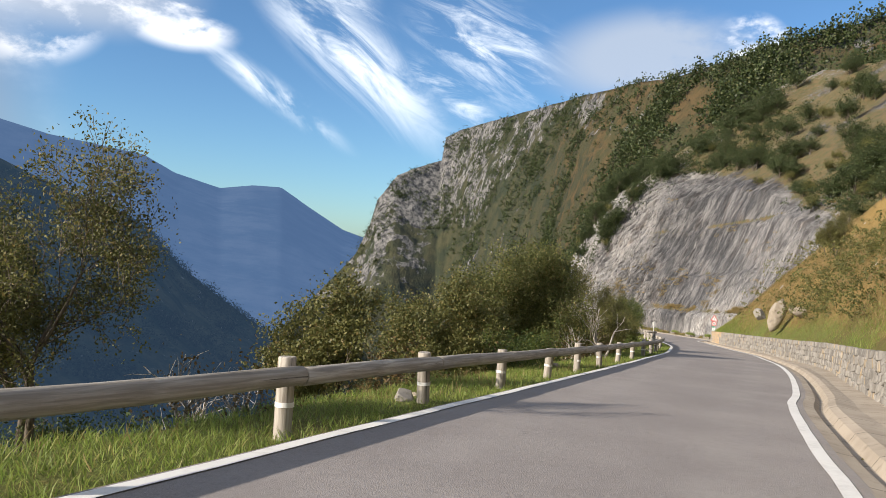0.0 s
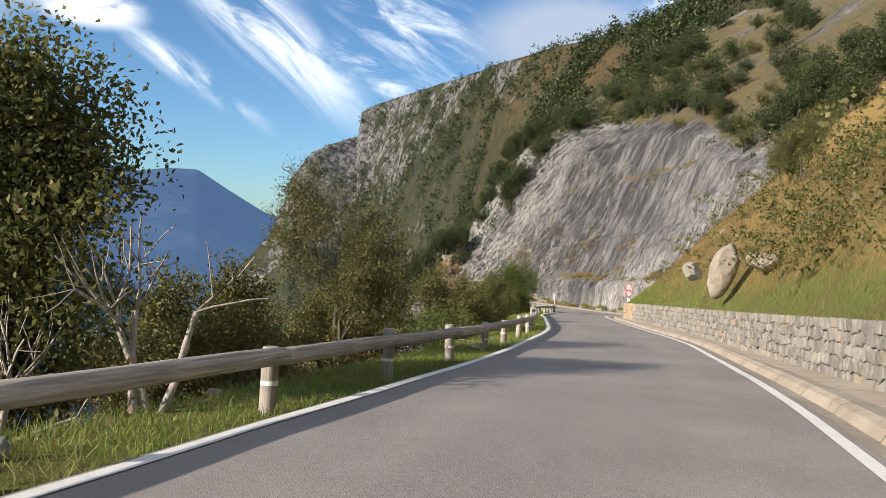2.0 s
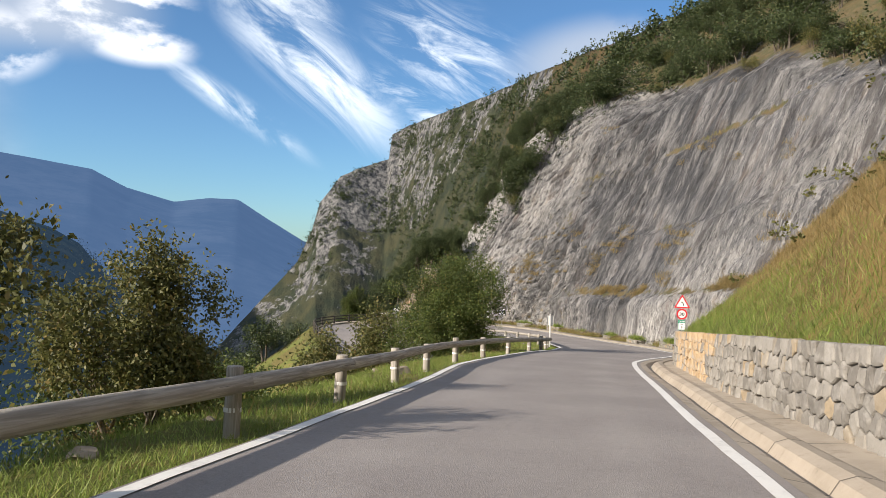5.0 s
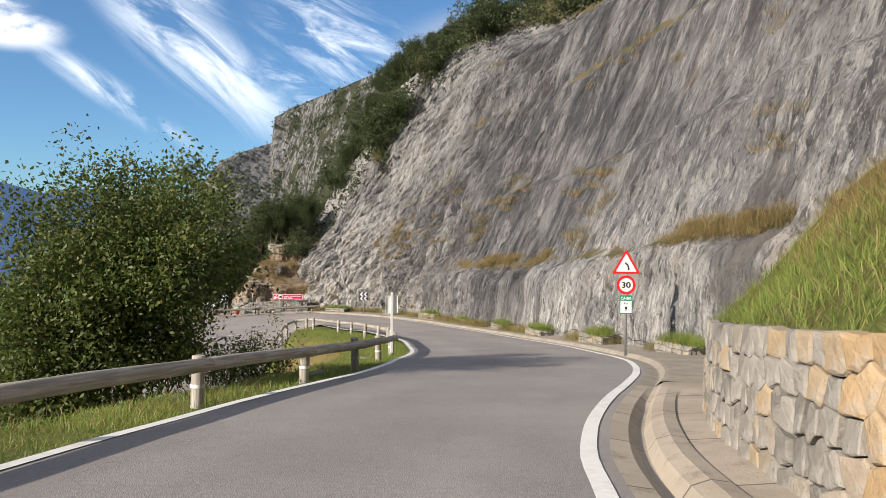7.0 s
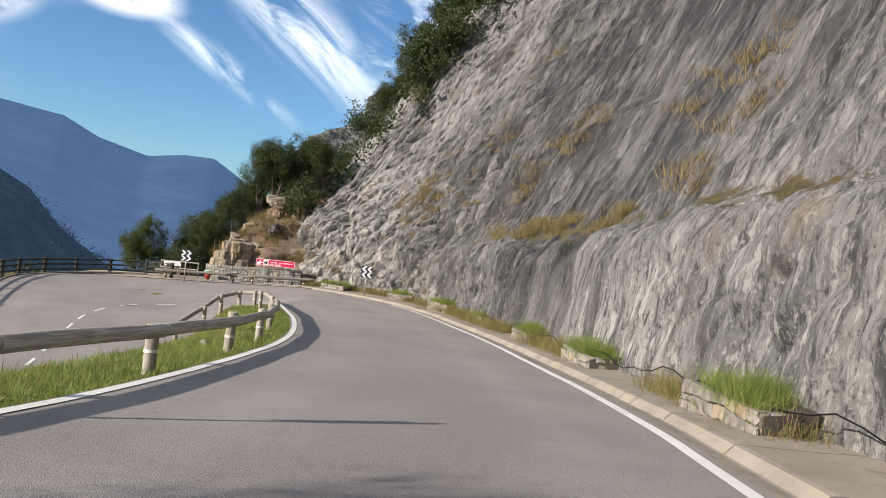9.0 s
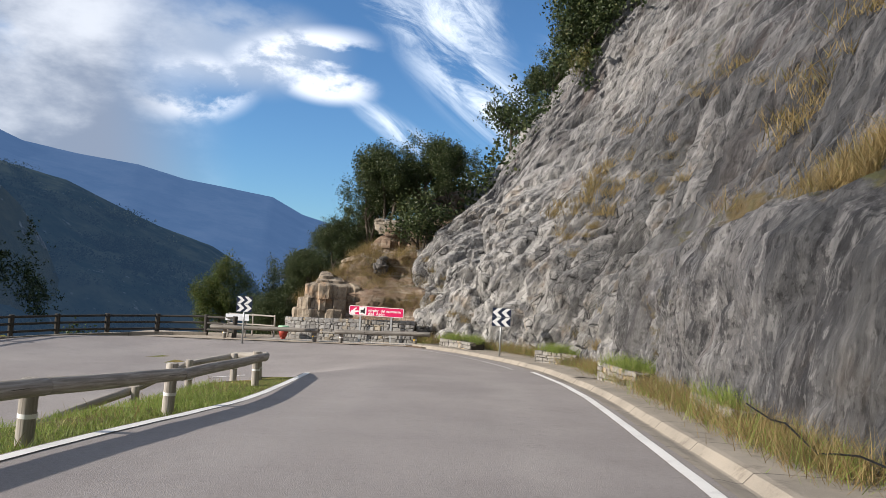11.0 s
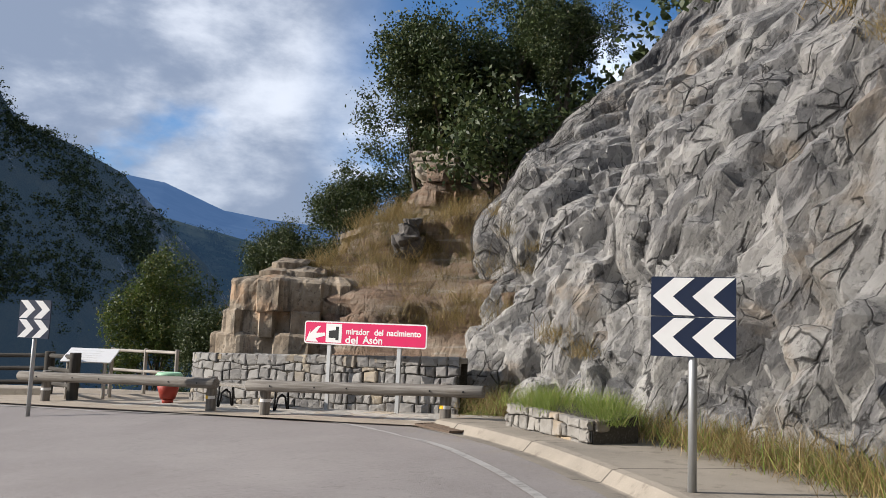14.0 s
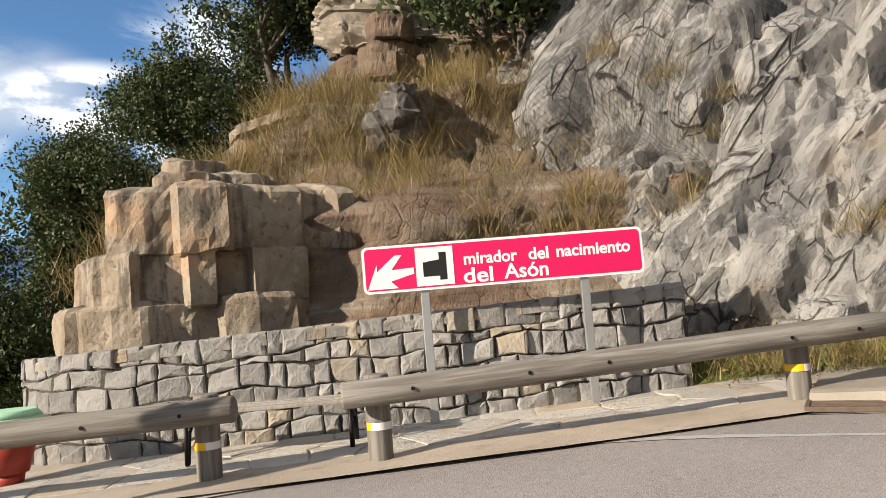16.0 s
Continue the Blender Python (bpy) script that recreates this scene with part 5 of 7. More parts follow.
def hairpin_rails():
    for pts, a, b in (([(16.6, 151.75), (21.35, 151.55)], (15.9, 151.62), (21.62, 151.36)), ([(22.72, 151.42), (26.3, 151.62)], (22.45, 151.22), (27.05, 151.48))):
        t = thing("log_barrier", "thick weathered log barrier on stout posts beside the lookout", "barrier", group="log barriers")
        for i, (x, y) in enumerate(pts):
            z = float(upper_z(x, y))
            ob = part("post", log_of(0.98, 0.100, i + 2, SHADED_WOOD, 0.012), SHADED_WOOD, t)
            ob.matrix_basis = pose(x, y, z - 0.30, 0, 0, 40 * i + 60)
            bd = part("band", BAND_YELLOW, None, ob, "white and yellow reflective band")
            bd.location = (0, 0, 0.30 + 0.25)
        za, zb = float(upper_z(*a)) + 0.56, float(upper_z(*b)) + 0.56
        rail = part("rail", log_of(math.dist(a, b), 0.105, 3, SHADED_WOOD), SHADED_WOOD, t)
        lay(rail, (*a, za), (*b, zb))
        for f in (0.12, 0.32, 0.46, 0.80, 0.93):
            bm = bmesh.new()
            tube(bm, (0, 0, 0), (0, 0.012, 0), 0.016, 0.016, 8)
            bolt = part("bolt", bm, IRON, rail)
            m = rail.matrix_basis
            L = math.dist(a, b)
            bolt.matrix_basis = m.inverted() @ Matrix.Translation(m @ Vector((0, 0, f * L)) + Vector((0, -0.113, 0)))


hairpin_rails()


# ---------------------------------------------------------------- rubble masonry
def cells(width, height, w, h, seed, squash=1.0):
    """Stone outlines that fill a rectangle: clipped cells round jittered seeds."""
    rnd = random.Random(seed)
    rows = max(1, round(height / h))
    seeds = []
    for r in range(rows):
        x = rnd.uniform(-w, 0)
        while x < width + w:
            x += w * rnd.uniform(0.62, 1.4)
            seeds.append((x, (r + 0.5 + rnd.uniform(-0.24, 0.24)) * height / rows))
    out = []
    for i, (sx, sy) in enumerate(seeds):
        poly = [(max(0, sx - 2 * w), 0), (min(width, sx + 2 * w), 0), (min(width, sx + 2 * w), height), (max(0, sx - 2 * w), height)]
        for j, (qx, qy) in enumerate(seeds):
            if i == j or abs(qx - sx) > 3 * w or abs(qy - sy) > 3 * h:
                continue
            mx, my, nx, ny = (sx + qx) / 2, (sy + qy) / 2, qx - sx, (qy - sy) * squash
            new_p = []
            for a, b in zip(poly, poly[1:] + poly[:1]):
                da, db = (a[0] - mx) * nx + (a[1] - my) * ny, (b[0] - mx) * nx + (b[1] - my) * ny
                if da <= 0:
                    new_p.append(a)
                if (da < 0) != (db < 0):
                    f = da / (da - db)
                    new_p.append((a[0] + f * (b[0] - a[0]), a[1] + f * (b[1] - a[1])))
            poly = new_p
            if len(poly) < 3:
                break
        if len(poly) >= 3:
            cx, cy = sum(p[0] for p in poly) / len(poly), sum(p[1] for p in poly) / len(poly)
            area = abs(sum(a[0] * b[1] - b[0] * a[1] for a, b in zip(poly, poly[1:] + poly[:1]))) / 2
            if area > 0.15 * w * h:
                out.append((cx, cy, poly))
    return out


def courses(width, height, w, h, seed):
    """Outlines of roughly squared stones laid in uneven courses."""
    rnd = random.Random(seed)
    rows = max(1, round(height / h))
    level = [0.0] + [height * (k + rnd.uniform(-0.16, 0.16)) / rows for k in range(1, rows)] + [height]
    wave = [rnd.uniform(0, 6.28) for _ in level]

    def line_at(k, x):
        return level[k] + (0.20 * height / rows * math.sin(x * 2.3 + wave[k]) + 0.10 * height / rows * math.sin(x * 7.1 + 2 * wave[k]) if 0 < k < rows else 0)

    out = []
    for r in range(rows):
        x = -w * rnd.random()
        while x < width:
            L = w * rnd.uniform(0.55, 1.5)
            x0, x1 = max(0.0, x), min(width, x + L)
            x += L
            if x1 - x0 < 0.3 * w:
                continue
            lean = rnd.uniform(-0.16, 0.16) * h
            j = lambda: rnd.uniform(-0.10, 0.10) * h
            xm = (x0 + x1) / 2
            pts = [(x0 + j() * 0.6, line_at(r, x0)), (xm + j(), line_at(r, xm) + 0.3 * j()), (x1 + j() * 0.6, line_at(r, x1)), (x1 + lean * 0.5 + j() * 0.4, (line_at(r, x1) + line_at(r + 1, x1)) / 2),
                   (x1 + j() * 0.6, line_at(r + 1, x1)), (xm + j(), line_at(r + 1, xm) + 0.3 * j()), (x0 + j() * 0.6, line_at(r + 1, x0))]
            # a few stones are split in two courses
            cx, cy = sum(p[0] for p in pts) / len(pts), sum(p[1] for p in pts) / len(pts)
            out.append((cx, cy, pts))
    return out


def stone_geometry(cell, place, rnd, gap=0.005, proud=0.036, back=0.10):
    """Vertices and faces of one stone; place(u, v, d) gives the point at depth d out of the wall."""
    cx, cy, poly = cell
    r = max(math.hypot(x - cx, y - cy) for x, y in poly)
    # break long sides so that the outline is not all straight
    pts = []
    for a, b in zip(poly, poly[1:] + poly[:1]):
        pts.append(a)
        L = math.hypot(b[0] - a[0], b[1] - a[1])
        if L > 0.5 * r:
            f = rnd.uniform(0.35, 0.65)
            pts.append((a[0] + f * (b[0] - a[0]) + rnd.uniform(-0.06, 0.06) * L * (a[1] - b[1]) / L, a[1] + f * (b[1] - a[1]) + rnd.uniform(-0.06, 0.06) * L * (b[0] - a[0]) / L))
    n = len(pts)
    out = proud * rnd.uniform(0.45, 1.5)
    tilt = (rnd.uniform(-0.17, 0.17), rnd.uniform(-0.17, 0.17))
    V, F = [], []
    for inset, d in ((gap, -back), (gap + 0.004, 0.30 * out), (gap + 0.020, 0.80 * out), (gap + 0.050, 0.98 * out)):
        for x, y in pts:
            k = max(0.1, 1 - inset / max(1e-6, math.hypot(x - cx, y - cy)))
            u, v = cx + (x - cx) * k, cy + (y - cy) * k
            dd = d + (tilt[0] * (u - cx) + tilt[1] * (v - cy) if d > 0 else 0) + (rnd.uniform(-0.12, 0.12) * out if d > 0 else 0)
            V.append(place(u, v, dd))
    V.append(place(cx, cy, out * rnd.uniform(0.9, 1.15)))
    for k in range(3):
        for i in range(n):
            F.append((k * n + i, k * n + (i + 1) % n, (k + 1) * n + (i + 1) % n, (k + 1) * n + i))
    for i in range(n):
        F.append((3 * n + i, 3 * n + (i + 1) % n, 4 * n))
    return V, F


def rubble(parent, stones, place, seed, material, single=None, joined_name="stones"):
    """Lays stones as parts of a wall; those not picked by single(u, v) are joined."""
    rnd = random.Random(seed)
    V, F, k = [], [], 0
    for c in stones:
        v, f = stone_geometry(c, place, rnd)
        if single is None or single(c[0], c[1]):
            me = bpy.data.meshes.new("stone")
            o = Vector(place(c[0], c[1], 0))
            me.from_pydata([tuple(Vector(p) - o) for p in v], [], f)
            ob = part("stone", me, material, parent)
            ob.location = o
        else:
            F += [tuple(i + k for i in q) for q in f]
            V += v
            k += len(v)
    if V:
        me = bpy.data.meshes.new(joined_name)
        me.from_pydata([tuple(p) for p in V], [], F)
        ob = part(joined_name, me, STONE_JOINED, parent)
        ob["kind"] = "stuff"


STONE_JOINED = make_stone("wall_stone_joined", (0.165, 0.155, 0.14), (0.27, 0.255, 0.23), (0.33, 0.26, 0.165), "island")
STONE_MIX = make_stone("wall_stone_near", (0.17, 0.16, 0.143), (0.275, 0.257, 0.228), (0.36, 0.27, 0.16))


OCHRE_STONE = make_stone("ochre_wall_stone", (0.36, 0.25, 0.135), (0.44, 0.325, 0.20), (0.30, 0.27, 0.235))


def retaining_wall():
    base = np.c_[WALL_BASE, upper_z(WALL_BASE[:, 0], WALL_BASE[:, 1])]
    n = side(base)
    s = np.concatenate([[0], np.cumsum(np.linalg.norm(np.diff(base[:, :2], axis=0), axis=1))])
    t = tagged(new("stone_wall"), "dry rubble stone retaining wall below the grassy hillside", "wall", kind="structure")
    # core
    prof = [(0.06, -0.3), (0.12, WALL_TALL - 0.06), (0.50, WALL_TALL - 0.03), (0.50, -0.3)]
    P = np.zeros((len(base), len(prof), 3))
    for k, (d, z) in enumerate(prof):
        P[:, k, :2] = base[:, :2] + n * (d + 0.04)
        P[:, k, 2] = base[:, 2] + z
    part("core", grid_mesh("core", P, smooth=False, flip=False), MORTAR, t)

    def place(u, v, d):
        x, y, z = (np.interp(u, s, base[:, k]) for k in range(3))
        nx, ny = np.interp(u, s, n[:, 0]), np.interp(u, s, n[:, 1])
        return (x - nx * (d - 0.04 - 0.05 * v), y - ny * (d - 0.04 - 0.05 * v), z + v * 1.0 - 0.02)

    u0 = float(np.interp(2.0, base[:, 1], s))
    lay_out = [c for c in cells(s[-1], WALL_TALL, 0.27, 0.26, 5, 1.25) if c[0] > u0]
    u1 = float(np.interp(69.5, base[:, 1], s))
    u2 = float(np.interp(81.2, base[:, 1], s))
    rnd = random.Random(8)
    ochre = [c for c in lay_out if c[0] < u2 + rnd.uniform(-0.8, 0.4) and rnd.random() < min(1, max(0, (c[0] - u1 - 3.5) / 1.5)) * 0.93]
    rubble(t, [c for c in lay_out if c not in ochre], place, 6, STONE_MIX, lambda u, v: u > u1)
    rubble(t, ochre, place, 7, OCHRE_STONE, lambda u, v: u > u1)


retaining_wall()


def lookout_wall():
    pts = smooth_line([(25.95, 153.05), (24, 152.98), (21.5, 153.05), (19.9, 153.2), (19.1, 153.55), (18.8, 154.1)], 0.1)
    base = np.c_[pts, upper_z(pts[:, 0], pts[:, 1])]
    n = side(base)
    s = np.concatenate([[0], np.cumsum(np.linalg.norm(np.diff(base[:, :2], axis=0), axis=1))])
    t = tagged(new("lookout_wall"), "low grey rubble stone wall behind the road sign", "wall", kind="structure")
    prof = [(0.03, -0.3), (0.03, 1.06), (0.5, 1.06), (0.5, -0.3)]
    P = np.zeros((len(base), len(prof), 3))
    for k, (d, z) in enumerate(prof):
        P[:, k, :2] = base[:, :2] + n * d
        P[:, k, 2] = base[:, 2] + z
    part("core", grid_mesh("core", P, smooth=False), MORTAR, t)

    def place(u, v, d):
        x, y, z = (np.interp(u, s, base[:, k]) for k in range(3))
        nx, ny = np.interp(u, s, n[:, 0]), np.interp(u, s, n[:, 1])
        return (x - nx * (d - 0.03), y - ny * (d - 0.03), z + v - 0.02)

    rubble(t, courses(s[-1], 1.12, 0.24, 0.175, 9), place, 4, STONE)

    def crown(u, v, d):
        x, y, z = (np.interp(u, s, base[:, k]) for k in range(3))
        nx, ny = np.interp(u, s, n[:, 0]), np.interp(u, s, n[:, 1])
        return (x + nx * v, y + ny * v, z + 1.04 + d * 0.8)

    rubble(t, cells(s[-1], 0.5, 0.34, 0.25, 12), crown, 14, STONE, lambda u, v: False, "coping")


lookout_wall()


def planter(a, b, high, seed, deep=0.8):
    """A little stone-edged bed against the rock."""
    a, b = np.array(a), np.array(b)
    d = (b - a) / np.linalg.norm(b - a)
    nrm = np.array([d[1], -d[0]])
    if nrm[0] < 0 and nrm[1] < 0:
        nrm = -nrm
    L = np.linalg.norm(b - a)
    z = float(upper_z(*((a + b) / 2)))
    t = thing("planter", "low rubble stone bed of grass below the rock", "planter", (0, 0, 0), "stone beds")
    bm = bmesh.new()
    corners = [a + nrm * 0.09, b + nrm * 0.09, b + nrm * deep, a + nrm * deep]
    lo = [bm.verts.new((*c, z - 0.2)) for c in corners]
    hi = [bm.verts.new((*c, z + high - 0.05 + (0.10 if k > 1 else 0))) for k, c in enumerate(corners)]
    bm.faces.new(hi)
    for i in range(4):
        bm.faces.new((lo[i], lo[(i + 1) % 4], hi[(i + 1) % 4], hi[i]))
    bmesh.ops.recalc_face_normals(bm, faces=bm.faces)
    part("soil", bm, MORTAR, t, "dark soil")
    total = L + 2 * deep * 0.7

    def place(u, v, dd):
        e = deep * 0.7
        if u < e:
            p, q = a + nrm * (e - u), -d
        elif u > e + L:
            p, q = b + nrm * (u - e - L), d
        else:
            p, q = a + d * (u - e), -nrm
        p = p + q * (dd - 0.04)
        return (p[0], p[1], z + v - 0.03)

    rubble(t, courses(total, high + 0.03, 0.24, 0.14, seed), place, seed, STONE_MIX)
    return t


PLANTERS = [((27.55, 151.1), (29.25, 149.45), 0.42, 1), ((32.3, 144.85), (33.85, 143.8), 0.5, 2), ((34.45, 137.4), (35.3, 134.9), 0.5, 3), ((35.9, 130.0), (36.2, 127.8), 0.4, 4),
            ((36.45, 121.5), (36.6, 119.6), 0.4, 5), ((36.6, 114.8), (36.65, 112.6), 0.42, 6), ((36.65, 107.2), (36.7, 104.9), 0.45, 7), ((36.75, 100.4), (36.9, 98.4), 0.45, 8)]
for a, b, h, sd in PLANTERS:
    planter(a, b, h, sd)


# ---------------------------------------------------------------- gutter and footway
def strip(name, line, widths, prof, material, label, category="gutter", run_out=0):
    n = side(line)
    P = np.zeros((len(line), len(prof), 3))
    for k, (fix, frac, dz) in enumerate(prof):
        P[:, k, :2] = line[:, :2] + n * (fix + frac * widths)[:, None]
        P[:, k, 2] = line[:, 2] + dz
    P[..., 2] += 0.012 * fbm(P, 1.1, 4) * np.array([0 if i < 1 else 1 for i in range(len(prof))])[None]
    if run_out:
        k = np.clip((line[:, 1] - run_out) / 3.0, 0, 1)[:, None]
        k = k * k * (3 - 2 * k)
        P[..., 2] = P[..., 2] * (1 - k) + (line[:, None, 2] + np.interp(np.arange(len(prof)), [0, 2, 4, len(prof)], [0.0, -0.02, 0.078, 0.12])[None]) * k
    run = np.concatenate([[0], np.cumsum(np.linalg.norm(np.diff(line[:, :2], axis=0), axis=1))])
    return tagged(part(name, grid_mesh(name, P, smooth=False, attrs={"along": (run / 2.2)[:, None] + 0 * P[..., 0] + 0.5}, flip=True), material), label, category, kind="structure")


def build_gutter():
    re = right_edge[:np.argmin(np.hypot(*(right_edge[:, :2] - (33.1, 138)).T)) + 1]
    wb = WALL_BASE
    ft = smooth_line(FOOT, 0.3)
    join = np.vstack([wb, [(34.5, 91.5), (37.0, 94.8)], ft[ft[:, 1] > 97]])
    w, _, _ = project(re[:, 0], re[:, 1], join)
    w = np.convolve(np.pad(w, 6, mode="edge"), np.ones(13) / 13, "valid")
    a = re[:, 1] < 90.5
    strip("gutter", re[a], np.minimum(w[a], 2.6), [(0.20, 0, 0.004), (0.40, 0, -0.02), (0.50, 0, -0.11), (0.58, 0, -0.11), (0.66, 0, 0.02), (0.80, 0, 0.07), (0.95, 0.0, 0.055), (0.3, 0.5, 0.03), (0.25, 0.78, 0.06), (0.2, 1.0, 0.08)], PALE_CONCRETE,
          "cracked pale concrete drainage gutter at the foot of the wall", run_out=87.2)
    b = re[:, 1] > 89.9
    strip("footway", re[b], w[b], [(0.20, 0, 0.004), (0.30, 0, -0.005), (0.46, 0, -0.03), (0.50, 0, -0.025), (0.60, 0, 0.085), (0.68, 0, 0.095), (0.2, 0.55, 0.095), (0.2, 0.85, 0.11), (0.2, 1.0, 0.13), (0.8, 1.0, 0.16)], CONCRETE,
          "worn tan concrete footway and kerb below the cliff", "footway")
    c0 = np.argmin(np.hypot(*(right_edge[:, :2] - (33.1, 138)).T))
    c1 = np.argmin(np.hypot(*(right_edge[:, :2] - (25.6, 151.1)).T))
    re2 = right_edge[c0 - 1:c1]
    w2, _, _ = project(re2[:, 0], re2[:, 1], ft)
    strip("footway", re2, w2, [(0.20, 0, 0.004), (0.32, 0, -0.005), (0.50, 0, -0.03), (0.54, 0, -0.025), (0.66, 0, 0.10), (0.76, 0, 0.115), (0.2, 0.5, 0.11), (0.2, 0.85, 0.12), (0.5, 1.0, 0.13)], CONCRETE,
          "worn tan concrete footway and kerb below the cliff", "footway")


build_gutter()


def forecourt():
    """Flagged ground between the bend and the lookout wall."""
    x0, x1, y0, y1 = 10.5, 27.4, 151.0, 155.6
    X, Y = np.meshgrid(np.arange(x0, x1, 0.25), np.arange(y0, y1, 0.2), indexing="ij")
    e, lat, v = project(X, Y, right_edge)
    Z = np.where(X > 9, upper_z(X, Y), 0) + 0.012
    P = np.stack([X, Y, Z], -1)
    P[..., 2] += 0.012 * fbm(P, 1.5, 3)
    t = tagged(part("forecourt", grid_mesh("forecourt", P), PALE_CONCRETE), "pale worn stone-flagged ground of the lookout", "pavement", kind="structure")
    rnd = random.Random(3)
    for c in cells(8.2, 1.35, 0.62, 0.40, 21):
        z = float(upper_z(18.6 + c[0], 151.9))

        def place(u, v, d):
            return (18.6 + u, 151.72 + v, float(upper_z(18.6 + u, 151.9)) + 0.012 + max(d, -0.02) * 0.18)

        v, f = stone_geometry(c, place, rnd, 0.010)
        me = bpy.data.meshes.new("flagstone")
        me.from_pydata(v, [], f)
        part("flagstone", me, FLAG, t)


FLAG = make_stone("flagstone", (0.36, 0.34, 0.30), (0.48, 0.45, 0.40), (0.42, 0.34, 0.24))
forecourt()


# ---------------------------------------------------------------- signs
def sign_post(t, height, r=0.038, square=False):
    bm = bmesh.new()
    if square:
        box(bm, 0, 0.03, height / 2 - 0.1, 0.07, 0.045, height + 0.2, 0.006)
    else:
        tube(bm, (0, 0.045, -0.2), (0, 0.045, height), r, r, 14)
    return part("pole", bm, ZINC, t)


def writing(body, size, x, z, material, parent, width=None, bold=0.0):
    me = text_mesh(body, size, bold)
    xs = [v.co.x for v in me.vertices]
    zs = [v.co.z for v in me.vertices]
    if width:
        me.transform(Matrix.Diagonal((width / (max(xs) - min(xs)), 1, 1, 1)))
        xs = [v.co.x for v in me.vertices]
    me.transform(Matrix.Translation((x - (max(xs) + min(xs)) / 2, -0.0065, z - (max(zs) + min(zs)) / 2)))
    return part("lettering", me, material, parent)


def speed_sign():
    t = thing("road_sign", "bend warning triangle above a thirty speed limit disc and kilometre plate", "road sign")
    sign_post(t, 3.12)

    def tri(side_len, r, cz):
        pts = []
        R = side_len / math.sqrt(3) - 2 * r
        for k in range(3):
            a0 = 90 + 120 * k
            cx, cy = R * math.cos(radians(a0)), R * math.sin(radians(a0))
            for i in range(-5, 6):
                a = radians(a0 + 12 * i)
                pts.append((cx + r * math.cos(a), cz + cy + r * math.sin(a)))
        return pts

    cz = 2.66
    bm = bmesh.new()
    plate(bm, tri(0.90, 0.035, cz), -0.004, 0.004)
    p = part("triangle", bm, RED, t)
    bm = bmesh.new()
    plate(bm, tri(0.66, 0.018, cz), -0.0065, -0.003)
    part("panel", bm, WHITE, p)
    bm = bmesh.new()
    arc = [(0.075, -0.145), (0.072, -0.06), (0.055, 0.0), (0.02, 0.045), (-0.045, 0.085)]
    for (xa, za), (xb, zb) in zip(arc[:-1], arc[1:]):
        d = Vector((xb - xa, zb - za)).normalized() * 0.028
        plate(bm, [(xa - d.y, cz + za + d.x), (xb - d.y, cz + zb + d.x), (xb + d.y, cz + zb - d.x), (xa + d.y, cz + za - d.x)], -0.0085, -0.0055)
    part("symbol", bm, BLACK, p)
    cz = 2.05
    for nm, r, y, m in (("disc", 0.30, (-0.004, 0.004), RED), ("panel", 0.215, (-0.0065, -0.003), WHITE)):
        bm = bmesh.new()
        plate(bm, [(r * math.cos(i * math.pi / 24), cz + r * math.sin(i * math.pi / 24)) for i in range(48)], *y)
        d = part(nm, bm, m, t if nm == "disc" else d)
    writing("30", 0.25, 0, cz, BLACK, d, 0.29, 0.008)
    cz = 1.43
    bm = bmesh.new()
    plate(bm, rounded(0.40, 0.58, 0.03, cz=cz), -0.004, 0.004)
    d = part("kilometre_plate", bm, GREEN, t)
    bm = bmesh.new()
    plate(bm, rounded(0.35, 0.38, 0.012, cz=cz - 0.07), -0.0065, -0.003)
    part("panel", bm, WHITE, d)
    writing("CA-265", 0.12, 0, cz + 0.205, WHITE, d, 0.33, 0.003)
    writing("km", 0.10, 0, cz + 0.045, BLACK, d, 0.12, 0.002)
    writing("9", 0.18, 0, cz - 0.13, BLACK, d, 0.075, 0.006)
    turn_to(t, (35.52, 99.85, -8.20), (-0.17, -1, 0))


def marker_back():
    t = thing("kilometre_marker", "pale back of a kilometre sign on a post in the verge", "road sign")
    bm = bmesh.new()
    box(bm, 0, -0.03, 0.75, 0.075, 0.05, 1.95, 0.006)
    part("pole", bm, GREY_BACK, t)
    bm = bmesh.new()
    plate(bm, rounded(0.40, 0.58, 0.03, cz=1.33), 0.0, 0.006)
    p = part("panel", bm, GREY_BACK, t)
    bm = bmesh.new()
    for sx in (-1, 1):
        box(bm, sx * 0.196, -0.01, 1.33, 0.008, 0.022, 0.54)
    for sz in (-1, 1):
        box(bm, 0, -0.01, 1.33 + sz * 0.286, 0.36, 0.022, 0.008)
    part("rim", bm, GREY_BACK, p)
    turn_to(t, (28.33, 101.85, -8.20), (0.12, -1, 0))


def chevron_sign(at, facing, left, pole, label):
    t = thing("chevron_sign", label, "road sign", group="chevron signs")
    sign_post(t, pole + 0.72, 0.04)
    sx = 1 if left else -1
    for k in range(2):
        cz = pole + 0.185 + 0.37 * k
        bm = bmesh.new()
        plate(bm, rounded(0.74, 0.362, 0.012, 3, cz=cz), -0.012, 0.010)
        b = part("board", bm, NAVY, t)
        for j in range(2):
            x0 = -0.355 + 0.35 * j
            pts = [(x0, 0), (x0 + 0.19, 0.172), (x0 + 0.37, 0.172), (x0 + 0.18, 0), (x0 + 0.37, -0.172), (x0 + 0.19, -0.172)]
            pts = [(sx * min(x, 0.362), cz + z) for x, z in pts]
            bm = bmesh.new()
            plate(bm, pts, -0.0145, -0.010)
            part("chevron", bm, WHITE, b)
    turn_to(t, at, facing)


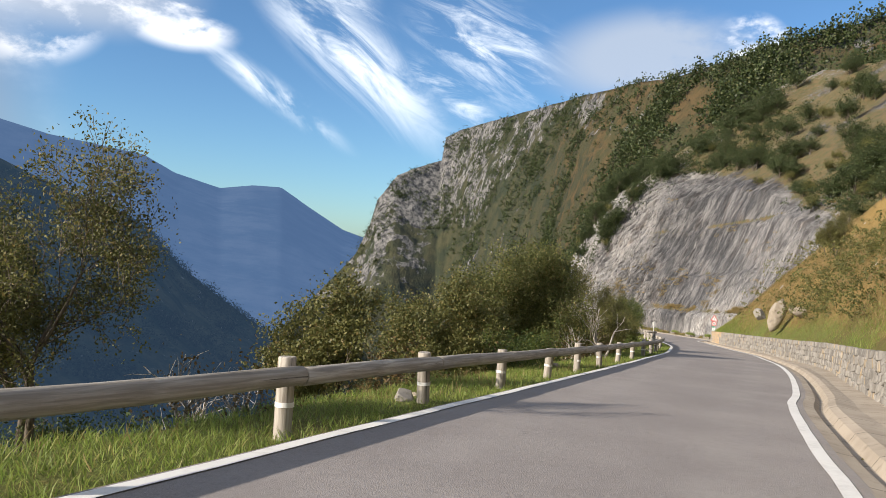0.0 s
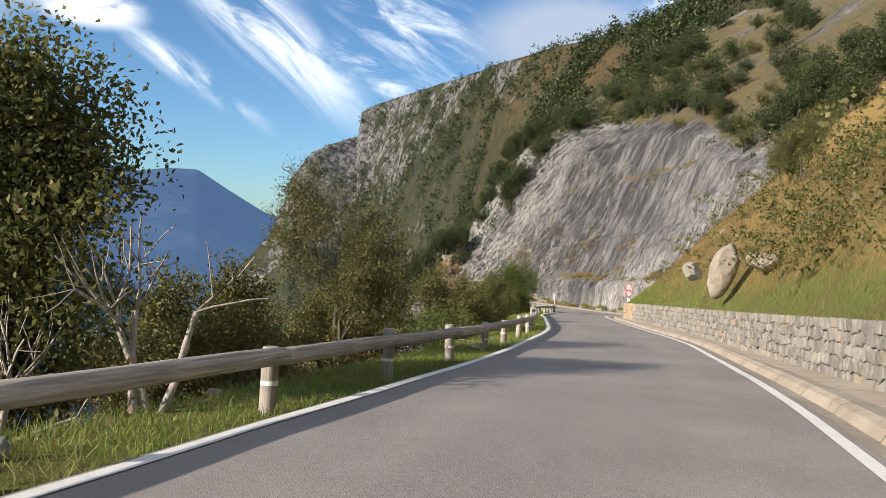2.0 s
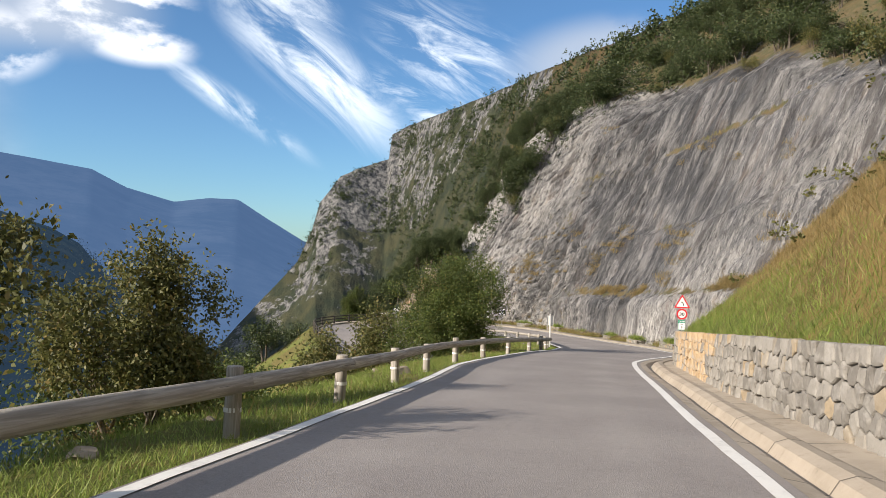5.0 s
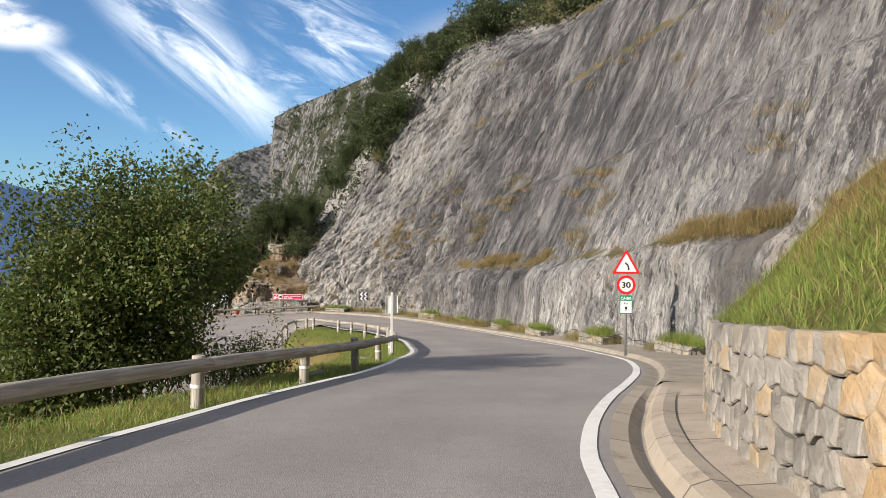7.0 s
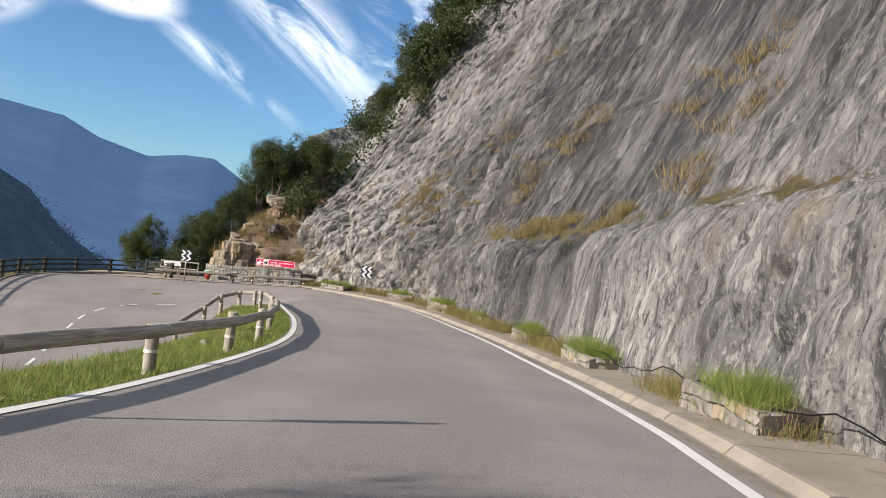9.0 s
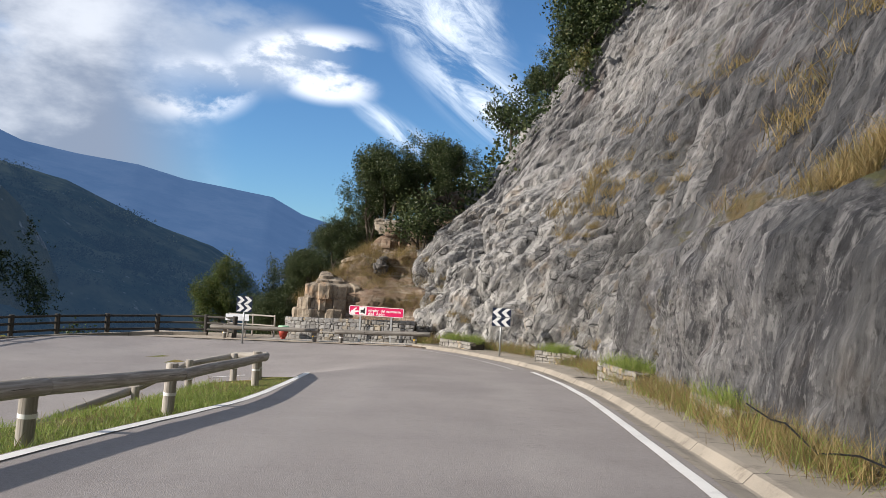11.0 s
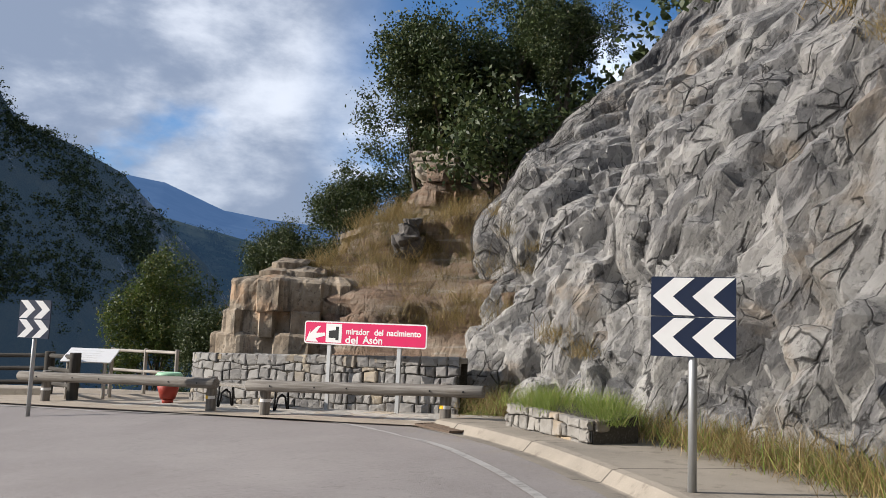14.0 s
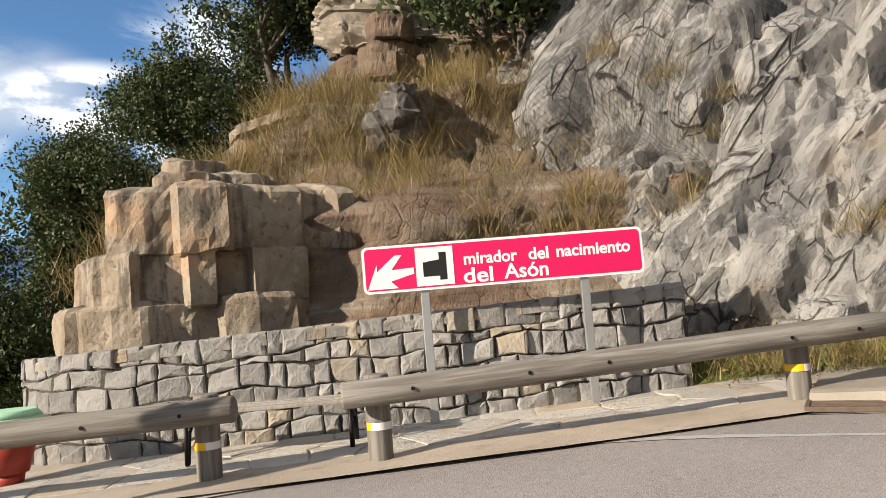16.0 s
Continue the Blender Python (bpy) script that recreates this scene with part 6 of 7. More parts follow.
def lookout_sign():
    t = thing("direction_sign", "crimson direction sign with white lettering in front of the stone wall", "road sign")
    w, h, cz = 2.78, 0.46, 1.52
    for x in (-0.80, 0.79):
        bm = bmesh.new()
        box(bm, x, 0.04, 0.70, 0.085, 0.05, 1.9, 0.006)
        part("pole", bm, ZINC, t)
    bm = bmesh.new()
    plate(bm, rounded(w, h, 0.055, cz=cz), -0.010, 0.008)
    p = part("panel", bm, WHITE, t)
    bm = bmesh.new()
    plate(bm, rounded(w - 0.05, h - 0.05, 0.04, cz=cz), -0.013, -0.009)
    part("face", bm, CRIMSON, p)
    # arrow to the lower left
    bm = bmesh.new()
    ax, az = -w / 2 + 0.30, cz
    plate(bm, [(ax + 0.02, az + 0.13), (ax - 0.16, az - 0.02), (ax - 0.16, az + 0.05), (ax - 0.26, az - 0.19), (ax + 0.04, az - 0.19), (ax - 0.03, az - 0.12), (ax + 0.20, az - 0.06), (ax + 0.20, az + 0.0), (ax - 0.02, az - 0.01), (ax + 0.09, az + 0.13)], -0.016, -0.012)
    part("arrow", bm, WHITE, p)
    bm = bmesh.new()
    plate(bm, [(-0.87, cz - 0.19), (-0.50, cz - 0.19), (-0.50, cz + 0.185), (-0.87, cz + 0.185)], -0.016, -0.012)
    q = part("pictogram", bm, WHITE, p)
    bm = bmesh.new()
    plate(bm, [(-0.80, cz - 0.10), (-0.64, cz - 0.10), (-0.64, cz - 0.14), (-0.57, cz - 0.14), (-0.57, cz + 0.13), (-0.64, cz + 0.13), (-0.64, cz + 0.06), (-0.80, cz + 0.04)], -0.0185, -0.0155)
    part("symbol", bm, BLACK, q)
    for word, size, x, z, wd in (("mirador", 0.165, -0.13, 0.045, 0.53), ("del", 0.165, 0.345, 0.045, 0.20), ("nacimiento", 0.165, 0.895, 0.045, 0.74), ("del", 0.205, -0.265, -0.12, 0.29), ("As\u00f3n", 0.205, 0.21, -0.108, 0.44)):
        writing(word, size, x, cz + z, WHITE, p, wd, 0.004).location.y -= 0.008
    turn_to(t, (24.03, 152.72, -11.24), (-0.02, -1, 0))


speed_sign()
marker_back()
chevron_sign((30.83, 146.62, -10.92), (0.05, -1, 0), True, 1.20, "navy and white chevron sign on a steel pole by the footway")
chevron_sign((18.4, 149.85, -11.42), (0.12, -1.0, 0), False, 1.38, "white chevron sign at the outside of the hairpin")
lookout_sign()


# ---------------------------------------------------------------- lookout
def rail_fence(nodes, label, post_r, post_h, rails, rail_r, material, group=""):
    t = thing("fence", label, "fence", group=group)
    for i, (x, y, z) in enumerate(nodes):
        ob = part("post", log_of(post_h + 0.3, post_r, i, material, 0.01), material, t)
        ob.location = (x, y, z - 0.3)
    for a, b in zip(nodes[:-1], nodes[1:]):
        for h in rails:
            ob = part("rail", log_of(math.dist(a, b), rail_r, 1, material, 0.004), material, t)
            lay(ob, (a[0], a[1], a[2] + h), (b[0], b[1], b[2] + h))


arc = smooth_line([(16.9, 152.2, -11.5), (15.2, 153.3, -11.56), (12.8, 152.6, -11.65), (11.1, 150.9, -11.7), (9.8, 148.7, -11.74), (9.2, 146.3, -11.76), (9.4, 143.2, -11.75), (10.7, 137, -12.07), (12.3, 131.8, -12.42), (13.7, 127, -12.77), (14.0, 120, -13.26), (12.7, 110, -13.96)], 0.3)
rail_fence(spots(arc, 2.45), "dark timber post and rail fence round the outside of the hairpin", 0.12, 1.08, (0.32, 0.66, 0.98), 0.056, DARK_WOOD)
rail_fence([(15.4, 154.7, -11.5), (16.9, 154.35, -11.46), (18.3, 153.9, -11.42)], "pale weathered timber rail fence beside the stone wall", 0.045, 1.12, (0.55, 1.05), 0.04, WOOD)
DARK_BASE = smooth_line([(15.0, 153.0, -11.5), (12.7, 152.1, -11.6), (11.3, 150.5, -11.66), (10.2, 148.4, -11.7), (9.65, 146.3, -11.72), (9.85, 143.2, -11.72), (11.1, 137.1, -12.05), (12.7, 132.0, -12.4), (14.1, 127, -12.74)], 0.3)
tagged(strip("kerb", DARK_BASE, np.zeros(len(DARK_BASE)), [(-0.10, 0, -0.3), (-0.10, 0, 0.12), (0.12, 0, 0.12), (0.12, 0, -0.3)], CONCRETE, "low concrete kerb under the dark fence", "kerb"), kind="structure")


def bench():
    t = thing("bench", "slatted wooden bench on black iron legs by the stone wall", "bench")
    for k in range(4):
        bm = bmesh.new()
        box(bm, 0, -0.19 + 0.125 * k, 0.43, 1.9, 0.095, 0.035, 0.008)
        part("slat", bm, WOOD, t)
    for sx in (-1, 1):
        bm = bmesh.new()
        pts = [(-0.20, 0.40), (-0.23, 0.0), (-0.19, 0.0), (-0.12, 0.26), (0.0, 0.33), (0.12, 0.26), (0.19, 0.0), (0.23, 0.0), (0.20, 0.41)]
        for (ya, za), (yb, zb) in zip(pts[:-1], pts[1:]):
            tube(bm, (sx * 0.72, ya, za), (sx * 0.72, yb, zb), 0.02, 0.02, 8)
        part("leg", bm, IRON, t, "black cast iron leg")
    t.matrix_basis = pose(21.75, 152.35, float(upper_z(21.75, 152.35)) + 0.015, 0, 0, -3)


def litter_bin():
    t = thing("litter_bin", "red litter bin with a mint green rounded lid", "litter bin")
    bm = bmesh.new()
    tube(bm, (0, 0, 0), (0, 0, 0.10), 0.11, 0.13, 18)
    tube(bm, (0, 0, 0.10), (0, 0, 0.42), 0.16, 0.25, 18, rings=3)
    part("body", bm, BIN_RED, t)
    bm = bmesh.new()
    for z0, z1, r0, r1 in ((0.42, 0.47, 0.25, 0.29), (0.47, 0.60, 0.29, 0.29), (0.60, 0.66, 0.29, 0.24)):
        tube(bm, (0, 0, z0), (0, 0, z1), r0, r1, 22)
    part("lid", bm, MINT, t, "mint green rounded lid")
    bm = bmesh.new()
    tube(bm, (0, 0, 0.505), (0, 0, 0.52), 0.293, 0.293, 22, caps=False)
    part("seam", bm, BLACK, t)
    t.location = (19.35, 152.55, float(upper_z(19.4, 152.6)) + 0.01)


def info_board():
    t = thing("information_board", "sloping white information board on wooden legs", "information board")
    for x, y, h in ((-0.42, -0.16, 0.86), (0.42, -0.16, 0.86), (-0.42, 0.22, 1.08), (0.42, 0.22, 1.08)):
        ob = part("leg", log_of(h, 0.045, 1, WOOD, 0.006), WOOD, t)
        ob.location = (x, y, 0)
    bm = bmesh.new()
    box(bm, 0, 0.02, 1.0, 1.15, 0.62, 0.03, 0.008, Matrix.Rotation(radians(28), 4, "X"))
    b = part("panel", bm, WHITE, t)
    bm = bmesh.new()
    for k in range(5):
        box(bm, -0.1, -0.18 + 0.09 * k, 1.018 + (-0.20 + 0.09 * k) * 0.53, 0.7 - 0.1 * (k % 2), 0.035, 0.004, 0, Matrix.Rotation(radians(28), 4, "X"))
    part("print", bm, GREY_BACK, b)
    t.matrix_basis = pose(16.75, 152.75, float(upper_z(16.7, 152.7)), 0, 0, 25)


RUST = plain("rusty_iron", (0.13, 0.095, 0.07), 0.75, 0.3, 0.5, 14.0)


def drain():
    t = thing("drain_grate", "rusty iron drain grate set in the kerb", "drain grate")
    bm = bmesh.new()
    for sy in (-1, 1):
        box(bm, 0, sy * 0.20, 0, 1.0, 0.035, 0.04, 0.004)
    for sx in (-1, 1):
        box(bm, sx * 0.49, 0, 0, 0.035, 0.37, 0.04, 0.004)
    part("frame", bm, RUST, t)
    for k in range(5):
        bm = bmesh.new()
        box(bm, 0, -0.13 + 0.065 * k, 0, 0.95, 0.022, 0.03)
        part("bar", bm, RUST, t)
    t.matrix_basis = pose(26.55, 150.95, float(upper_z(26.5, 151)) + 0.012, 0, 0, -32)


bench()
litter_bin()
info_board()
drain()


# ---------------------------------------------------------------- boulders
def boulder(name, label, at, size, seed, rot=0.0, material=None, tilt=0.0, category="boulder", group="", lean=None, cut=(0.55, 0.92)):
    bm = bmesh.new()
    bmesh.ops.create_icosphere(bm, subdivisions=4, radius=1.0)
    rnd = random.Random(seed)
    planes = [(Vector((rnd.gauss(0, 1), rnd.gauss(0, 1), rnd.gauss(0, 1))).normalized(), rnd.uniform(*cut)) for _ in range(14)]
    co = np.array([v.co for v in bm.verts])
    for nrm, d in planes:
        over = co @ np.array(nrm) - d
        co -= np.outer(np.maximum(over, 0) * 0.97, np.array(nrm))
    co *= (1 + 0.10 * fbm(co, 1.6, 4, 0.55, seed * 3.1))[:, None]
    for v, c in zip(bm.verts, co):
        v.co = Vector(c * np.array(size))
    ob = part(name, bm, material or PALE_ROCK)
    ob.matrix_basis = pose(*at, tilt, 0.4 * tilt if lean is None else lean, rot)
    return tagged(ob, label, category, group)


DARK_ROCK = make_stone("dark_rock", (0.085, 0.078, 0.072), (0.12, 0.11, 0.10), (0.14, 0.12, 0.10))
PALE_ROCK = make_stone("pale_rock", (0.24, 0.205, 0.155), (0.30, 0.26, 0.205), (0.37, 0.30, 0.22))


def rock_block(at, size, seed, rot, material, label, tilt=0.0):
    """A bedded mass of stone: stepped beds, broken edges and open joints."""
    bm = bmesh.new()
    bmesh.ops.create_cube(bm, size=2.0)
    bmesh.ops.subdivide_edges(bm, edges=bm.edges, cuts=21, use_grid_fill=True)
    co = np.array([v.co for v in bm.verts])
    rnd = random.Random(seed)
    for _ in range(14):
        nrm = np.array([rnd.gauss(0, 1), rnd.gauss(0, 1), rnd.gauss(0, 0.6)])
        nrm /= np.linalg.norm(nrm)
        over = co @ nrm - rnd.uniform(0.88, 1.22)
        co -= np.outer(np.maximum(over, 0), nrm)
    S = co * np.array(size) + np.array(at)
    k = np.hypot(co[:, 0], co[:, 1])[:, None] + 1e-6
    bed = np.floor(S[:, 2] * 4.2 + 0.9 * fbm(S, 0.7, 2, 0.5, 4.0))
    step = 0.10 * np.sin(bed * 12.9898 + seed) + 0.05 * np.sin(bed * 4.1)
    fv, g = facets(S * np.array([1, 1, 1.4]), 1.3, seed)
    rough = 0.12 * fbm(S, 1.6, 5, 0.62, seed) + 0.10 * fv - 0.09 * np.exp(-(g / 0.07) ** 2)
    out = co[:, :2] / k
    S[:, :2] += out * (step + rough)[:, None]
    S[:, 2] += 0.5 * rough
    S -= np.array(at)
    for v, c in zip(bm.verts, S):
        v.co = Vector(c)
    ob = part("rock", bm, material)
    ob.matrix_basis = pose(*at, tilt, 0, rot)
    return tagged(ob, label, "rock", "rock beds of the bank")


def bedded_rock(front, beds, deep, seed, material, label):
    """A mass of flat beds: each follows a broken front line in plan, set forward or back, with a blunt edge and a sloping top."""
    rnd = random.Random(seed)
    line = smooth_line(front, 0.07)
    n = side(line)
    S = np.arange(len(line)) * 0.07
    V, F, k = [], [], 0
    for z0, z1, out, shrink in beds:
        i0, i1 = int(len(line) * shrink[0]), int(len(line) * shrink[1])
        cols = np.arange(i0, i1)
        # straight breaks of uneven length along the bed
        cut, x = [0.0], 0.0
        while x < S[-1] + 2:
            x += rnd.uniform(0.25, 0.85)
            cut.append(x)
        cut = np.array(cut)
        step = np.array([rnd.uniform(-0.13, 0.13) for _ in cut])
        tilt = np.array([rnd.uniform(-0.22, 0.22) for _ in cut])
        j = np.searchsorted(cut, S[cols]) - 1
        off = out + step[j] + tilt[j] * (S[cols] - cut[j])
        ends = np.minimum(1, np.minimum(cols - i0, i1 - 1 - cols) / 7.0)
        off = off - 0.55 * (1 - ends) ** 2
        rows = [(z0, -0.10), (z0 + 0.03, -0.02)] + [(z0 + (z1 - z0) * f, 0.0) for f in (0.2, 0.35, 0.5, 0.65, 0.8, 0.92)] + [(z1, -0.07), (z1 + 0.05, -0.30), (z1 + 0.16, -0.75), (z1 + 0.22, -deep)]
        P = np.zeros((len(cols), len(rows), 3))
        for q, (z, d) in enumerate(rows):
            P[:, q, :2] = line[cols, :2] + n[cols] * (off + d)[:, None]
            P[:, q, 2] = line[cols, 2] + z
        rough = 0.07 * fbm(P, 2.2, 5, 0.6, seed) + 0.05 * fbm(P * np.array([1, 1, 0.4]), 5.0, 3, 0.6, seed + 3.0)
        P[..., :2] += n[cols][:, None] * rough[..., None]
        P[..., 2] += 0.5 * rough + 0.06 * fbm(P, 0.9, 2, 0.5, seed + 9.0)
        idx = np.arange(P.shape[0] * P.shape[1]).reshape(P.shape[:2]) + k
        q = np.stack([idx[:-1, :-1], idx[1:, :-1], idx[1:, 1:], idx[:-1, 1:]], -1).reshape(-1, 4)
        V += P.reshape(-1, 3).tolist()
        F += q.tolist()
        k = len(V)
    me = bpy.data.meshes.new("rock")
    me.from_pydata(V, [], F)
    return tagged(part("rock", me, material), label, "rock", "rock beds of the bank")


def make_bed_stone():
    t = Tree("bed_stone")
    p = t.pos()
    n1, n2 = t.noise(p, 1.5, 8, 0.66), t.noise(p, 9, 8, 0.7)
    run = t.noise(t.pos((3.0, 3.0, 0.35)), 1.0, 7, 0.66, 0.3)
    c = t.mix(t.ramp(n1, 0.36, 0.64), (0.22, 0.175, 0.125), (0.34, 0.29, 0.225))
    c = t.mix(t.ramp(t.noise(p, 0.7, 5, 0.6), 0.54, 0.66, 0, 0.7), c, (0.42, 0.27, 0.16))
    c = t.mix(t.ramp(run, 0.52, 0.64, 0, 0.8), c, (0.075, 0.066, 0.056))
    c = t.mix(t.ramp(n2, 0.55, 0.70, 0, 0.5), c, (0.42, 0.38, 0.32))
    c = t.mix(t.ramp(n2, 0.45, 0.32, 0, 0.7), c, (0.06, 0.05, 0.042))
    return t.done(c, 0.9, t.bump(t.math("ADD", n2, n1), 0.8, 0.05), spec=0.2)


BED_STONE = make_bed_stone()
# the front lines run so that their right side looks out over the road
bedded_rock([(22.75, 155.15, -10.2), (22.2, 154.62, -10.2), (21.3, 154.1, -10.2), (20.3, 153.75, -10.2), (19.6, 153.95, -10.2), (19.1, 154.7, -10.3), (18.8, 155.8, -10.5)][::-1],
            [(-0.3, 0.40, 0.16, (0.0, 0.86)), (0.30, 0.92, 0.0, (0.12, 0.94)), (0.86, 1.62, 0.06, (0.36, 1.0)), (1.56, 1.86, -0.42, (0.46, 0.84)), (1.75, 2.1, -0.8, (0.5, 0.72))], 2.0, 5, BED_STONE, "brown bedded rock mass overhanging the low stone wall")
bedded_rock([(24.2, 158.0, -6.5), (23.5, 157.75, -6.5), (22.8, 157.7, -6.5), (22.3, 158.1, -6.6)][::-1],
            [(-0.3, 0.15, 0.05, (0, 1)), (0.12, 0.55, 0.16, (0.1, 0.9)), (0.52, 0.80, 0.0, (0.05, 0.95)), (0.78, 1.25, 0.12, (0.2, 0.85))], 1.0, 8, BANK_ROCK, "reddish broken beds of rock high in the earth bank")
bedded_rock([(22.4, 157.35, -7.05), (21.6, 157.2, -7.1), (20.8, 157.3, -7.3), (20.3, 157.9, -7.6)][::-1],
            [(-0.35, 0.0, 0.0, (0, 1)), (-0.03, 0.18, 0.12, (0.1, 1))], 1.2, 11, BED_STONE, "flat brown ledge of rock in the earth bank")
rock_block((23.25, 156.25, -7.35), (0.30, 0.34, 0.50), 41, 24, DARK_ROCK, "dark angular rock lodged in the earth bank", 10)


def foot_cable():
    line = smooth_line(FOOT, 0.5)
    line = line[(line[:, 1] > 98) & (line[:, 1] < 127)]
    n = side(line)
    bm = bmesh.new()
    z = upper_z(line[:, 0], line[:, 1])
    pts = [Vector((p[0] - n[i, 0] * 0.42, p[1] - n[i, 1] * 0.42, z[i] + 0.42 + 0.10 * math.sin(i * 0.7) + 0.05 * math.sin(i * 1.9))) for i, p in enumerate(line)]
    for a, b in zip(pts[:-1], pts[1:]):
        tube(bm, a, b, 0.011, 0.011, 6, caps=False)
    tagged(part("cable", bm, IRON), "dark cable strung along the foot of the cliff", "cable")


foot_cable()

# ---------------------------------------------------------------- plants
def quick_mesh(name, V, F, material=None, smooth=False):
    """A mesh from arrays of points and of equal faces."""
    V, F = np.asarray(V, np.float32), np.asarray(F, np.int32)
    me = bpy.data.meshes.new(name)
    me.vertices.add(len(V))
    me.vertices.foreach_set("co", V.ravel())
    me.loops.add(F.size)
    me.loops.foreach_set("vertex_index", F.ravel())
    me.polygons.add(len(F))
    me.polygons.foreach_set("loop_start", np.arange(0, F.size, F.shape[1], dtype=np.int32))
    if smooth:
        me.polygons.foreach_set("use_smooth", np.ones(len(F), bool))
    me.update(calc_edges=True)
    me.validate()
    if material:
        me.materials.append(material)
    return me


def leaf_cloud(centres, spread, count, size, rng, up=0.35, aspect=0.55):
    """Small kinked leaves scattered round points: vertices and quads."""
    k = rng.integers(0, len(centres), count)
    ball = rng.normal(0, 1, (count, 3))
    ball *= (rng.random((count, 1)) ** 0.45 / np.linalg.norm(ball, axis=1)[:, None]) * 1.25
    c = centres[k] + ball * (spread[k, None] if np.ndim(spread) else spread) * np.array([1, 1, 0.8])
    d = rng.normal(0, 1, (count, 3))
    d[:, 2] += up * rng.random(count)
    d /= np.linalg.norm(d, axis=1)[:, None]
    e = np.cross(d, rng.normal(0, 1, (count, 3)))
    e /= np.linalg.norm(e, axis=1)[:, None] + 1e-9
    s = size * rng.uniform(0.6, 1.35, (count, 1))
    w = s * aspect
    n = np.cross(d, e)
    V = np.stack([c, c + d * s * 0.5 + e * w * 0.5 + n * s * 0.1, c + d * s, c + d * s * 0.5 - e * w * 0.5 + n * s * 0.1], 1).reshape(-1, 3)
    F = np.arange(count * 4).reshape(-1, 4)
    return V, F


def limbs(seed, height, trunk_r, levels=4, stems=1, spread=0.55, lean=0.15, bend=0.25, first=0.3, fork=(2, 4), shrink=0.68):
    """Tapered limbs as chains of points with radii, and the places of the twigs."""
    rnd = random.Random(seed)
    segs, tips = [], []

    def grow(p, d, length, r, level):
        n = 4 if level < 2 else 3
        q, pts = p.copy(), [(p.copy(), r)]
        for k in range(n):
            d = (d + Vector((rnd.gauss(0, bend), rnd.gauss(0, bend), rnd.gauss(0.05, bend * 0.6))) * 0.5).normalized()
            q = q + d * length / n
            pts.append((q.copy(), r * (1 - 0.45 * (k + 1) / n)))
            if level >= levels - 2:
                tips.append(q.copy())
            if level < levels - 1 and (k >= 1 or level > 0):
                for _ in range(rnd.randint(*fork) if k == n - 1 else rnd.randint(0, 2)):
                    a = rnd.uniform(0, 6.283)
                    u = d.orthogonal().normalized()
                    v = d.cross(u)
                    dd = (d * (1 - spread) + (u * math.cos(a) + v * math.sin(a)) * spread + Vector((0, 0, 0.10))).normalized()
                    grow(q.copy(), dd, length * shrink * rnd.uniform(0.75, 1.1), pts[-1][1] * 0.62, level + 1)
        segs.append(pts)

    for s in range(stems):
        a = rnd.uniform(0, 6.283)
        d = Vector((math.cos(a) * lean * (1 + stems * 0.5), math.sin(a) * lean * (1 + stems * 0.5), 1)).normalized()
        grow(Vector((math.cos(a) * 0.1 * (stems > 1), math.sin(a) * 0.1 * (stems > 1), -0.15)), d, height * first * rnd.uniform(0.85, 1.1), trunk_r, 0)
    return segs, np.array(tips)


def limb_mesh(name, segs, scale, material, sides=6, thin=0.0):
    V, F = [], []
    for pts in segs:
        if pts[0][1] < thin:
            continue
        n = sides if pts[0][1] > 0.02 else 3
        base = len(V)
        for i, (p, r) in enumerate(pts):
            d = (pts[min(i + 1, len(pts) - 1)][0] - pts[max(i - 1, 0)][0]).normalized()
            u = d.orthogonal().normalized()
            v = d.cross(u)
            for k in range(n):
                a = 6.2832 * k / n
                V.append(p * 1.0 + (u * math.cos(a) + v * math.sin(a)) * max(r, 0.004))
        for i in range(len(pts) - 1):
            for k in range(n):
                F.append((base + i * n + k, base + i * n + (k + 1) % n, base + (i + 1) * n + (k + 1) % n, base + (i + 1) * n + k))
    return quick_mesh(name, np.array([tuple(v) for v in V]) * scale, F, material, True)


def make_plant(name, label, category, seed, height, width, leaf, bark, leaves, leaf_size, trunk_r=0.06, stems=1, levels=4, puff=0.16, group="", thin=0.006, **kw):
    """A tree or shrub of about the given height and width: trunk with limbs, and a crown of single leaves."""
    segs, tips = limbs(seed, height, trunk_r, levels, stems, **kw)
    lo, hi = tips.min(0), tips.max(0)
    sc = np.array([width / max(hi[0] - lo[0], 0.1), width / max(hi[1] - lo[1], 0.1), (height - 0.1) / max(hi[2], 0.1)])
    mid = (lo + hi) / 2
    segs = [[(Vector(((p.x - mid[0] * min(1, max(0, p.z / hi[2]))) * sc[0], (p.y - mid[1] * min(1, max(0, p.z / hi[2]))) * sc[1], p.z * sc[2])), r) for p, r in pts] for pts in segs]
    t = thing(name, label, category, group=group)
    part("trunk", limb_mesh("trunk", segs, 1.0, bark, 6, thin), None, t)
    if leaves:
        rng = np.random.default_rng(seed)
        f = np.clip(tips[:, 2] / hi[2], 0, 1)
        T = np.stack([(tips[:, 0] - mid[0] * f) * sc[0], (tips[:, 1] - mid[1] * f) * sc[1], tips[:, 2] * sc[2]], -1)
        keep = rng.random(len(T)) < 0.85
        V, F = leaf_cloud(T[keep], puff * rng.uniform(0.5, 1.5, keep.sum()), leaves, leaf_size, rng)
        part("crown", quick_mesh("crown", V, F, leaf), None, t)
    return t


def stand_to(t, x, y, turn, top, tall, copy=True):
    """Stands a tree so that its top reaches a height over the road beside it."""
    zz = float(ground_height(np.array(x), np.array(y))) - 0.1
    return stand(t, x, y, turn, (float(upper_z(x, y)) + top - zz) / tall, zz, copy)


